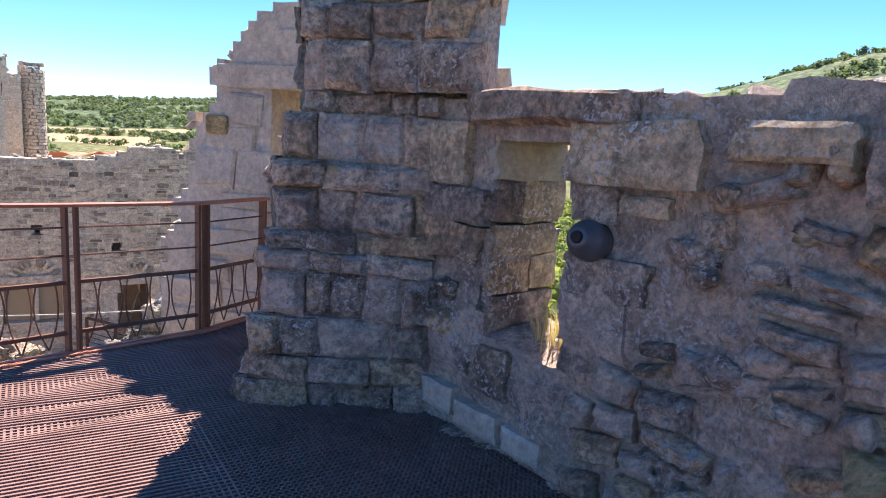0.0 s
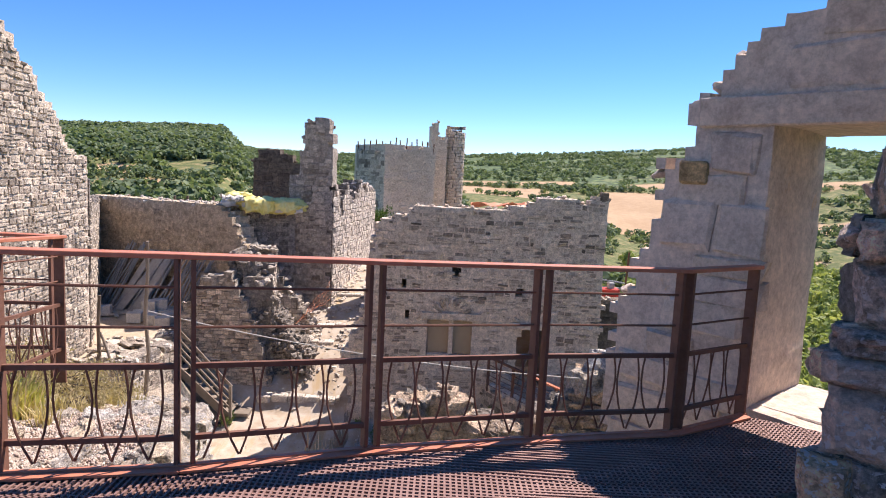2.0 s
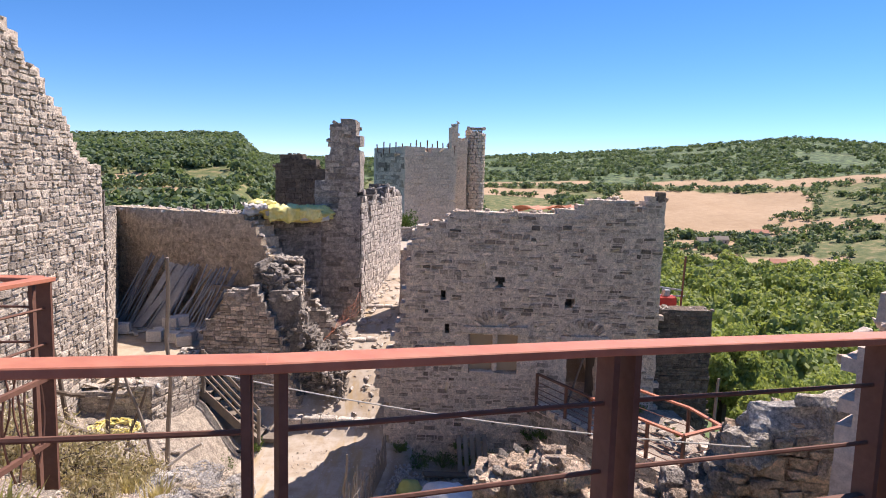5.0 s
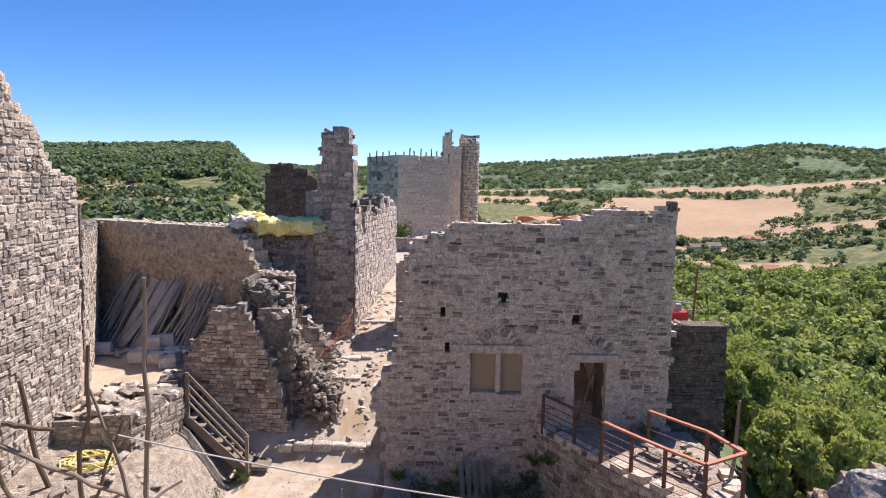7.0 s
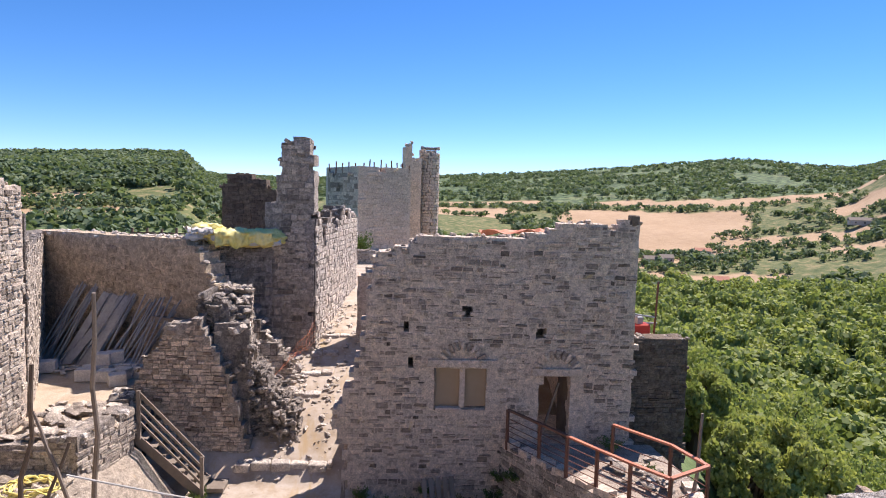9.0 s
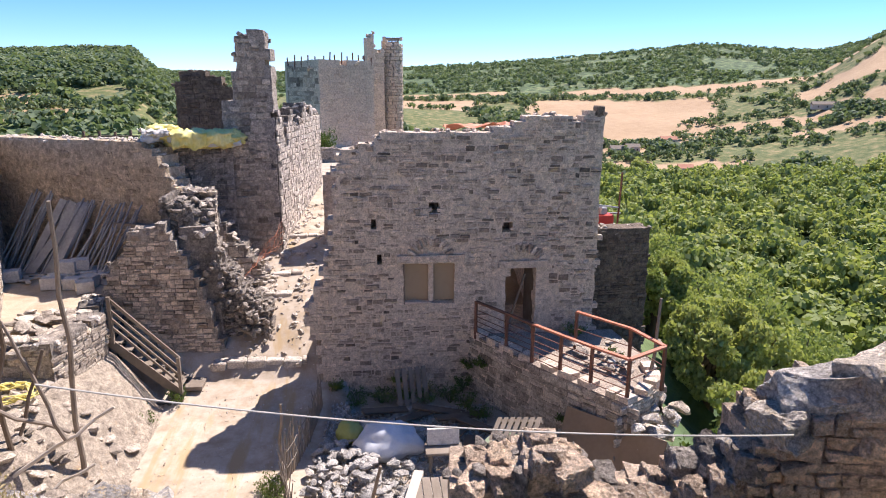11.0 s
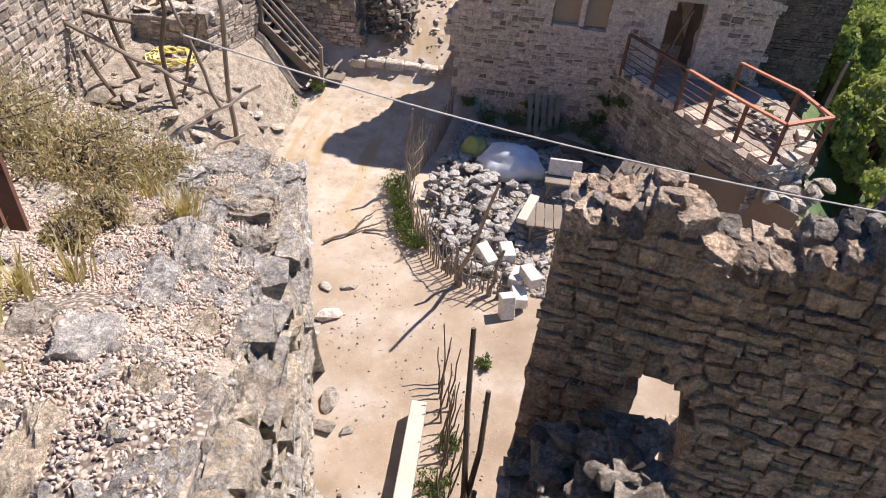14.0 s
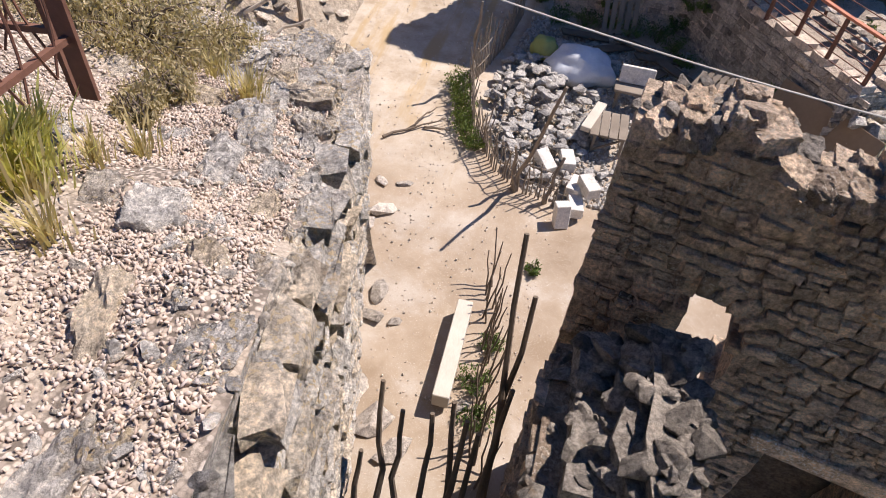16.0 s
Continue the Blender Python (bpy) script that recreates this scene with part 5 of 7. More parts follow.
    inv = b.matrix_world.inverted()
    r = random.Random(11)
    # stacked irregular courses, each stone its own piece
    z = -0.05
    core = []
    while z < 3.9:
        h = r.uniform(0.1, 0.3)
        zz = z + h / 2
        # outline on plan of this course
        xl = lerp_list(zz, ((0, 1.67), (0.38, 1.68), (0.44, 1.8), (0.6, 1.82), (0.8, 1.8), (1.08, 1.87), (1.3, 1.9), (1.54, 1.9), (1.64, 2.0), (1.8, 2.06), (2.3, 2.07), (3.9, 2.15))) + r.uniform(-0.03, 0.04)
        yl = lerp_list(zz, ((0, 4.42), (1.6, 4.42), (3.9, 4.3)))
        p = Vector((xl, yl, 0))
        q = Vector((2.66, 3.78 - (0.35 if 1.9 < zz < 2.2 else 0.24 if zz > 2.2 else 0), 0))
        back = Vector((2.75, 4.85, 0))
        for s, e in ((p, q), (back, p)):
            d = (e - s)
            u = 0.0
            while u < d.length - 0.08:
                wd = min(r.uniform(0.14, 0.46), d.length - u)
                if d.length - u - wd < 0.12:
                    wd = d.length - u
                c = s + d.normalized() * (u + wd / 2)
                ang = math.atan2(d.y, d.x)
                rm = Euler((r.uniform(-0.1, 0.1), r.uniform(-0.09, 0.09), ang + r.uniform(-0.16, 0.16))).to_matrix()
                n = Vector((-d.y, d.x, 0)).normalized()
                dep = 0.3 + r.uniform(-0.02, 0.05)
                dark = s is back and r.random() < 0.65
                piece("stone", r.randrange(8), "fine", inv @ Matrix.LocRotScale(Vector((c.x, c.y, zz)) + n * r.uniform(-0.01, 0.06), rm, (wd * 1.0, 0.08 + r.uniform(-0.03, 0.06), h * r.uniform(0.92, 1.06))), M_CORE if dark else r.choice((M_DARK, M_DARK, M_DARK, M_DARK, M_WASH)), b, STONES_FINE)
                u += wd
        core.append((z, h, p, q, back))
        z += h
    for z, h, p, q, back in core:
        bm = bmesh.new()
        ctr = (p + q + back) / 3
        ring = [ctr + (v - ctr) * 0.985 for v in (p, q, Vector((2.9, 3.6, 0)), Vector((3.3, 4.4, 0)), back)]
        lo = [bm.verts.new((v.x, v.y, z)) for v in ring]
        hi = [bm.verts.new((v.x, v.y, z + h)) for v in ring]
        for k in range(5):
            n = (k + 1) % 5
            bm.faces.new((lo[k], lo[n], hi[n], hi[k]))
        bm.faces.new(hi)
        part("core_course", bm, M_WASH, b).matrix_basis = inv
    # rough lumps of core and mortar over the joints
    for k in range(90):
        lv = core[r.randrange(len(core))]
        f = r.random() ** 1.5
        e = lv[2].lerp(lv[3], f)
        ob = joined_one(b, "lump", r.uniform(0.07, 0.2), r.choice((M_WASH, M_DARK, M_DARK)), 1200 + k, (1.1, 0.8, 0.8))
        ob.matrix_basis = inv @ Matrix.Translation((e.x + 0.03, e.y + 0.03, lv[0] + r.uniform(0, lv[1])))
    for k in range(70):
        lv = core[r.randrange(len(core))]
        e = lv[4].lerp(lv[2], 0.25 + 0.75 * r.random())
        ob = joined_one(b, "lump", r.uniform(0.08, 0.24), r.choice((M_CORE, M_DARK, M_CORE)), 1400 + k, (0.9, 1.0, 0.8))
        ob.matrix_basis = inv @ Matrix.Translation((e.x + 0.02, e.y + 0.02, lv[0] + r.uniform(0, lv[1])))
    for k in range(60):
        lv = core[r.randrange(len(core))]
        if lv[0] > 1.75:
            e = lv[3].lerp(Vector((2.9, 3.6, 0)), r.random() * 0.8)
            ob = joined_one(b, "lump", r.uniform(0.12, 0.3), r.choice((M_DARK, M_DARK, M_WASH)), 1500 + k, (1.0, 0.9, 0.7))
            ob.matrix_basis = inv @ Matrix.Translation((e.x - 0.02, e.y + 0.05, lv[0] + r.uniform(0, lv[1])))
    # lintel slab over the slit and the sloping bed of mortar beside it
    lin = thing("lintel_slab", (2.8, 2.95, 1.72), "long rough lintel slab bridging the slit", "stone")
    bm = bmesh.new()
    bmesh.ops.create_cube(bm, size=1)
    bmesh.ops.subdivide_edges(bm, edges=bm.edges[:], cuts=7, use_grid_fill=True)
    for v in bm.verts:
        q = noise.noise_vector(v.co * 3.1)
        e = sorted((abs(v.co.x), abs(v.co.y), abs(v.co.z)))[1]
        k = 1 - 0.12 * max(0, e - 0.36) / 0.14
        v.co = Matrix.Rotation(0.115, 3, "Z") @ Vector((v.co.x * 0.6 * k + 0.1 + 0.03 * q.x, v.co.y * 1.0 + 0.04 * q.y, v.co.z * 0.17 * k + 0.09 + 0.03 * q.z))
    part("slab", bm, M_DARK, lin)
    return w


build_pillar()


# ---- pale wall with the doorway ----
def build_door_wall():
    a, b = (1.35, 7.7), (3.5, 5.26)
    mw, L = wall_matrix(a, b)
    w = thing("doorway_wall", (a[0], a[1], -3), "stepped ruin of pale cut limestone with a doorway", "wall")
    inv = w.matrix_world.inverted()
    m4 = inv @ mw
    du = 1.735         # left jamb
    steps = ((0, -0.9), (0.18, -0.25), (0.45, 0.2), (0.6, 0.53), (0.68, 0.74), (0.78, 1.05), (0.88, 1.3), (0.93, 1.74), (1.16, 2.2), (1.335, 2.37), (1.44, 2.58), (1.6, 2.66), (1.75, 2.74), (1.95, 2.95), (2.3, 3.1), (2.6, 3.5))

    def top(u):
        z = steps[0][1]
        for s, h in steps:
            if u >= s:
                z = h
        return z
    mk = lambda u, v: v < top(u + 0.045 * math.sin(v * 21 + 2)) + 0.03 * math.sin(u * 37) and not (du < u < du + 0.95 and 0.0 < v < 1.98) and v > -1.2 and u > 0.56 + 0.04 * math.sin(v * 8)
    solid("core", mk, L, -1.3, 3.7, 0.08, 1.0, m4, M_PALE, w, 0.018, 71)
    rects = courses(mk, 0, L, -3.0, 3.6, (0.24, 0.36), (0.32, 0.7), 72, gap=0.006)
    face_stones(w, [q for q in rects if q[1] > -0.9], m4, M_PALE, 0.03, 73, pick=120, name="ashlar", tilt=0.022)
    face_stones(w, [q for q in rects if q[1] <= -0.9], m4, M_DARK, 0.03, 74, name="ashlar", tilt=0.02)
    bm = bmesh.new()
    box(bm, (du + 0.35, 0.04, 2.1), (1.74, 0.16, 0.21), None, 0.012, 0.006)
    part("lintel", bm, M_PALE, w).matrix_basis = m4
    top_rocks(w, [(u, top(u) - 0.03) for u in np.arange(0.66, 2.6, 0.09)], m4, M_PALE, (0.08, 0.2), 76, 0.9, n_per=6)
    bm = bmesh.new()
    box(bm, (1.21, -0.01, 1.655), (0.22, 0.1, 0.17), None, 0.015, 0.008)
    part("ochre_stone", bm, M_OCHRE, w, "ochre stone").matrix_basis = m4
    bm = bmesh.new()
    box(bm, (du + 0.475, 0.4, -0.08), (0.94, 0.5, 0.16), None, 0.01)
    part("threshold", bm, M_PALE, w).matrix_basis = m4


build_door_wall()


# ---- woods ----
def crown(seed, quads, spread):
    """A crown of small leaf clumps with an uneven outline, unit size, base at z 0."""
    r = np.random.default_rng(seed)
    lobes = r.normal(0, 1, (7, 3))
    lobes /= np.linalg.norm(lobes, axis=1)[:, None]
    lobes *= np.array((0.27, 0.27, 0.2))
    vs = []
    for k in range(quads):
        c = lobes[k % 7]
        d = r.normal(0, 1, 3)
        d /= np.linalg.norm(d)
        if d[2] < -0.5:
            d[2] *= -1
        p = c + d * np.array((0.3, 0.3, 0.28)) * r.uniform(0.75, 1.08) + (0, 0, 0.5)
        n = d + r.normal(0, 0.45, 3)
        n /= np.linalg.norm(n)
        a = np.cross(n, r.normal(0, 1, 3))
        a /= np.linalg.norm(a)
        b = np.cross(n, a)
        s = spread * r.uniform(0.6, 1.3)
        vs += [p + a * s, p + b * s * 0.8, p - a * s, p - b * s * 0.8]
    return np.array(vs)


def woods(name, places, crowns, mat, label, category="woods"):
    """Many far trees as one mesh: places are (x, y, z, width, height)."""
    out = []
    for k, (x, y, z, w, h) in enumerate(places):
        c = crowns[k % len(crowns)]
        a = k * 2.399
        ca, sa = math.cos(a), math.sin(a)
        v = np.empty_like(c)
        v[:, 0] = (c[:, 0] * ca - c[:, 1] * sa) * w + x
        v[:, 1] = (c[:, 0] * sa + c[:, 1] * ca) * w + y
        v[:, 2] = c[:, 2] * h + z
        out.append(v)
    v = np.concatenate(out)
    n = len(v) // 4
    me = bpy.data.meshes.new(name)
    me.vertices.add(len(v))
    me.vertices.foreach_set("co", v.ravel().astype(np.float32))
    me.loops.add(len(v))
    me.loops.foreach_set("vertex_index", np.arange(len(v), dtype=np.int32))
    me.polygons.add(n)
    me.polygons.foreach_set("loop_start", np.arange(0, len(v), 4, dtype=np.int32))
    me.materials.append(mat)
    me.update(calc_edges=True)
    ob = new(name, me)
    return tagged(ob, label, category, kind="stuff")


def build_woods():
    r = random.Random(21)
    near, close, far = [], [], []
    tries = 0
    while len(near) + len(close) < 1900 and tries < 40000:
        tries += 1
        az = r.uniform(6, 72)
        d = 40 + 400 * r.random() ** 0.75
        x, y = d * math.sin(radians(az)) - 0.5, d * math.cos(radians(az)) + 5
        if x < 13 + 0.12 * y * (y < 40) or (y > 35 and x < 0.28 * y + 4) or in_field(x, y):
            continue
        w = r.uniform(6.5, 13) * (1 if d > 120 else 0.75)
        (close if d < 150 else near).append((x, y, land(x, y) - 1.0, w, w * r.uniform(0.9, 1.25)))
    # hedges along the fields, and copses
    for a0, a1, r0, r1 in FIELDS:
        for k in range(int((a1 - a0) * 10)):
            a = r.uniform(a0 - 0.5, a1 + 0.5)
            d = r.choice((r0 - 12, r1 + 12)) + r.uniform(-14, 14)
            x, y = d * math.sin(radians(a)) - 0.5, d * math.cos(radians(a)) + 5
            w = r.uniform(4, 8)
            far.append((x, y, land(x, y) - 1, w, w))
        for k in range(int((r1 - r0) / 3)):
            a = r.choice((a0, a1)) + r.uniform(-0.7, 0.7)
            d = r.uniform(r0, r1)
            x, y = d * math.sin(radians(a)) - 0.5, d * math.cos(radians(a)) + 5
            w = r.uniform(4, 7)
            far.append((x, y, land(x, y) - 1, w, w))
    for k in range(17500):
        az = r.uniform(-40, 76)
        d = r.uniform(300, 1750)
        x, y = d * math.sin(radians(az)) - 0.5, d * math.cos(radians(az)) + 5
        if in_field(x, y) or (az < -14 and d < 505 and r.random() < 0.55) or (az > -14 and d < 950 and noise.noise(Vector((x * 0.011, y * 0.011, 4))) < (0.06 if az > 12 else 0.02)):
            continue
        w = r.uniform(7, 13)
        if noise.noise(Vector((x * 0.008, y * 0.008, 1))) > -0.3 or az < -14:
            far.append((x, y, land(x, y) - 2, w, w * 0.85))
    for k in range(5200):
        az, d = r.uniform(-42, -11), r.uniform(512, 1100)
        x, y = d * math.sin(radians(az)) - 0.5, d * math.cos(radians(az)) + 5
        if not in_field(x, y):
            w = r.uniform(7, 12)
            far.append((x, y, land(x, y) - 2, w, w * 0.9))
    woods("forest", near, [crown(s, 210, 0.085) for s in range(8)], M_LEAF, "dense green oak woodland filling the valley")
    woods("forest", close, [crown(s + 60, 620, 0.045) for s in range(8)], M_LEAF, "dense green oak woodland on the slope below the walls")
    woods("hedgerows", far, [crown(s + 20, 34, 0.17) for s in range(8)], M_LEAF_FAR, "dark hedgerows and woods on the far hills")


build_woods()


# ---- ledge: boulders, gravel and the split face ----
def ledge_at(x, y):
    """Height of the ledge's top."""
    ex, ez = ledge_x(y), ledge_z(y)
    z = ez + 0.32 * max(0, min(1, (ex - x) / (ex + 9.5))) * min(1, max(0, ex - x) / 2)
    if x < -3:
        z += 0.35 * min(1, (-3 - x) / 1.5)
    if y > 9:
        z = min(z, lerp_list(y, ((9, 0.3), (10.6, -0.7), (11.4, -2.6), (12.4, -5.4), (13.5, -7.4))))
    z += 0.1 * noise.noise_vector(Vector((x * 1.6, y * 1.6, 0))).z + 0.05 * noise.noise(Vector((x * 5, y * 5, 2)))
    return z


def slab_mesh(along, across, high, seed):
    """A split rock, longest along y: flat planes, chipped corners and a pitted skin."""
    bm = bmesh.new()
    bmesh.ops.create_cube(bm, size=1)
    bmesh.ops.subdivide_edges(bm, edges=bm.edges[:], cuts=9, use_grid_fill=True)
    off = Vector((seed * 1.7, seed * 0.9, 0))
    rr = random.Random(seed)
    skew, taper = rr.uniform(-0.35, 0.35), rr.uniform(-0.3, 0.3)
    cuts = [(Vector((rr.uniform(-1, 1), rr.uniform(-1, 1), rr.uniform(-0.1, 0.8))).normalized(), rr.uniform(0.5, 0.64)) for _ in range(5)]
    for v in bm.verts:
        c = v.co.copy()
        for nrm, d in cuts:
            k = c.dot(nrm) - d
            if k > 0:
                c -= nrm * k
        q = noise.noise_vector(c * 2.2 + off)
        q2 = noise.noise_vector(c * 6.5 + off)
        x, y = c.x * (1 + taper * c.y) + skew * c.y * 0.5, c.y
        v.co = Vector((x * across + 0.14 * across * q.x, y * along + 0.1 * along * q.y, c.z * high + 0.16 * high * q.z)) + q2 * 0.018 + noise.noise_vector(c * 17 + off) * 0.007
    return bm


def build_ledge_details():
    r = random.Random(31)
    # split slabs in two tiers along the edge, gravel lying between them
    n = 0
    for off, lx, ly, hh, step, lab in ((0.06, (0.2, 0.46), (0.08, 0.13), (0.12, 0.2), 0.3, "long grey slab set along the ledge's lip"), (0.22, (0.16, 0.34), (0.1, 0.17), (0.05, 0.08), 0.5, "flat grey slab on the lower shelf of the ledge"),
                                       (0.45, (0.24, 0.5), (0.12, 0.2), (0.16, 0.26), 0.35, "blocky weathered rock along the ledge's upper tier"), (0.8, (0.2, 0.42), (0.14, 0.24), (0.06, 0.1), 0.5, "flat lichened slab half buried in gravel"), (1.25, (0.2, 0.45), (0.16, 0.28), (0.06, 0.1), 0.8, "flat lichened slab half buried in gravel")):
        y = 4.75 + r.uniform(0, 0.2)
        while y < 9.9:
            a, b_, c = r.uniform(*lx), r.uniform(*ly), r.uniform(*hh)
            yc = y + a / 2
            x = ledge_x(yc) - off + r.uniform(-0.05, 0.05) * (1 + off * 2)
            lift = {0.06: -0.09, 0.22: -0.025, 0.45: -0.055}.get(off, -0.03)
            t = thing("ledge_slab", (x, yc, ledge_at(x, yc) + lift), lab, "rock", "slabs of the ledge")
            part("stone", slab_mesh(a, b_, c, 700 + n), M_ROCK, t)
            ang = math.degrees(math.atan2(ledge_x(yc + 0.3) - ledge_x(yc - 0.3), 0.6))
            t.matrix_world = pose(x, yc, ledge_at(x, yc) + lift, r.uniform(-6, 6), r.uniform(-5, 8), -ang + r.uniform(-9, 9))
            n += 1
            y += a * r.uniform(0.85, 1.0) + (r.uniform(0, step) if off > 0.1 else r.uniform(0, 0.05))
    for x, y, s in ((-2.5, 8.75, 0.3), (-2.3, 8.2, 0.27), (-2.8, 9.35, 0.3), (-2.42, 7.6, 0.22), (-2.95, 8.6, 0.28), (-2.15, 7.85, 0.2), (-2.62, 8.35, 0.2), (-2.45, 9.1, 0.24), (-2.9, 9.0, 0.22)):
        b = thing("boulder", (x, y, ledge_at(x, y) + 0.02), "large pink-grey boulder at the ledge's end", "rock", "boulders of the ledge")
        part("stone", slab_mesh(s * 1.2, s * 0.8, s * 0.6, int(s * 170)), M_ROCK, b)
        b.matrix_world = pose(x, y, ledge_at(x, y) + 0.02, 8 * math.sin(y * 7), 9 * math.cos(x * 9), y * 77)
    # small broken rocks among the slabs
    items = []
    for k in range(420):
        y = r.uniform(4.9, 10.0)
        x = ledge_x(y) + 0.02 - abs(r.gauss(0, 0.3))
        s = r.uniform(0.025, 0.08)
        items.append((r.randrange(12), rot3(r.uniform(-0.5, 0.5), r.uniform(-0.5, 0.5), r.random() * 6) @ np.diag((s * 1.4, s * 0.9, s * 0.7)), np.array((x, y, ledge_at(min(x, ledge_x(y)), y) + s * 0.1))))
    tagged(joined("edge_rubble", items, M_ROCK), "small broken grey rocks along the ledge's edge", "rubble")
    # pebbles
    items = []
    while len(items) < 27000:
        y = r.uniform(4.9, 9.6)
        x = ledge_x(y) - abs(r.gauss(0, 1.1)) - 0.05
        if x < -4.2 or noise.noise(Vector((x * 1.7, y * 1.7, 7))) < r.uniform(-0.3, 0.05):
            continue
        s = r.uniform(0.012, 0.03)
        items.append((r.randrange(12), rot3(r.random() * 6, r.random() * 6, r.random() * 6) @ np.diag((s * 1.3, s, s * 0.8)), np.array((x, y, ledge_at(x, y) + s * 0.2))))
    g = joined("gravel", items, M_PEBBLE, shapes=PEBBLES)
    g.data.polygons.foreach_set("use_smooth", [True] * len(g.data.polygons))
    tagged(g, "loose pink and grey pebbles on the ledge", "gravel")
    # split layers of the face
    inv = LEDGE_INV
    items = []
    n = 0
    z = -7.5
    while z < -0.25:
        h = r.uniform(0.045, 0.13)
        y = 4.6 + r.uniform(0, 0.3)
        while y < 10.1:
            ex, ez = ledge_x(y), max(ledge_z(y), -6.5)
            w = r.uniform(0.12, 0.42)
            if z + h < ez - 0.05 + 0.06 * noise.noise(Vector((y * 2, 0, 3))):
                f = (z - ez) / (-7.6 - ez)
                x = ex + (-3.0 - 0.237 * (y - 10.1) - ex) * f
                ang = math.atan2(1.0, -0.237 if y > 8 else -0.3)
                m = np.array(Euler((r.uniform(-0.15, 0.15), r.uniform(-0.16, 0.16), ang + r.uniform(-0.15, 0.15))).to_matrix()) @ np.diag((w * 0.95, 0.09 + r.uniform(0, 0.07), h * r.uniform(0.8, 1.0)))
                items.append((r.randrange(8), m, np.array((x - 0.03 + r.uniform(-0.045, 0.045), y + w / 2, z + h / 2 + r.uniform(-0.02, 0.02)))))
            y += w
        z += h
    near = sorted(items, key=lambda q: abs(q[2][1] - 7.5) + abs(q[2][2] + 1.5))
    for s, m, p in near[:300]:
        piece("layer_stone", s, "lr", inv @ (Matrix.Translation(p) @ Matrix(m.tolist()).to_4x4()), M_ROCK, LEDGE, STONES_ROUGH)
    rest = joined("split_layering", near[300:], M_ROCK, LEDGE, shapes=STONES_ROUGH)
    rest.matrix_basis = inv


_m = Mat("pebble", 0.85)
_c = _m.ramp(_m.piece(), (0.0, (0.27, 0.215, 0.18)), (0.25, (0.56, 0.43, 0.34)), (0.5, (0.42, 0.355, 0.305)), (0.7, (0.63, 0.51, 0.41)), (0.88, (0.46, 0.39, 0.35)), (1.0, (0.68, 0.6, 0.52)))
_m.color(_c).bump(_m.noise(60, 4), 0.2, 0.005)
M_PEBBLE = _m.m
build_ledge_details()


# ---- plants ----
def blades(name, at, n, height, spread, mat, label, category, seed, width=0.008, droop=0.6, kind="", group=""):
    """A tuft of bent grass blades."""
    r = random.Random(seed)
    t = thing(name, at, label, category, group, kind=kind)
    vs, fs = [], []
    for k in range(n):
        a = r.random() * math.tau
        d = abs(r.gauss(0, spread * 0.4))
        x, y = d * math.cos(a), d * math.sin(a)
        h = height * r.uniform(0.5, 1.15)
        la = a + r.uniform(-0.8, 0.8)
        lean = h * r.uniform(0.1, droop)
        w = width * r.uniform(0.7, 1.4)
        px, py = -math.sin(la) * w, math.cos(la) * w
        i = len(vs)
        for f, ww in ((0, 1), (0.55, 0.8), (1, 0.1)):
            cx, cy = x + math.cos(la) * lean * f * f, y + math.sin(la) * lean * f * f
            vs += [(cx - px * ww, cy - py * ww, h * (f - 0.25 * f * f * droop)), (cx + px * ww, cy + py * ww, h * (f - 0.25 * f * f * droop))]
        fs += [(i, i + 1, i + 3, i + 2), (i + 2, i + 3, i + 5, i + 4)]
    tagged(mesh_ob("grass", vs, fs, mat, t), kind="stuff")
    return t


def bush(name, at, size, n, leaf, mats, label, category, seed, twigs=14, group=""):
    """A shrub: thin stems and many small leaves."""
    r = random.Random(seed)
    t = thing(name, at, label, category, group)
    ends = []
    bm = bmesh.new()
    for k in range(twigs):
        a = k * 2.4
        rr = size[0] * r.uniform(0.35, 0.95)
        e = Vector((rr * math.cos(a), rr * math.sin(a), size[1] * r.uniform(0.4, 1.0)))
        tube(bm, [(0, 0, -0.05), e * 0.5 + Vector((r.uniform(-0.05, 0.05), r.uniform(-0.05, 0.05), 0.08)), e], 0.012 * size[0] + 0.004, 0.003, 4)
        ends.append(e)
    tagged(part("stem", bm, M_BARK, t), kind="stuff")
    vs, fs = [], []
    for k in range(n):
        e = ends[k % twigs] * r.uniform(0.45, 1.08) + Vector((r.gauss(0, 0.13), r.gauss(0, 0.13), r.gauss(0, 0.1))) * size[0]
        e.z = max(0.01, e.z)
        m = Euler((r.random() * 6, r.random() * 6, r.random() * 6)).to_matrix()
        s = leaf * r.uniform(0.6, 1.4)
        i = len(vs)
        vs += [tuple(e + m @ Vector(q)) for q in ((-s, 0, 0), (0, -s * 0.35, 0.1 * s), (s, 0, 0), (0, s * 0.35, 0.1 * s))]
        fs.append((i, i + 1, i + 2, i + 3))
    f = mesh_ob("foliage", vs, fs, mats, t)
    return t


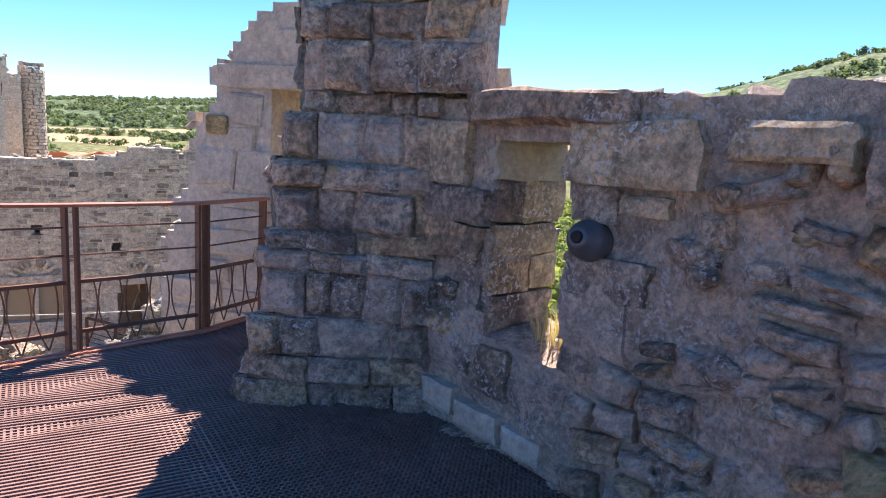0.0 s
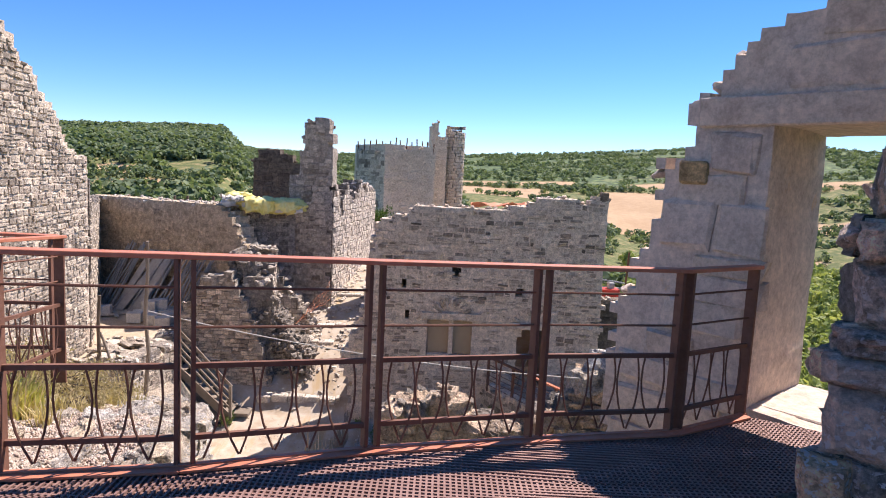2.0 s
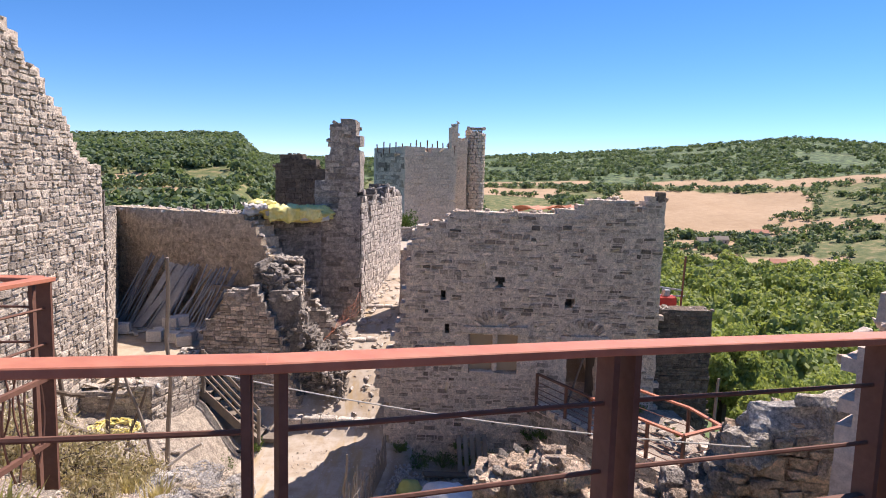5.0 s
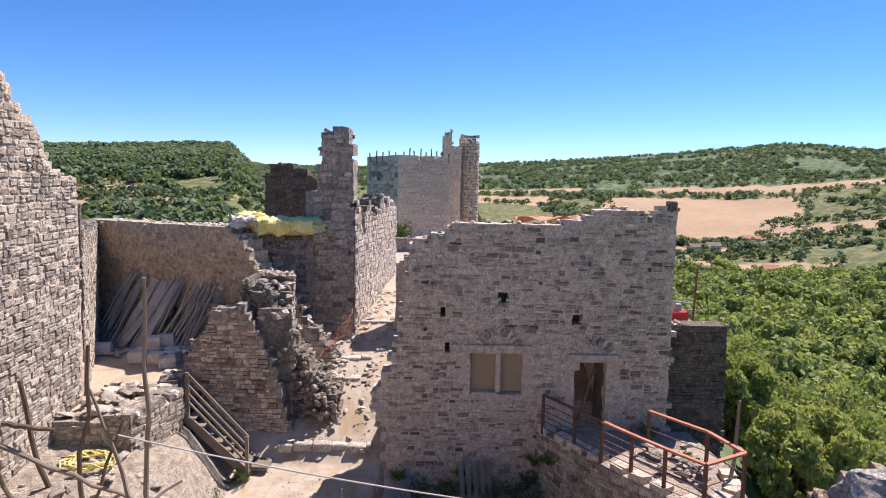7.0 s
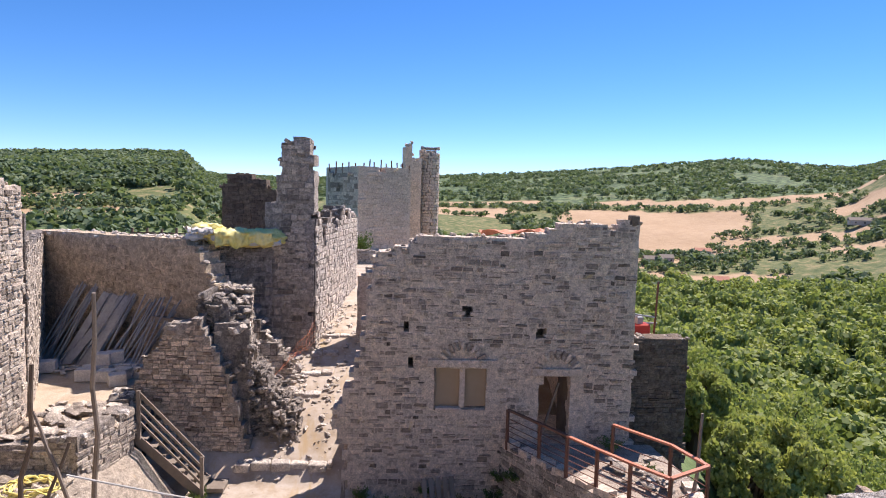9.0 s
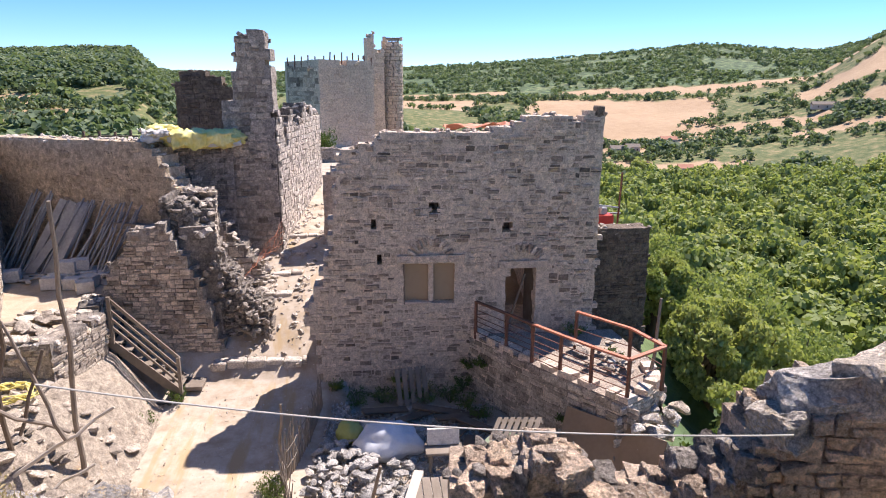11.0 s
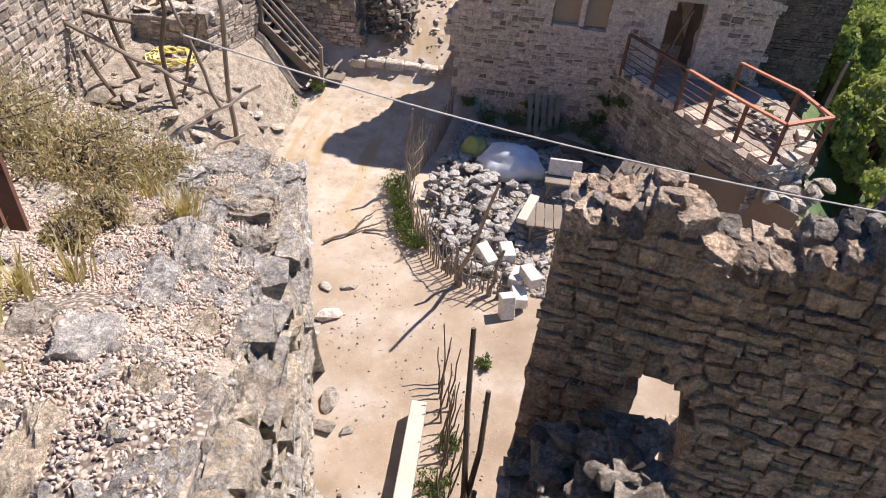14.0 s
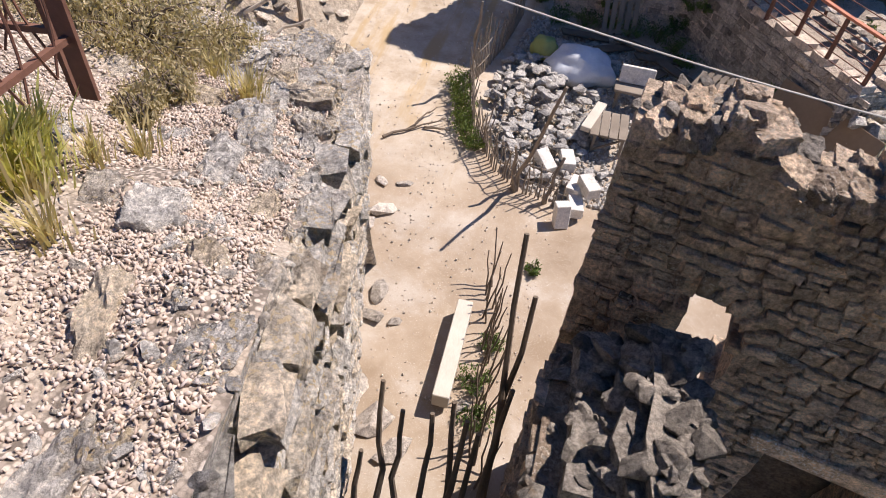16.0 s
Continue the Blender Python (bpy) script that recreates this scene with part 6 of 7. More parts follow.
def build_plants():
    r = random.Random(77)
    blades("grass_tuft", (-2.85, 6.62, ledge_at(-2.72, 6.6)), 520, 0.26, 0.26, M_GRASS, "yellow-green grass tuft growing in the gravel", "grass", 1)
    blades("grass_tuft", (-2.95, 6.35, ledge_at(-2.95, 6.35)), 300, 0.3, 0.4, M_DRY, "dry straw-coloured grass tuft on the ledge", "grass", 2)
    for k, (x, y, s) in enumerate(((-3.3, 8.2, 0.42), (-3.65, 8.5, 0.5), (-2.95, 7.75, 0.22), (-3.15, 8.6, 0.36), (-4.1, 8.5, 0.5), (-3.5, 8.25, 0.5), (-3.85, 8.15, 0.45), (-2.9, 7.4, 0.14))):
        bush("scrub", (x, y, ledge_at(x, y)), (s, s * 0.6), 2600, 0.018, M_SCRUB, "dry brown scrub bush on the ledge", "shrub", 10 + k, 30, "dry scrub")
    for k in range(14):
        y = r.uniform(6.2, 9.8)
        x = r.uniform(-3.8, -2.4)
        blades("dry_tuft", (x, y, ledge_at(x, y)), 60, 0.2, 0.16, M_DRY, "small tuft of dry grass in gravel", "grass", 40 + k, 0.005, group="dry tufts on the ledge")
    blades("sill_grass", (3.02, 3.0, 0.62), 170, 0.2, 0.3, M_DRY, "dry grass growing on the sill of the slit", "grass", 71, 0.004)
    # weeds at the palisade and along walls
    for k, (x, y, s) in enumerate(((-3.05, 17.6, 0.35), (-2.8, 17.0, 0.32), (-2.55, 16.3, 0.3), (-3.3, 18.3, 0.38), (-1.1, 10.6, 0.3), (-1.0, 11.4, 0.26), (-0.95, 10.0, 0.3), (-6.4, 22.4, 0.35), (-7.0, 21.4, 0.4), (-0.6, 13.2, 0.18), (-7.4, 20.4, 0.4), (-4.5, 25.0, 0.25), (-1.4, 22.4, 0.4), (-0.7, 22.5, 0.45), (0.6, 22.4, 0.45), (1.3, 22.3, 0.5), (1.7, 21.8, 0.45), (2.0, 21.2, 0.4), (0.0, 22.5, 0.35), (-2.0, 22.6, 0.3), (-2.9, 17.3, 0.4), (-2.75, 16.7, 0.36), (-3.15, 17.9, 0.4), (-2.35, 16.2, 0.3))):
        bush("weed", (x, y, land(x, y)), (s, s * 1.1), 500, 0.035, M_LEAF_NEAR, "green weed growing from the dirt", "plant", 80 + k, 12, "weeds in the yard")
    # plants rooted in the house and terrace walls
    for k, (x, y, z, s) in enumerate(((-0.2, 22.9, -6.9, 0.3), (1.9, 22.85, -6.5, 0.35), (1.75, 22.8, -7.1, 0.4), (2.2, 22.3, -6.2, 0.3), (5.0, 22.4, -5.4, 0.4), (5.5, 20.7, -5.4, 0.3), (3.9, 19.6, -6.6, 0.25))):
        bush("wall_plant", (x, y, z), (s, s * 0.9), 420, 0.035, M_LEAF_NEAR, "dark green plant hanging on the stone wall", "plant", 120 + k, 10, "plants on the walls")
    # shrubs below the terrace
    for k, (x, y, z, s) in enumerate(((6.4, 16.3, -7.6, 0.9),)):
        bush("shrub", (x, y, z), (s, s * 2.2), 3800, 0.085, M_LEAF_NEAR, "bright green shrub on the slope below the walls", "shrub", 140 + k, 26, "shrubs on the slope")
    # ivy patch behind the pier
    bush("ivy", (-4.4, 50.0, land(-4.4, 50.0)), (1.2, 2.4), 2200, 0.1, M_LEAF_NEAR, "ivy bush beside the path wall", "shrub", 160, 20)


build_plants()


def build_tree(at, h, w, seed):
    """A near tree: tapered trunk, limbs, and a crown of many leaves in uneven clumps."""
    r = random.Random(seed)
    t = thing("tree", at, "broad green deciduous tree on the wooded slope", "tree", "trees on the slope")
    bm = bmesh.new()
    tube(bm, [(0, 0, -1), (0.1, 0, h * 0.3), (0.0, 0.15, h * 0.6)], 0.28, 0.12, 7)
    ends = []
    for k in range(30):
        a = k * 2.4
        e = Vector((w * 0.42 * math.cos(a) * r.uniform(0.5, 1), w * 0.42 * math.sin(a) * r.uniform(0.5, 1), h * (0.3 + 0.58 * (k % 10) / 9)))
        tube(bm, [(0.05, 0.05, h * r.uniform(0.25, 0.5)), e * 0.6 + Vector((0, 0, h * 0.12)), e], 0.09, 0.03, 5)
        ends.append(e)
    part("trunk", bm, M_BARK, t)
    vs, fs = [], []
    for k in range(13000):
        c = ends[k % 30]
        d = Vector((r.gauss(0, 1), r.gauss(0, 1), r.gauss(0, 1))).normalized()
        p = c + Vector((d.x * w * 0.13, d.y * w * 0.13, d.z * h * 0.1)) * r.uniform(0.75, 1.08)
        m = Euler((r.random() * 6, r.random() * 6, r.random() * 6)).to_matrix()
        s = r.uniform(0.06, 0.13)
        i = len(vs)
        vs += [tuple(p + m @ Vector(q)) for q in ((-s, 0, 0), (0, -s * 0.6, 0), (s, 0, 0), (0, s * 0.6, 0))]
        fs.append((i, i + 1, i + 2, i + 3))
    mesh_ob("crown", vs, fs, M_LEAF, t)


for k, (x, y, h, w) in enumerate(((15.2, 32.5, 7.5, 7), (19, 30, 7, 6), (12.5, 36, 6.5, 6), (17, 24, 6.5, 6), (22, 36, 7.5, 7), (12.9, 26.6, 4.6, 4.2), (9.6, 27.5, 3.0, 3.0), (10.2, 24.0, 3.4, 3.4), (10.6, 20.5, 4.0, 4.0), (13.0, 22.5, 5.0, 5.0), (15.5, 27.0, 5.5, 5.5))):
    build_tree((x, y, land(x, y)), h, w, 200 + k)


# ---- palisade of split sticks round the rubble yard ----
PALI = ((-2.35, 22.0), (-2.55, 20.2), (-3.0, 18.4), (-2.6, 16.9), (-1.9, 15.75), (-1.2, 15.2), (-0.3, 15.0))


def build_palisade():
    r = random.Random(9)
    t = thing("palisade", (-2.5, 17, -7.35), "low curved fence of rough split sticks", "fence")
    inv = t.matrix_world.inverted()
    for (x0, y0), (x1, y1) in zip(PALI, PALI[1:]):
        L = math.hypot(x1 - x0, y1 - y0)
        n = int(L / 0.085)
        for k in range(n):
            f = (k + r.uniform(0.2, 0.8)) / n
            x, y = x0 + (x1 - x0) * f, y0 + (y1 - y0) * f
            h = r.uniform(0.75, 1.15) * (0.85 if y < 16 else 1.0) + (0.35 if 18.2 < y < 19.2 else 0)
            z = land(x, y)
            bm = bmesh.new()
            tube(bm, [(0, 0, -0.1), (r.uniform(-0.03, 0.03), r.uniform(-0.03, 0.03), h * 0.5), (r.uniform(-0.1, 0.1), r.uniform(-0.1, 0.1), h)], r.uniform(0.014, 0.026), 0.01, 5)
            part("stick", bm, M_WOOD, t).matrix_basis = inv @ pose(x, y, z)
        bm = bmesh.new()
        for z in (0.35, 0.75):
            tube(bm, crooked((x0, y0, land(x0, y0) + z), (x1, y1, land(x1, y1) + z), 0.05, 5, int(L * 100)), 0.012, 0.012, 5)
        part("binding", bm, M_WOOD, t).matrix_basis = inv
    # taller crooked posts
    for a, b, s in (((-3.0, 18.35, -7.4), (-2.92, 18.3, -5.1), 1), ((-1.39, 15.28, -7.5), (-0.78, 14.70, -4.50), 2), ((-1.3, 15.2, -7.5), (-1.45, 15.1, -6.2), 3), ((-0.7, 15.05, -7.5), (-0.5, 15.2, -6.3), 4)):
        bm = bmesh.new()
        tube(bm, crooked(a, b, 0.06, 5, s), 0.045, 0.028, 6)
        part("post", bm, M_WOOD, t).matrix_basis = inv


build_palisade()


# ---- rubble yard ----
def build_yard():
    r = random.Random(17)
    # heaped building stones
    k = 0
    heap = []
    while k < 330:
        x, y = r.uniform(-2.5, 0.4), r.uniform(15.6, 21.4)
        if x < lerp_list(y, ((15, -0.9), (15.75, -1.75), (16.9, -2.4), (18.4, -2.8), (20.2, -2.35), (22, -2.15))) + 0.15:
            continue
        hgt = 0.55 * max(0, 1 - math.hypot((x + 1.4) / 1.6, (y - 18.3) / 3.2))
        if hgt <= 0.02 and r.random() < 0.6:
            continue
        s = r.uniform(0.14, 0.36)
        heap.append((x, y, hgt, s))
        k += 1
    for n, (x, y, hgt, s) in enumerate(heap):
        b = thing("rubble_stone", (x, y, -7.32 + hgt + s * 0.18), "pale angular building stone in the heap", "stone", "heap of rubble stones")
        joined_one(b, "stone", s, M_HEAP, n, (1.2, 0.9, 0.75))
    items = []
    for k in range(8000):
        x, y = r.uniform(-2.4, 2.2), r.uniform(15.2, 22.0)
        if x < lerp_list(y, ((15, -0.9), (15.75, -1.75), (16.9, -2.4), (18.4, -2.8), (20.2, -2.35), (22, -2.15))) + 0.1:
            continue
        s = r.uniform(0.04, 0.13)
        items.append((r.randrange(12), rot3(r.random() * 6, r.random() * 6, r.random() * 6) * s, np.array((x, y, land(x, y) + s * 0.2))))
    tagged(joined("chippings", items, M_HEAP), "pale stone chippings over the yard", "chippings")
    # sacks
    for nm, at, s, mat, lab, cat, seed in (("builders_bag", (-0.6, 19.7, -7.0), (0.85, 0.62, 0.5), M_WHITEBAG, "crumpled white builders bag on the rubble", "bag", 4), ("sack", (-1.55, 20.2, -6.95), (0.34, 0.3, 0.36), M_GREENBAG, "yellow-green sack slumped on the rubble", "bag", 8)):
        t = thing(nm, at, lab, cat)
        bm = bmesh.new()
        bmesh.ops.create_icosphere(bm, subdivisions=4, radius=1)
        for v in bm.verts:
            n = noise.noise_vector(v.co * 1.7 + Vector((seed, 0, 0)))
            n2 = noise.noise(v.co * 5.5 + Vector((0, seed, 0)))
            q = v.co * (1 + 0.22 * n.x + 0.07 * n2)
            if q.z < -0.45:
                q.z = -0.45 + (q.z + 0.45) * 0.1
            v.co = Vector((q.x * s[0], q.y * s[1], q.z * s[2]))
        part("sacking", bm, mat, t, smooth=True)
    # bench-like stand with a stone slab
    t = thing("stone_bench", (0.75, 18.9, -7.3), "pale slab propped on a small timber bench", "bench")
    for x in (-0.35, 0.35):
        for y in (-0.18, 0.18):
            bm = bmesh.new()
            bar(bm, (x, y, 0), (x * 0.9, y * 0.9, 0.5), 0.06, 0.06)
            part("leg", bm, M_WOOD, t)
    bm = bmesh.new()
    box(bm, (0, 0, 0.53), (0.9, 0.5, 0.07), None, 0.01)
    part("seat", bm, M_WOOD, t)
    bm = bmesh.new()
    box(bm, (0, 0.2, 0.76), (0.78, 0.1, 0.4), Matrix.Rotation(-0.25, 3, "X"), 0.015)
    part("slab", bm, M_BLOCK, t)
    # small crate of planks
    t = thing("plank_table", (0.35, 17.3, -7.35), "low table of loose weathered planks", "table")
    for k in range(4):
        bm = bmesh.new()
        box(bm, (-0.33 + 0.2 * k, 0.02 * (k % 2), 0.55), (0.18, 0.95, 0.05), None, 0.006)
        part("plank", bm, M_WOOD, t)
    for x in (-0.3, 0.3):
        for y in (-0.35, 0.35):
            bm = bmesh.new()
            bar(bm, (x, y, 0), (x, y, 0.53), 0.06, 0.06)
            part("leg", bm, M_WOOD, t)
    bm = bmesh.new()
    bar(bm, (-0.3, -0.36, 0.08), (0.3, -0.36, 0.5), 0.05, 0.03)
    part("brace", bm, M_WOOD, t)
    t = thing("plank", (-0.05, 17.5, -6.8), "pale plank lying on the stacked timber", "plank")
    bm = bmesh.new()
    box(bm, (0, 0, 0), (0.22, 1.1, 0.12), Matrix.Rotation(-0.25, 3, "Z"), 0.01)
    part("board", bm, M_PALEWOOD, t)
    # pallet leaning on a covered barrel
    t = thing("pallet", (2.35, 18.55, -6.35), "grey slatted wooden pallet leaning over a drum", "pallet")
    t.matrix_world = pose(2.35, 18.55, -6.35, 24, -16, -38)
    for k in range(7):
        bm = bmesh.new()
        box(bm, (-0.54 + 0.18 * k, 0, 0.05), (0.12, 1.15, 0.03), None, 0.004)
        part("slat", bm, M_WOOD, t)
    for y in (-0.5, 0, 0.5):
        bm = bmesh.new()
        box(bm, (0, y, -0.02), (1.2, 0.09, 0.09), None, 0.006)
        part("bearer", bm, M_WOOD, t)
    t = thing("drum", (2.2, 18.6, -7.35), "dull green plastic drum under the pallet", "drum")
    bm = bmesh.new()
    bmesh.ops.create_cone(bm, cap_ends=True, segments=22, radius1=0.5, radius2=0.52, depth=0.85, matrix=Matrix.Translation((0, 0, 0.42)))
    bmesh.ops.bevel(bm, geom=[e for e in bm.edges if abs(e.verts[0].co.z - e.verts[1].co.z) < 0.01], offset=0.03, segments=2, affect="EDGES")
    part("body", bm, M_DRUM, t)
    # big sheets of chipboard leaning on the terrace wall
    t = thing("chipboard_sheet", (4.5, 18.1, -7.3), "large brown chipboard sheet leaning on the terrace wall", "board")
    d = Vector((5.35 - 3.7, 17.2 - 19.0, 0))
    t.matrix_world = pose(4.3, 17.95, -7.35, 0, 0, math.degrees(math.atan2(d.y, d.x)))
    bm = bmesh.new()
    box(bm, (0.0, 0.28, 0.68), (2.55, 0.03, 1.5), Matrix.Rotation(-0.42, 3, "X"), 0.004)
    part("sheet", bm, M_PLY, t)
    # old crate and dark planks in the shade by the wall
    t = thing("broken_pallet", (0.25, 22.0, -7.3), "grey broken pallet frame against the house wall", "pallet")
    t.matrix_world = pose(0.25, 22.2, -7.3, -25, 0, 12)
    for k in range(5):
        bm = bmesh.new()
        box(bm, (-0.4 + 0.2 * k, 0, 0.55), (0.13, 0.03, 1.1), None, 0.004)
        part("slat", bm, M_WOOD, t)
    for z in (0.15, 0.95):
        bm = bmesh.new()
        box(bm, (0, 0.04, z), (1.0, 0.05, 0.1), None, 0.004)
        part("rail", bm, M_WOOD, t)
    for k, (x, y, rz, L) in enumerate(((1.5, 21.2, 20, 1.6), (1.9, 20.6, -35, 1.3), (1.2, 20.2, 60, 1.2), (0.9, 21.6, -10, 1.5), (-0.6, 21.7, 15, 1.3), (1.5, 19.7, 80, 1.1), (0.2, 21.3, 40, 1.2))):
        t = thing("old_board", (x, y, -7.2), "dark old board lying in the shade", "plank", "boards in the shade", rz)
        bm = bmesh.new()
        box(bm, (0, 0, 0.05), (L, 0.3, 0.06), Matrix.Rotation(0.12, 3, "Y"), 0.008)
        part("board", bm, M_BARK, t)
    # cut white blocks at the palisade's end
    for k, (x, y, z, rz, tip) in enumerate(((-0.3, 14.6, -7.2, 20, 75), (-0.08, 14.95, -7.2, 10, 0), (-0.15, 15.4, -7.1, -12, 0), (0.1, 15.25, -6.9, 30, 0), (-0.85, 16.0, -7.1, 40, 20), (-0.4, 16.3, -7.2, 15, 0))):
        t = thing("cut_block", (x, y, z), "freshly cut pale stone block by the fence", "block", "cut blocks by the fence")
        t.matrix_world = pose(x, y, z, tip, 0, rz)
        bm = bmesh.new()
        box(bm, (0, 0, 0), (0.28, 0.5, 0.24), None, 0.012, 0.006)
        part("stone", bm, M_BLOCK, t)


M_DRUM = plain_mat("green_drum", (0.16, 0.2, 0.13), (0.24, 0.28, 0.19), 0.5, 0, 8, 0.1)
build_yard()


# ---- courtyard near the ledge ----
def build_court():
    r = random.Random(23)
    t = thing("squared_beam", (-1.56, 11.0, -7.3), "pale squared timber beam lying along the path", "beam")
    bm = bmesh.new()
    d = Vector((0.02, 1.85, 0))
    box(bm, (0, 0, 0.0), (0.26, 1.9, 0.3), Matrix.Rotation(0.03, 3, "Z"), 0.012)
    part("timber", bm, M_PALEWOOD, t)
    for k, (x, y, s) in enumerate(((-3.1, 11.9, 0.42), (-3.05, 11.4, 0.4), (-2.65, 11.4, 0.24), (-3.7, 13.8, 0.55), (-3.9, 13.3, 0.5), (-3.5, 14.7, 0.3), (-3.95, 14.6, 0.3), (-2.9, 10.0, 0.55), (-2.4, 9.6, 0.6), (-2.0, 9.2, 0.5), (-1.2, 10.2, 0.3))):
        b = thing("court_stone", (x, y, land(x, y) + s * 0.12), "pale flat stone lying in the courtyard dirt", "stone", "stones in the courtyard")
        joined_one(b, "stone", s, M_RUBBLE, k + 5, (1.3, 0.9, 0.6))
    items = []
    for k in range(1300):
        x, y = r.uniform(-6.3, -0.2), r.uniform(8.5, 24)
        s = r.uniform(0.012, 0.045)
        items.append((r.randrange(12), rot3(r.random() * 6, r.random() * 6, r.random() * 6) * s, np.array((x, y, land(x, y) + s * 0.15))))
    tagged(joined("path_pebbles", items, M_PEBBLE, shapes=PEBBLES), "scattered pebbles on the trodden dirt", "pebbles")
    # dry sticks fenced along the drop and the long leaning poles
    t = thing("stick_row", (-1.2, 11, -7.4), "broken row of dark sticks beside the beam", "fence")
    inv = t.matrix_world.inverted()
    for k in range(34):
        f = k / 33
        x, y = -1.25 + 0.5 * f + r.uniform(-0.1, 0.1), 12.6 - 3.6 * f
        bm = bmesh.new()
        tube(bm, crooked((x, y, -7.6), (x + r.uniform(-0.15, 0.25), y + r.uniform(0.0, 0.5), -7.6 + r.uniform(0.7, 1.3)), 0.03, 4, k), 0.02, 0.01, 5)
        part("stick", bm, M_BARK, t).matrix_basis = inv
    poles = (((-0.55, 8.3, -7.5), (-0.85, 10.0, -3.4)), ((-0.65, 8.5, -7.5), (-0.6, 9.7, -4.0)), ((-1.0, 8.2, -7.6), (-1.2, 8.9, -5.2)), ((-1.3, 8.0, -7.6), (-1.42, 8.8, -5.4)), ((-1.9, 8.2, -7.6), (-2.1, 9.05, -5.4)), ((-1.75, 8.3, -7.6), (-1.8, 8.9, -5.7)), ((-1.1, 7.8, -7.6), (-1.0, 8.6, -5.0)), ((-0.9, 7.8, -7.6), (-0.85, 8.7, -5.4)), ((-0.75, 7.6, -7.6), (-0.6, 9.0, -4.8)), ((-2.3, 8.1, -7.6), (-2.2, 8.5, -6.2)))
    for k, (a, b) in enumerate(poles):
        t = thing("leaning_pole", a, "dark barked wooden pole leaning in the pit", "pole", "poles in the pit")
        bm = bmesh.new()
        tube(bm, [Vector(p) - Vector(a) for p in crooked(a, b, 0.05, 5, k)], 0.05, 0.03, 7)
        part("shaft", bm, M_BARK, t)
    # fallen branches on the trodden dirt
    for k, (a, b) in enumerate((((-4.35, 15.9), (-3.2, 16.9)), ((-3.9, 16.3), (-3.5, 17.2)), ((-3.6, 16.5), (-3.0, 16.5)))):
        z = land(*a) + 0.05
        t = thing("branch", (a[0], a[1], z), "dry dark branch lying on the dirt", "branch", "branches on the dirt")
        bm = bmesh.new()
        tube(bm, [Vector(p) - Vector((a[0], a[1], z)) for p in crooked((a[0], a[1], z), (b[0], b[1], land(*b) + 0.12), 0.09, 6, k + 70)], 0.035, 0.012, 6)
        part("wood", bm, M_BARK, t)
    # rope across the view, from the pole to the near wall
    t = thing("rope", (-7.0, 17.5, -3), "pale rope strung across the courtyard", "rope")
    bm = bmesh.new()
    a, b = Vector(ROPE[0]), Vector(ROPE[1])
    pts = [a.lerp(b, i / 24) - Vector((0, 0, ROPE_SAG * 4 * (i / 24) * (1 - i / 24))) - Vector((-7.0, 17.5, -3)) for i in range(25)]
    tube(bm, pts, 0.006, 0.006, 6)
    part("cord", bm, M_ROPE, t)


ROPE, ROPE_SAG = ((-2.75, 8.6, -0.02), (1.75, 8.35, -0.45)), 0.1
build_court()


# ---- rustic pole fence by the retaining wall ----
def build_pole_fence():
    poles = (((-7.2, 18.35, -7.1), (-6.7, 17.4, -0.4), 0.06), ((-8.35, 17.6, -7.0), (-7.8, 17.3, -1.75), 0.06), ((-9.0, 18.2, -6.9), (-9.4, 17.6, -2.6), 0.07),
             ((-6.9, 17.2, -5.1), (-7.8, 17.3, -2.65), 0.045), ((-8.6, 17.6, -7.0), (-7.6, 18.2, -3.6), 0.045), ((-7.25, 17.2, -7.05), (-6.45, 17.4, -6.15), 0.04))
    rails = (((-9.9, 17.1, -3.6), (-6.85, 17.3, -5.0), 0.055), ((-9.6, 17.3, -3.4), (-8.6, 17.4, -3.55), 0.06), ((-9.6, 17.0, -4.1), (-8.9, 17.2, -5.9), 0.05), ((-8.5, 17.2, -5.4), (-7.5, 17.4, -6.0), 0.055),
             ((-8.5, 17.0, -6.2), (-6.05, 17.5, -4.6), 0.05), ((-9.6, 16.8, -5.2), (-7.9, 17.5, -5.65), 0.05), ((-8.6, 17.0, -6.9), (-6.6, 17.6, -5.9), 0.045), ((-9.3, 16.6, -6.6), (-7.7, 17.3, -6.95), 0.06), ((-9.2, 16.5, -7.0), (-7.2, 16.9, -7.05), 0.05), ((-8.4, 16.2, -7.1), (-7.0, 17.1, -7.1), 0.045))
    t = thing("pole_fence", (-8, 18, -7), "rustic fence of crooked bark-covered poles lashed together", "fence")
    inv = t.matrix_world.inverted()
    for k, (a, b, s) in enumerate(poles + rails):
        bm = bmesh.new()
        tube(bm, crooked(a, b, 0.09, 7, k + 3), s, s * 0.65, 7)
        part("pole", bm, M_PALEWOOD if k in (10, 12) else M_WOOD if k % 3 == 0 else M_BARK, t).matrix_basis = inv
    # coil of yellow hose behind it
    h = thing("hose_coil", (-8.95, 19.2, bank_at(-8.95, 19.2)), "tangled coil of yellow hose on the ground", "hose")
    bm = bmesh.new()
    r = random.Random(4)
    pts = [(0.5 * (1 + 0.3 * math.sin(i * 0.37)) * math.cos(i * 0.33), 0.42 * math.sin(i * 0.33) * (1 + 0.2 * math.cos(i * 0.21)), 0.06 + 0.16 * r.random()) for i in range(110)]
    tube(bm, pts, 0.022, 0.022, 6)
    part("hose", bm, M_YELLOW, h)


build_pole_fence()


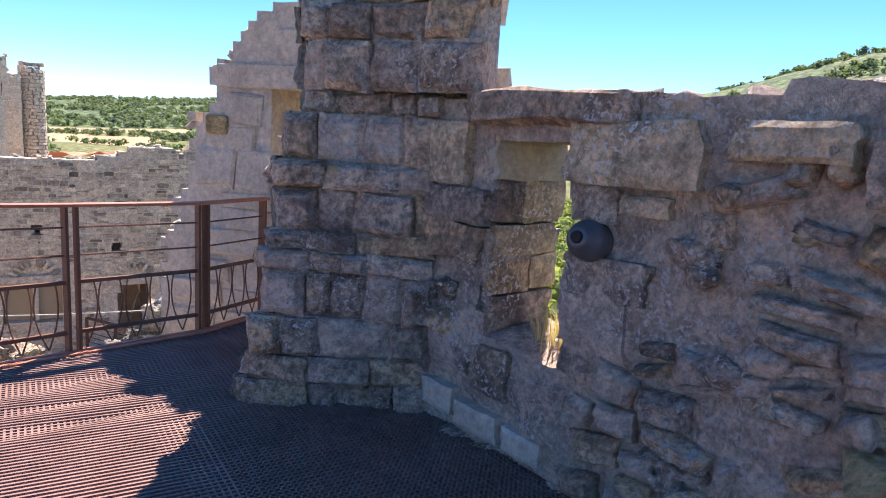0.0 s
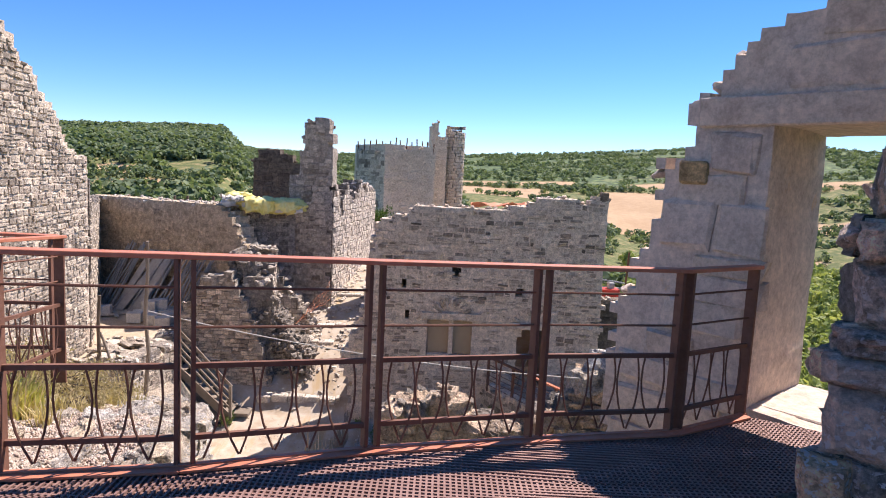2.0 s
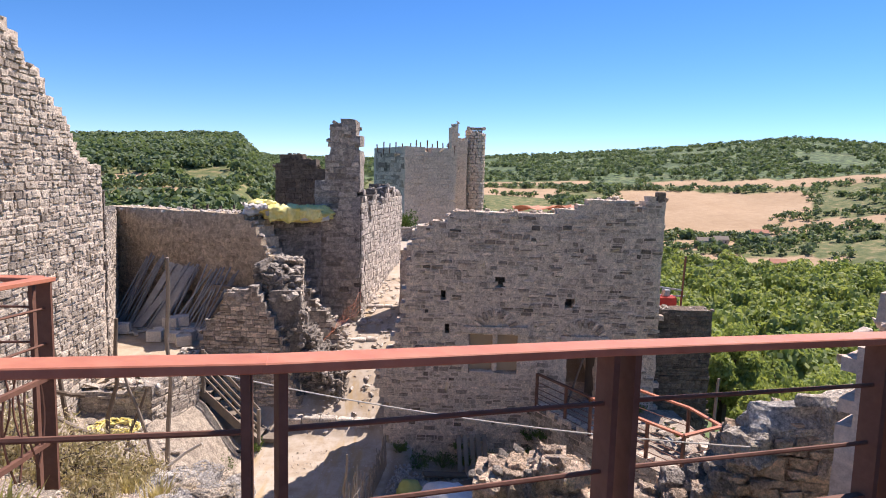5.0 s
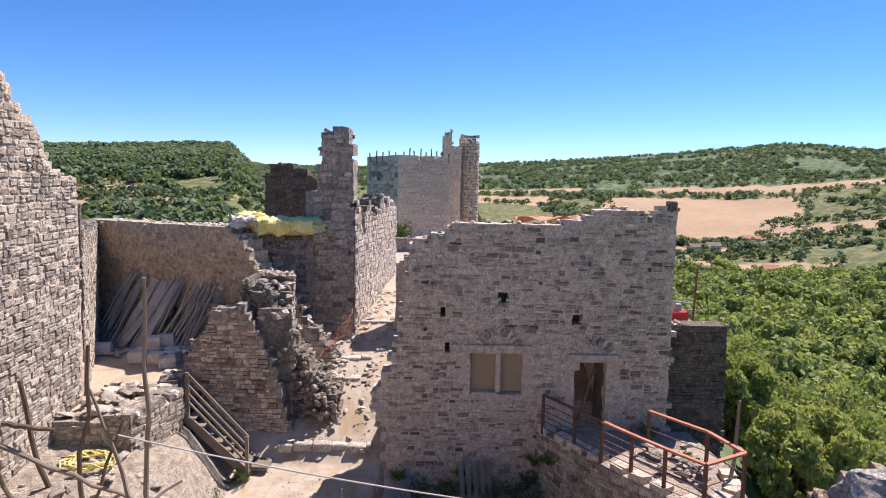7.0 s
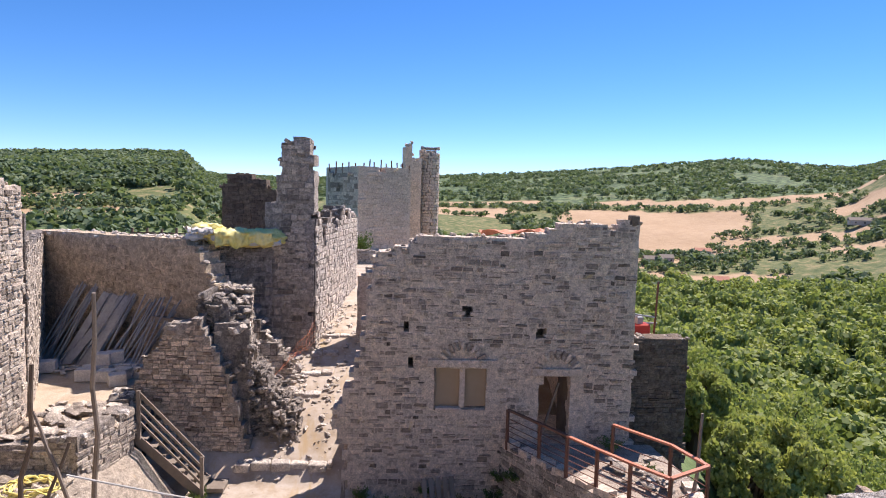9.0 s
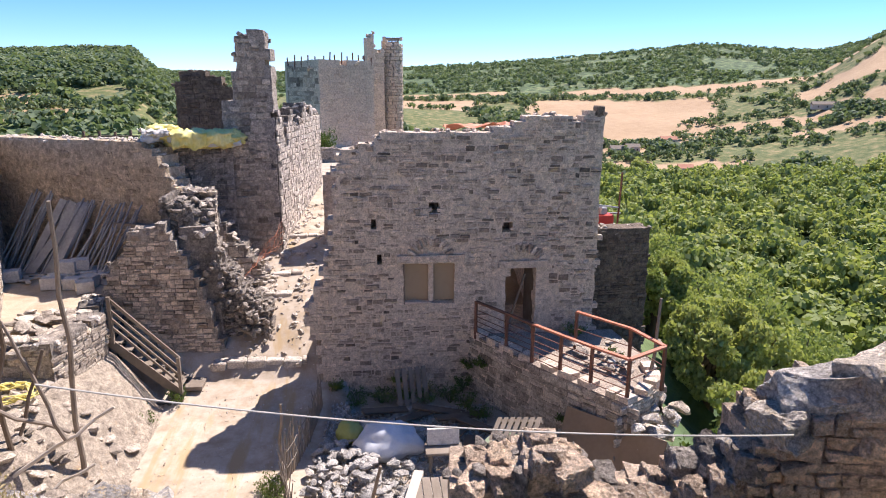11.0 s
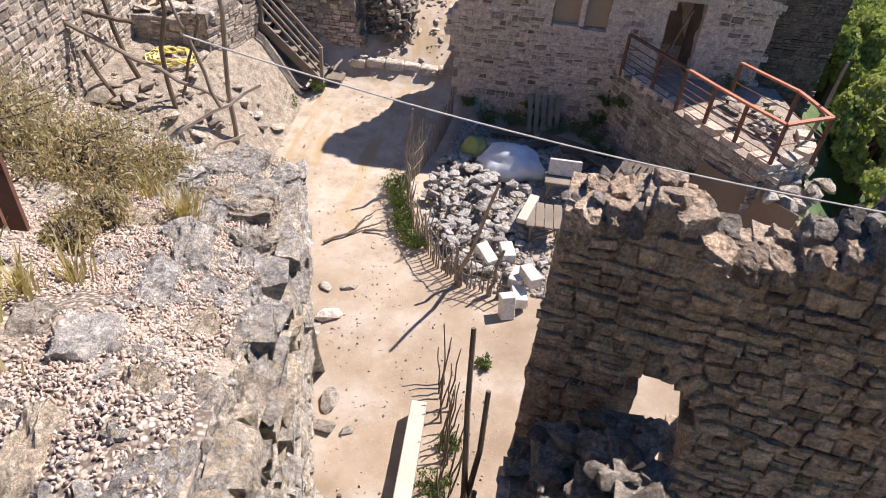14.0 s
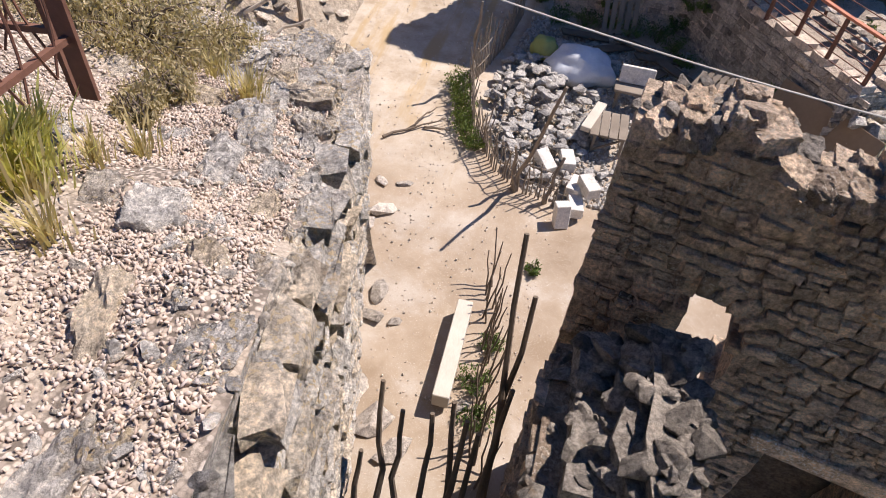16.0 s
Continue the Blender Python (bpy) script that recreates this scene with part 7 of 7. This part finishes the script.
# ---- wooden stair in the passage ----
def build_stair():
    t = thing("wooden_stair", (-6.3, 23.0, -6.9), "grey weathered wooden stair with a handrail", "stair")
    inv = t.matrix_world.inverted()
    a, b = Vector((-6.3, 22.95, -6.85)), Vector((-8.35, 23.15, -5.1))
    for off in (-0.42, 0.42):
        bm = bmesh.new()
        bar(bm, a + Vector((0, off, 0.05)), b + Vector((0, off, 0.05)), 0.05, 0.26)
        part("stringer", bm, M_WOOD, t).matrix_basis = inv
    n = 8
    for k in range(n):
        p = a.lerp(b, (k + 0.5) / n)
        bm = bmesh.new()
        box(bm, p + Vector((0, 0, 0.16)), (0.27, 0.84, 0.04), None, 0.005)
        part("tread", bm, M_WOOD, t).matrix_basis = inv
    for h in (1.15, 0.85, 0.6, 0.36):
        bm = bmesh.new()
        bar(bm, a + Vector((0.05, -0.46, h)), b + Vector((0.3, -0.46, h)), 0.04, 0.09 if h > 1 else 0.06)
        part("rail", bm, M_WOOD, t).matrix_basis = inv
    for p in (a + Vector((0.02, -0.5, 0)), b + Vector((0.33, -0.5, 0))):
        bm = bmesh.new()
        bar(bm, p + Vector((0, 0, -0.15)), p + Vector((0, 0, 1.2)), 0.09, 0.09)
        part("post", bm, M_WOOD, t).matrix_basis = inv
    bm = bmesh.new()
    box(bm, (-6.05, 23.1, -6.75), (0.5, 0.7, 0.12), None, 0.01)
    part("landing", bm, M_WOOD, t).matrix_basis = inv
    # drainage pipe along the wall foot
    p = thing("drain_pipe", (-7.6, 22.5, -6.8), "black corrugated pipe snaking along the wall foot", "pipe")
    bm = bmesh.new()
    pts = [(-8.15, 24.0, -4.9), (-8.15, 23.4, -5.3), (-8.0, 22.9, -5.9), (-7.8, 22.55, -6.6), (-7.5, 22.3, -6.85), (-7.2, 22.35, -6.85), (-6.9, 22.15, -6.88), (-6.6, 22.3, -6.88), (-6.5, 22.1, -6.9)]
    sm = []
    for i in range(len(pts) - 1):
        for f in (0, 0.33, 0.66):
            sm.append(Vector(pts[i]).lerp(Vector(pts[i + 1]), f) - Vector((-7.6, 22.5, -6.8)))
    tube(bm, sm, 0.06, 0.06, 8)
    part("pipe", bm, M_BLACKPIPE, p)


build_stair()


# ---- store: leaning scaffold parts, cut blocks, sacks on the wall ----
def build_store():
    r = random.Random(41)
    along = Vector((7.6, -3.7, 0)).normalized()
    face = Vector((-14.6, 29.9, 0))
    out = Vector((-along.y, along.x, 0)) * -1
    for k in range(46):
        u = 1.9 + 4.8 * k / 45 + r.uniform(-0.1, 0.1)
        L = r.uniform(2.1, 2.9) if k > 12 else r.uniform(2.4, 3.1)
        foot = face + along * u + out * r.uniform(1.1, 1.6) + Vector((0, 0, -4.42)) + along * r.uniform(-0.45, -0.05)
        head = face + along * (u + r.uniform(0.1, 0.5)) + out * 0.12 + Vector((0, 0, -4.42 + L * 0.86))
        plank = 14 < k < 26 and k % 2
        t = thing("scaffold_plank" if plank else "scaffold_tube", foot, "grey scaffold plank leaning on the wall" if plank else "grey steel scaffold tube leaning on the wall", "plank" if plank else "tube", "scaffold planks in the store" if plank else "scaffold tubes in the store")
        bm = bmesh.new()
        if plank:
            bar(bm, (0, 0, 0), head - foot, 0.3, 0.05, out)
        else:
            bar(bm, (0, 0, 0), head - foot, 0.06, 0.06, sides=7)
        part("board" if plank else "tube", bm, M_SCAFF, t)
    for k, (x, y, z, rz) in enumerate(((-10.8, 25.5, -4.45, 10), (-10.4, 26.1, -4.45, -15), (-9.9, 26.2, -4.45, 8), (-10.2, 26.3, -4.08, 20), (-10.75, 25.9, -4.45, 35), (-9.7, 25.6, -4.45, -8), (-9.45, 26.4, -4.45, 12), (-10.1, 25.4, -4.45, 0), (-12.4, 26.4, -4.45, 18), (-9.6, 25.0, -4.45, 30), (-10.5, 26.1, -4.1, 5), (-9.2, 25.9, -4.45, -20), (-9.95, 26.6, -4.45, 14))):
        t = thing("white_block", (x, y, z), "white cut stone block stacked on the platform", "block", "white blocks in the store")
        t.matrix_world = pose(x, y, z, 0, 0, rz)
        bm = bmesh.new()
        box(bm, (0, 0, 0.18), (0.5, 0.42, 0.36), None, 0.015, 0.008)
        part("stone", bm, M_BLOCK, t)
    for k in range(9):
        x, y = r.uniform(-13.2, -10.8), r.uniform(26.2, 27.2)
        t = thing("loose_plank", (x, y, -4.42), "pale plank lying on the platform", "plank", "planks on the platform", r.uniform(0, 180))
        bm = bmesh.new()
        box(bm, (0, 0, 0.04), (r.uniform(0.9, 1.9), 0.14, 0.05), None, 0.005)
        part("board", bm, M_PALEWOOD, t)
    # broken stones along the platform's edge
    for k in range(60):
        x, y = r.uniform(-10.2, -8.5), r.uniform(20.4, 22.8)
        b = thing("platform_stone", (x, y, -4.5 + r.uniform(0, 0.25)), "rough brown stone on the platform's broken edge", "stone", "stones on the platform")
        joined_one(b, "stone", r.uniform(0.25, 0.55), M_GREY, k, (1.3, 1.0, 0.5))
    # yellow-white sacks heaped on the wall head
    for k in range(64):
        x = -7.9 + 2.4 * k / 63 + r.uniform(-0.15, 0.15)
        y = 27.2 + 1.4 * k / 63 + r.uniform(-0.2, 0.3)
        z = lerp_list(x, ((-7.9, 0.25), (-6.6, -0.05), (-5.5, 0.0))) + r.uniform(-0.25, 0.1)
        mat = M_WHITEBAG if k % 4 == 0 else M_YELLOW
        t = thing("sack", (x, y, z), "slumped white plastic sack on the wall" if mat == M_WHITEBAG else "slumped yellow plastic sack on the wall", "bag", "sacks on the wall")
        bm = bmesh.new()
        bmesh.ops.create_icosphere(bm, subdivisions=3, radius=1)
        sz = r.uniform(0.2, 0.34)
        for v in bm.verts:
            n = noise.noise(v.co * 2.1 + Vector((k * 3.0, 0, 0)))
            v.co = Vector((v.co.x * 1.2, v.co.y, v.co.z * 0.62)) * sz * (1 + 0.45 * n + 0.25 * noise.noise(v.co * 5 + Vector((0, k, 0))))
        part("sacking", bm, mat, t, smooth=True)
    # crumpled sheeting hanging over the wall from the heap
    for nm, lab, x, y, z, wd, dp, mat in (("yellow_sheet", "crumpled yellow plastic sheeting hanging over the wall", -6.85, 27.4, 0.25, 0.6, 1.0, M_YELLOW), ("yellow_sheet", "crumpled yellow plastic sheeting hanging over the wall", -6.05, 27.85, 0.22, 0.48, 0.85, M_YELLOW), ("white_sheet", "crumpled white plastic sheeting beside the sacks", -7.75, 27.0, 0.3, 0.45, 0.3, M_BLOCK)):
        t = thing(nm, (x, y, z), lab, "sheet", "", 28)
        bm = bmesh.new()
        bmesh.ops.create_grid(bm, x_segments=28, y_segments=18, size=1)
        for v in bm.verts:
            f = (1 - v.co.y) / 2
            n = noise.noise(Vector((v.co.x * 2.6 + x, v.co.y * 2.0, 1))) + 0.5 * noise.noise(Vector((v.co.x * 7 + x, v.co.y * 4, 4)))
            v.co = Vector((v.co.x * wd * (1 - 0.12 * f) + 0.05 * n, 0.35 - 0.62 * min(1, f * 2.2) + 0.11 * n, 0.12 * n - dp * max(0, f - 0.35) * (0.85 + 0.12 * math.sin(v.co.x * 4) + 0.35 * n)))
        bmesh.ops.solidify(bm, geom=bm.faces[:], thickness=0.012)
        part("sheeting", bm, mat, t, smooth=True)
    # masonry under the sacks
    build_masonry("sack_wall", "dark broken wall under the heap of sacks", "wall", (-8.3, 27.3), (-5.7, 28.75), [(0, -0.1), (1.2, -0.35), (2.0, -0.3), (2.98, -0.2)], -5.2, 0.9, (0.13, 0.22), (0.2, 0.45), M_CORE, M_CORE, 500, depth=0.06, rag=0.12)
    # row of small dark posts beyond the wall head
    for k in range(9):
        t = thing("fence_post", (-12.6 + 0.62 * k, 33.5, -1.2), "small dark wooden post beyond the wall", "post", "posts beyond the wall")
        bm = bmesh.new()
        bar(bm, (0, 0, -0.6), (0.02, 0, 1.05 + 0.1 * math.sin(k * 3)), 0.09, 0.09)
        if k < 8:
            bar(bm, (0, 0, 0.85), (0.62, 0, 0.85), 0.05, 0.05)
        part("timber", bm, M_BARK, t)
    # sill plank
    t = thing("sill_beam", (-8.6, 26.6, -2.75), "squared pale beam on the wall ledge", "beam")
    bm = bmesh.new()
    box(bm, (0, 0, 0), (1.3, 0.25, 0.2), Matrix.Rotation(-0.45, 3, "Z"), 0.01)
    part("timber", bm, M_WOOD, t)


build_store()


# ---- stepped path between pier and house ----
def build_steps():
    r = random.Random(51)
    rows = ((23.6, -5.7, -2.9), (26.4, -4.7, -3.6), (27.6, -4.5, -3.3), (28.8, -4.3, -3.2), (30.2, -4.1, -3.0))
    for y, x0, x1 in rows:
        x = x0
        while x < x1 - 0.15:
            w = min(r.uniform(0.35, 0.75), x1 - x)
            t = thing("step_stone", (x + w / 2, y + r.uniform(-0.08, 0.08), land(x + w / 2, y + 0.25) + r.uniform(-0.09, -0.05)), "worn pale stone forming a step of the path", "step", "steps of the path")
            bm = bmesh.new()
            box(bm, (0, 0.12, -0.04), (w * 0.97, r.uniform(0.35, 0.5), 0.26), Matrix.Rotation(r.uniform(-0.08, 0.08), 3, "Z"), 0.03, 0.02)
            part("stone", bm, M_RUBBLE, t)
            x += w
    for k in range(120):
        y = r.uniform(25.0, 28.8)
        x = -4.35 - abs(r.gauss(0, 0.55)) - 0.1 * (y - 25)
        z = land(x, y)
        s = r.uniform(0.16, 0.42)
        b = thing("fallen_stone", (x, y, z + s * 0.12 + max(0, (-4.9 - x)) * 0.5), "fallen pale stone beside the path", "stone", "fallen stones by the path")
        joined_one(b, "stone", s, M_RUBBLE, k, (1.3, 0.9, 0.55))
    items = []
    while len(items) < 800:
        y = r.uniform(23.4, 34.5)
        mid = lerp_list(y, ((23.4, -3.9), (27.5, -3.8), (31, -3.2), (34.5, -2.9)))
        x = mid + r.choice((-1, -1, 1)) * (0.35 + abs(r.gauss(0.25, 0.4))) if r.random() < 0.75 else mid + r.uniform(-0.8, 0.8)
        s = r.uniform(0.03, 0.09) if r.random() < 0.8 else r.uniform(0.1, 0.24)
        items.append((r.randrange(12), rot3(r.uniform(-0.4, 0.4), r.uniform(-0.4, 0.4), r.random() * 6) @ np.diag((s * 1.4, s, s * 0.6)), np.array((x, y, land(x, y) + s * 0.15))))
    tagged(joined("path_rubble", items, M_RUBBLE), "loose pale stones strewn along the path", "rubble")
    items = []
    while len(items) < 1500:
        x, y = r.uniform(-6.3, -0.4), r.uniform(9.8, 24.0)
        if noise.noise(Vector((x * 0.8, y * 0.8, 2))) < r.uniform(-0.2, 0.5):
            continue
        s = 0.014 + 0.05 * r.random() ** 3
        items.append((r.randrange(12), rot3(r.random() * 6, r.random() * 6, r.random() * 6) * s, np.array((x, y, land(x, y) + s * 0.2))))
    tagged(joined("grit", items, M_RUBBLE), "small stones and grit on the trodden dirt", "grit")
    # orange netting tied at the pier's foot
    t = thing("orange_netting", (-4.3, 28.4, -4.0), "strip of orange safety netting at the pier", "netting")
    bm = bmesh.new()
    for k in range(5):
        tube(bm, crooked((-0.9 + 0.1 * k, -1.6, -0.6 + 0.1 * k), (0.15, 0.4, 0.1 + 0.2 * k), 0.15, 8, k), 0.006, 0.006, 4)
    for k in range(9):
        f = k / 8
        tube(bm, crooked((-0.9 + 1.05 * f, -1.6 + 2.0 * f, -0.6 + 0.7 * f), (-0.6 + 0.75 * f, -1.6 + 2.0 * f, -0.2 + 1.1 * f), 0.05, 4, k), 0.005, 0.005, 4)
    part("net", bm, M_ORANGE, t)


build_steps()


# ---- fittings and far details ----
def build_fittings():
    # round spotlight in the parapet
    t = thing("wall_lamp", (2.73, 2.62, 1.23), "dark round spotlight fixed in the parapet wall", "lamp")
    t.matrix_world = pose(2.72, 2.62, 1.23, 0, -78, 20)
    bm = bmesh.new()
    prof = ((0.095, -0.06), (0.092, 0.02), (0.078, 0.055), (0.056, 0.065), (0.05, 0.115), (0.036, 0.12))
    rings = [[bm.verts.new((r_ * math.cos(k * math.tau / 24), r_ * math.sin(k * math.tau / 24), z_)) for k in range(24)] for r_, z_ in prof]
    for a, b in zip(rings, rings[1:]):
        for k in range(24):
            bm.faces.new((a[k], a[(k + 1) % 24], b[(k + 1) % 24], b[k]))
    bm.faces.new(rings[-1])
    part("housing", bm, M_LAMP, t, smooth=True)
    bm = bmesh.new()
    bmesh.ops.create_cone(bm, cap_ends=True, segments=20, radius1=0.03, radius2=0.024, depth=0.02, matrix=Matrix.Translation((0, 0, 0.126)))
    part("lens_ring", bm, M_UNDER, t)
    # thin pale post and red gear on the blackened wall's far side
    t = thing("winch", (6.3, 24.6, -2.6), "red and grey building gear behind the dark wall", "machine")
    for c, s, m in (((0, 0, 0.2), (0.8, 0.5, 0.4), M_RED), ((-0.6, 0.1, 0.1), (0.5, 0.4, 0.25), M_SCAFF), ((0.1, 0, 0.5), (0.25, 0.25, 0.25), M_SCAFF)):
        bm = bmesh.new()
        box(bm, c, s, None, 0.04, 0.02)
        part("casing", bm, m, t)
    for k, (a, b) in enumerate((((-1.0, 0, 0), (-0.9, 0, 1.1)), ((0.6, 0, 0), (0.7, 0.1, 1.7)), ((-1.0, 0, 0.8), (0.6, 0, 0.6)), ((-0.9, 0.3, 0.4), (0.8, 0.3, 0.35)))):
        bm = bmesh.new()
        bar(bm, a, b, 0.05, 0.05)
        part("tube", bm, M_SCAFF if k != 1 else M_RUST, t)
    t = thing("loft_floor", (6.4, 25.5, -2.9), "floor slab of the lean-to behind the dark wall", "floor", kind="structure")
    bm = bmesh.new()
    box(bm, (0, 0, 0), (1.9, 3.6, 0.2))
    part("slab", bm, M_MORTAR, t)
    bm = bmesh.new()
    box(bm, (0, 1.2, -2.6), (1.9, 1.0, 5.0))
    part("support", bm, M_BLACK, t)
    # orange sheeting on the house head
    t = thing("orange_sheet", (3.0, 24.2, 0.4), "crumpled orange sheeting behind the wall head", "sheet")
    bm = bmesh.new()
    bmesh.ops.create_grid(bm, x_segments=20, y_segments=6, size=1)
    for v in bm.verts:
        v.co = Vector((v.co.x * 1.7, v.co.y * 0.5, 0.18 + 0.16 * noise.noise(v.co * 2.3) + 0.06 * noise.noise(v.co * 7)))
    bmesh.ops.solidify(bm, geom=bm.faces[:], thickness=0.01)
    part("sheet", bm, M_ORANGE, t)
    # stones on the terrace's outer corner and below
    r = random.Random(61)
    for k in range(30):
        a = r.random()
        x, y = 5.0 + 1.5 * a + r.uniform(-0.2, 0.3), 18.0 + 1.3 * a + r.uniform(-0.5, 0.2)
        s = r.uniform(0.3, 0.7)
        b = thing("corner_rock", (x, y, -5.75 - r.uniform(0, 1.2)), "rough pale rock at the terrace corner", "rock", "rocks at the terrace corner")
        joined_one(b, "stone", s, M_ROCK, k, (1.1, 0.9, 0.9))
    for k in range(16):
        x, y = r.uniform(4.6, 5.8), r.uniform(19.6, 21.5)
        b = thing("terrace_stone", (x, y, -5.3 + r.uniform(0, 0.15)), "flat stone heaped on the terrace", "stone", "stones on the terrace")
        joined_one(b, "stone", r.uniform(0.25, 0.5), M_GREY, k, (1.3, 1.0, 0.45))
    t = thing("terrace_pole", (6.1, 19.6, -5.4), "thin grey wooden pole beside the terrace rail", "pole")
    bm = bmesh.new()
    tube(bm, crooked((0, 0, -0.4), (0.15, 0.1, 2.0), 0.04, 5, 2), 0.05, 0.035, 6)
    part("shaft", bm, M_WOOD, t)
    # broken stones along the crest of the near wall
    cr = random.Random(63)
    crest = ((0.05, -1.14), (0.5, -1.12), (0.62, -1.0), (0.88, -1.02), (1.05, -1.26), (1.26, -1.36), (1.58, -1.22), (2.02, -1.0), (2.3, -0.6))
    u = 0.08
    while u < 2.25:
        a = cr.uniform(0.14, 0.3)
        for depth in (0.1, 0.38):
            x, y, z = -0.32 + (u + a / 2) * 0.9844 + depth * 0.176, 9.05 - (u + a / 2) * 0.1758 + depth * 0.984, lerp_list(u + a / 2, crest) + cr.uniform(-0.06, 0.03)
            b = thing("crest_stone", (x, y, z), "brown weathered stone bedded on the wall's crest", "stone", "stones on the crest")
            b.matrix_world = pose(x, y, z, cr.uniform(-14, 14), cr.uniform(-14, 14), 80 + cr.uniform(-25, 25))
            part("block", slab_mesh(a, cr.uniform(0.22, 0.32), cr.uniform(0.12, 0.22), int(u * 100 + depth * 10)), cr.choice((M_NEAR, M_NEAR, M_CORE)), b)
        u += a * 0.92
    # weathered rocks capping the high end of the near wall
    for k, (x, y, z, a, b_, h) in enumerate(((2.35, 8.85, -0.42, 0.75, 0.5, 0.3), (2.0, 8.75, -0.6, 0.4, 0.35, 0.24), (2.75, 8.7, -0.3, 0.7, 0.6, 0.36), (3.2, 8.6, -0.2, 0.7, 0.6, 0.4), (1.85, 8.9, -0.9, 0.3, 0.3, 0.2))):
        b = thing("cap_rock", (x, y, z), "large weathered pale rock capping the ruined wall", "rock", "rocks capping the wall")
        b.matrix_world = pose(x, y, z, 4 * k - 8, 14, 80 + 25 * k)
        part("stone", slab_mesh(a, b_, h, 60 + k), M_ROCK, b)
    # sheds on the slope below the terrace
    for x, y, z, w_, d_, rz, mat, lab in ((11.6, 29.2, -9.2, 2.4, 4.0, 28, M_TILE, "small stone shed with a red tiled roof on the slope"), (14.9, 28.6, -11.4, 2.6, 5.0, 35, M_SCAFF, "low stone shed with a grey sheet roof on the slope")):
        t = thing("shed", (x, y, z), lab, "shed", "", rz)
        bm = bmesh.new()
        box(bm, (0, 0, -1.4), (w_ - 0.3, d_ - 0.3, 2.8))
        part("wall", bm, M_GREY, t)
        slope = Matrix.Rotation(-0.3, 3, "X")
        for k in range(9):
            bm = bmesh.new()
            bar(bm, slope @ Vector((-w_ / 2 + w_ * (k + 0.5) / 9, -d_ / 2, 0.1)), slope @ Vector((-w_ / 2 + w_ * (k + 0.5) / 9, d_ / 2, 0.1)), w_ / 9 * 1.04, 0.12, sides=8)
            part("roof_strip", bm, mat, t)
    # farmhouses in the valley
    for k, (az, d, w) in enumerate(((21.2, 512, 14), (22.2, 520, 10), (25.0, 560, 12), (36, 640, 22), (26.5, 452, 9))):
        x, y = d * math.sin(radians(az)) - 0.5, d * math.cos(radians(az)) + 5
        t = thing("farmhouse", (x, y, land(x, y) - 0.5), "small farm building with a tiled roof in the valley", "house", "farms in the valley", az * -1 + 15)
        bm = bmesh.new()
        box(bm, (0, 0, 2.2), (w, 7, 4.4))
        part("wall", bm, M_PLASTER, t)
        bm = bmesh.new()
        vv = [bm.verts.new(q) for q in ((-w / 2 - 0.5, -4, 4.2), (w / 2 + 0.5, -4, 4.2), (w / 2 + 0.5, 4, 4.2), (-w / 2 - 0.5, 4, 4.2), (-w / 2 - 0.5, 0, 6.6), (w / 2 + 0.5, 0, 6.6))]
        for f in ((0, 1, 5, 4), (2, 3, 4, 5), (0, 4, 3), (1, 2, 5), (3, 2, 1, 0)):
            bm.faces.new([vv[i] for i in f])
        part("roof", bm, M_TILE if k in (2, 4) else M_WOOD, t)
        for q in (-0.3, 0.0, 0.3):
            bm = bmesh.new()
            box(bm, (w * q, -3.52, 2.3), (1.0, 0.08, 1.3))
            part("window", bm, M_UNDER, t)


build_fittings()
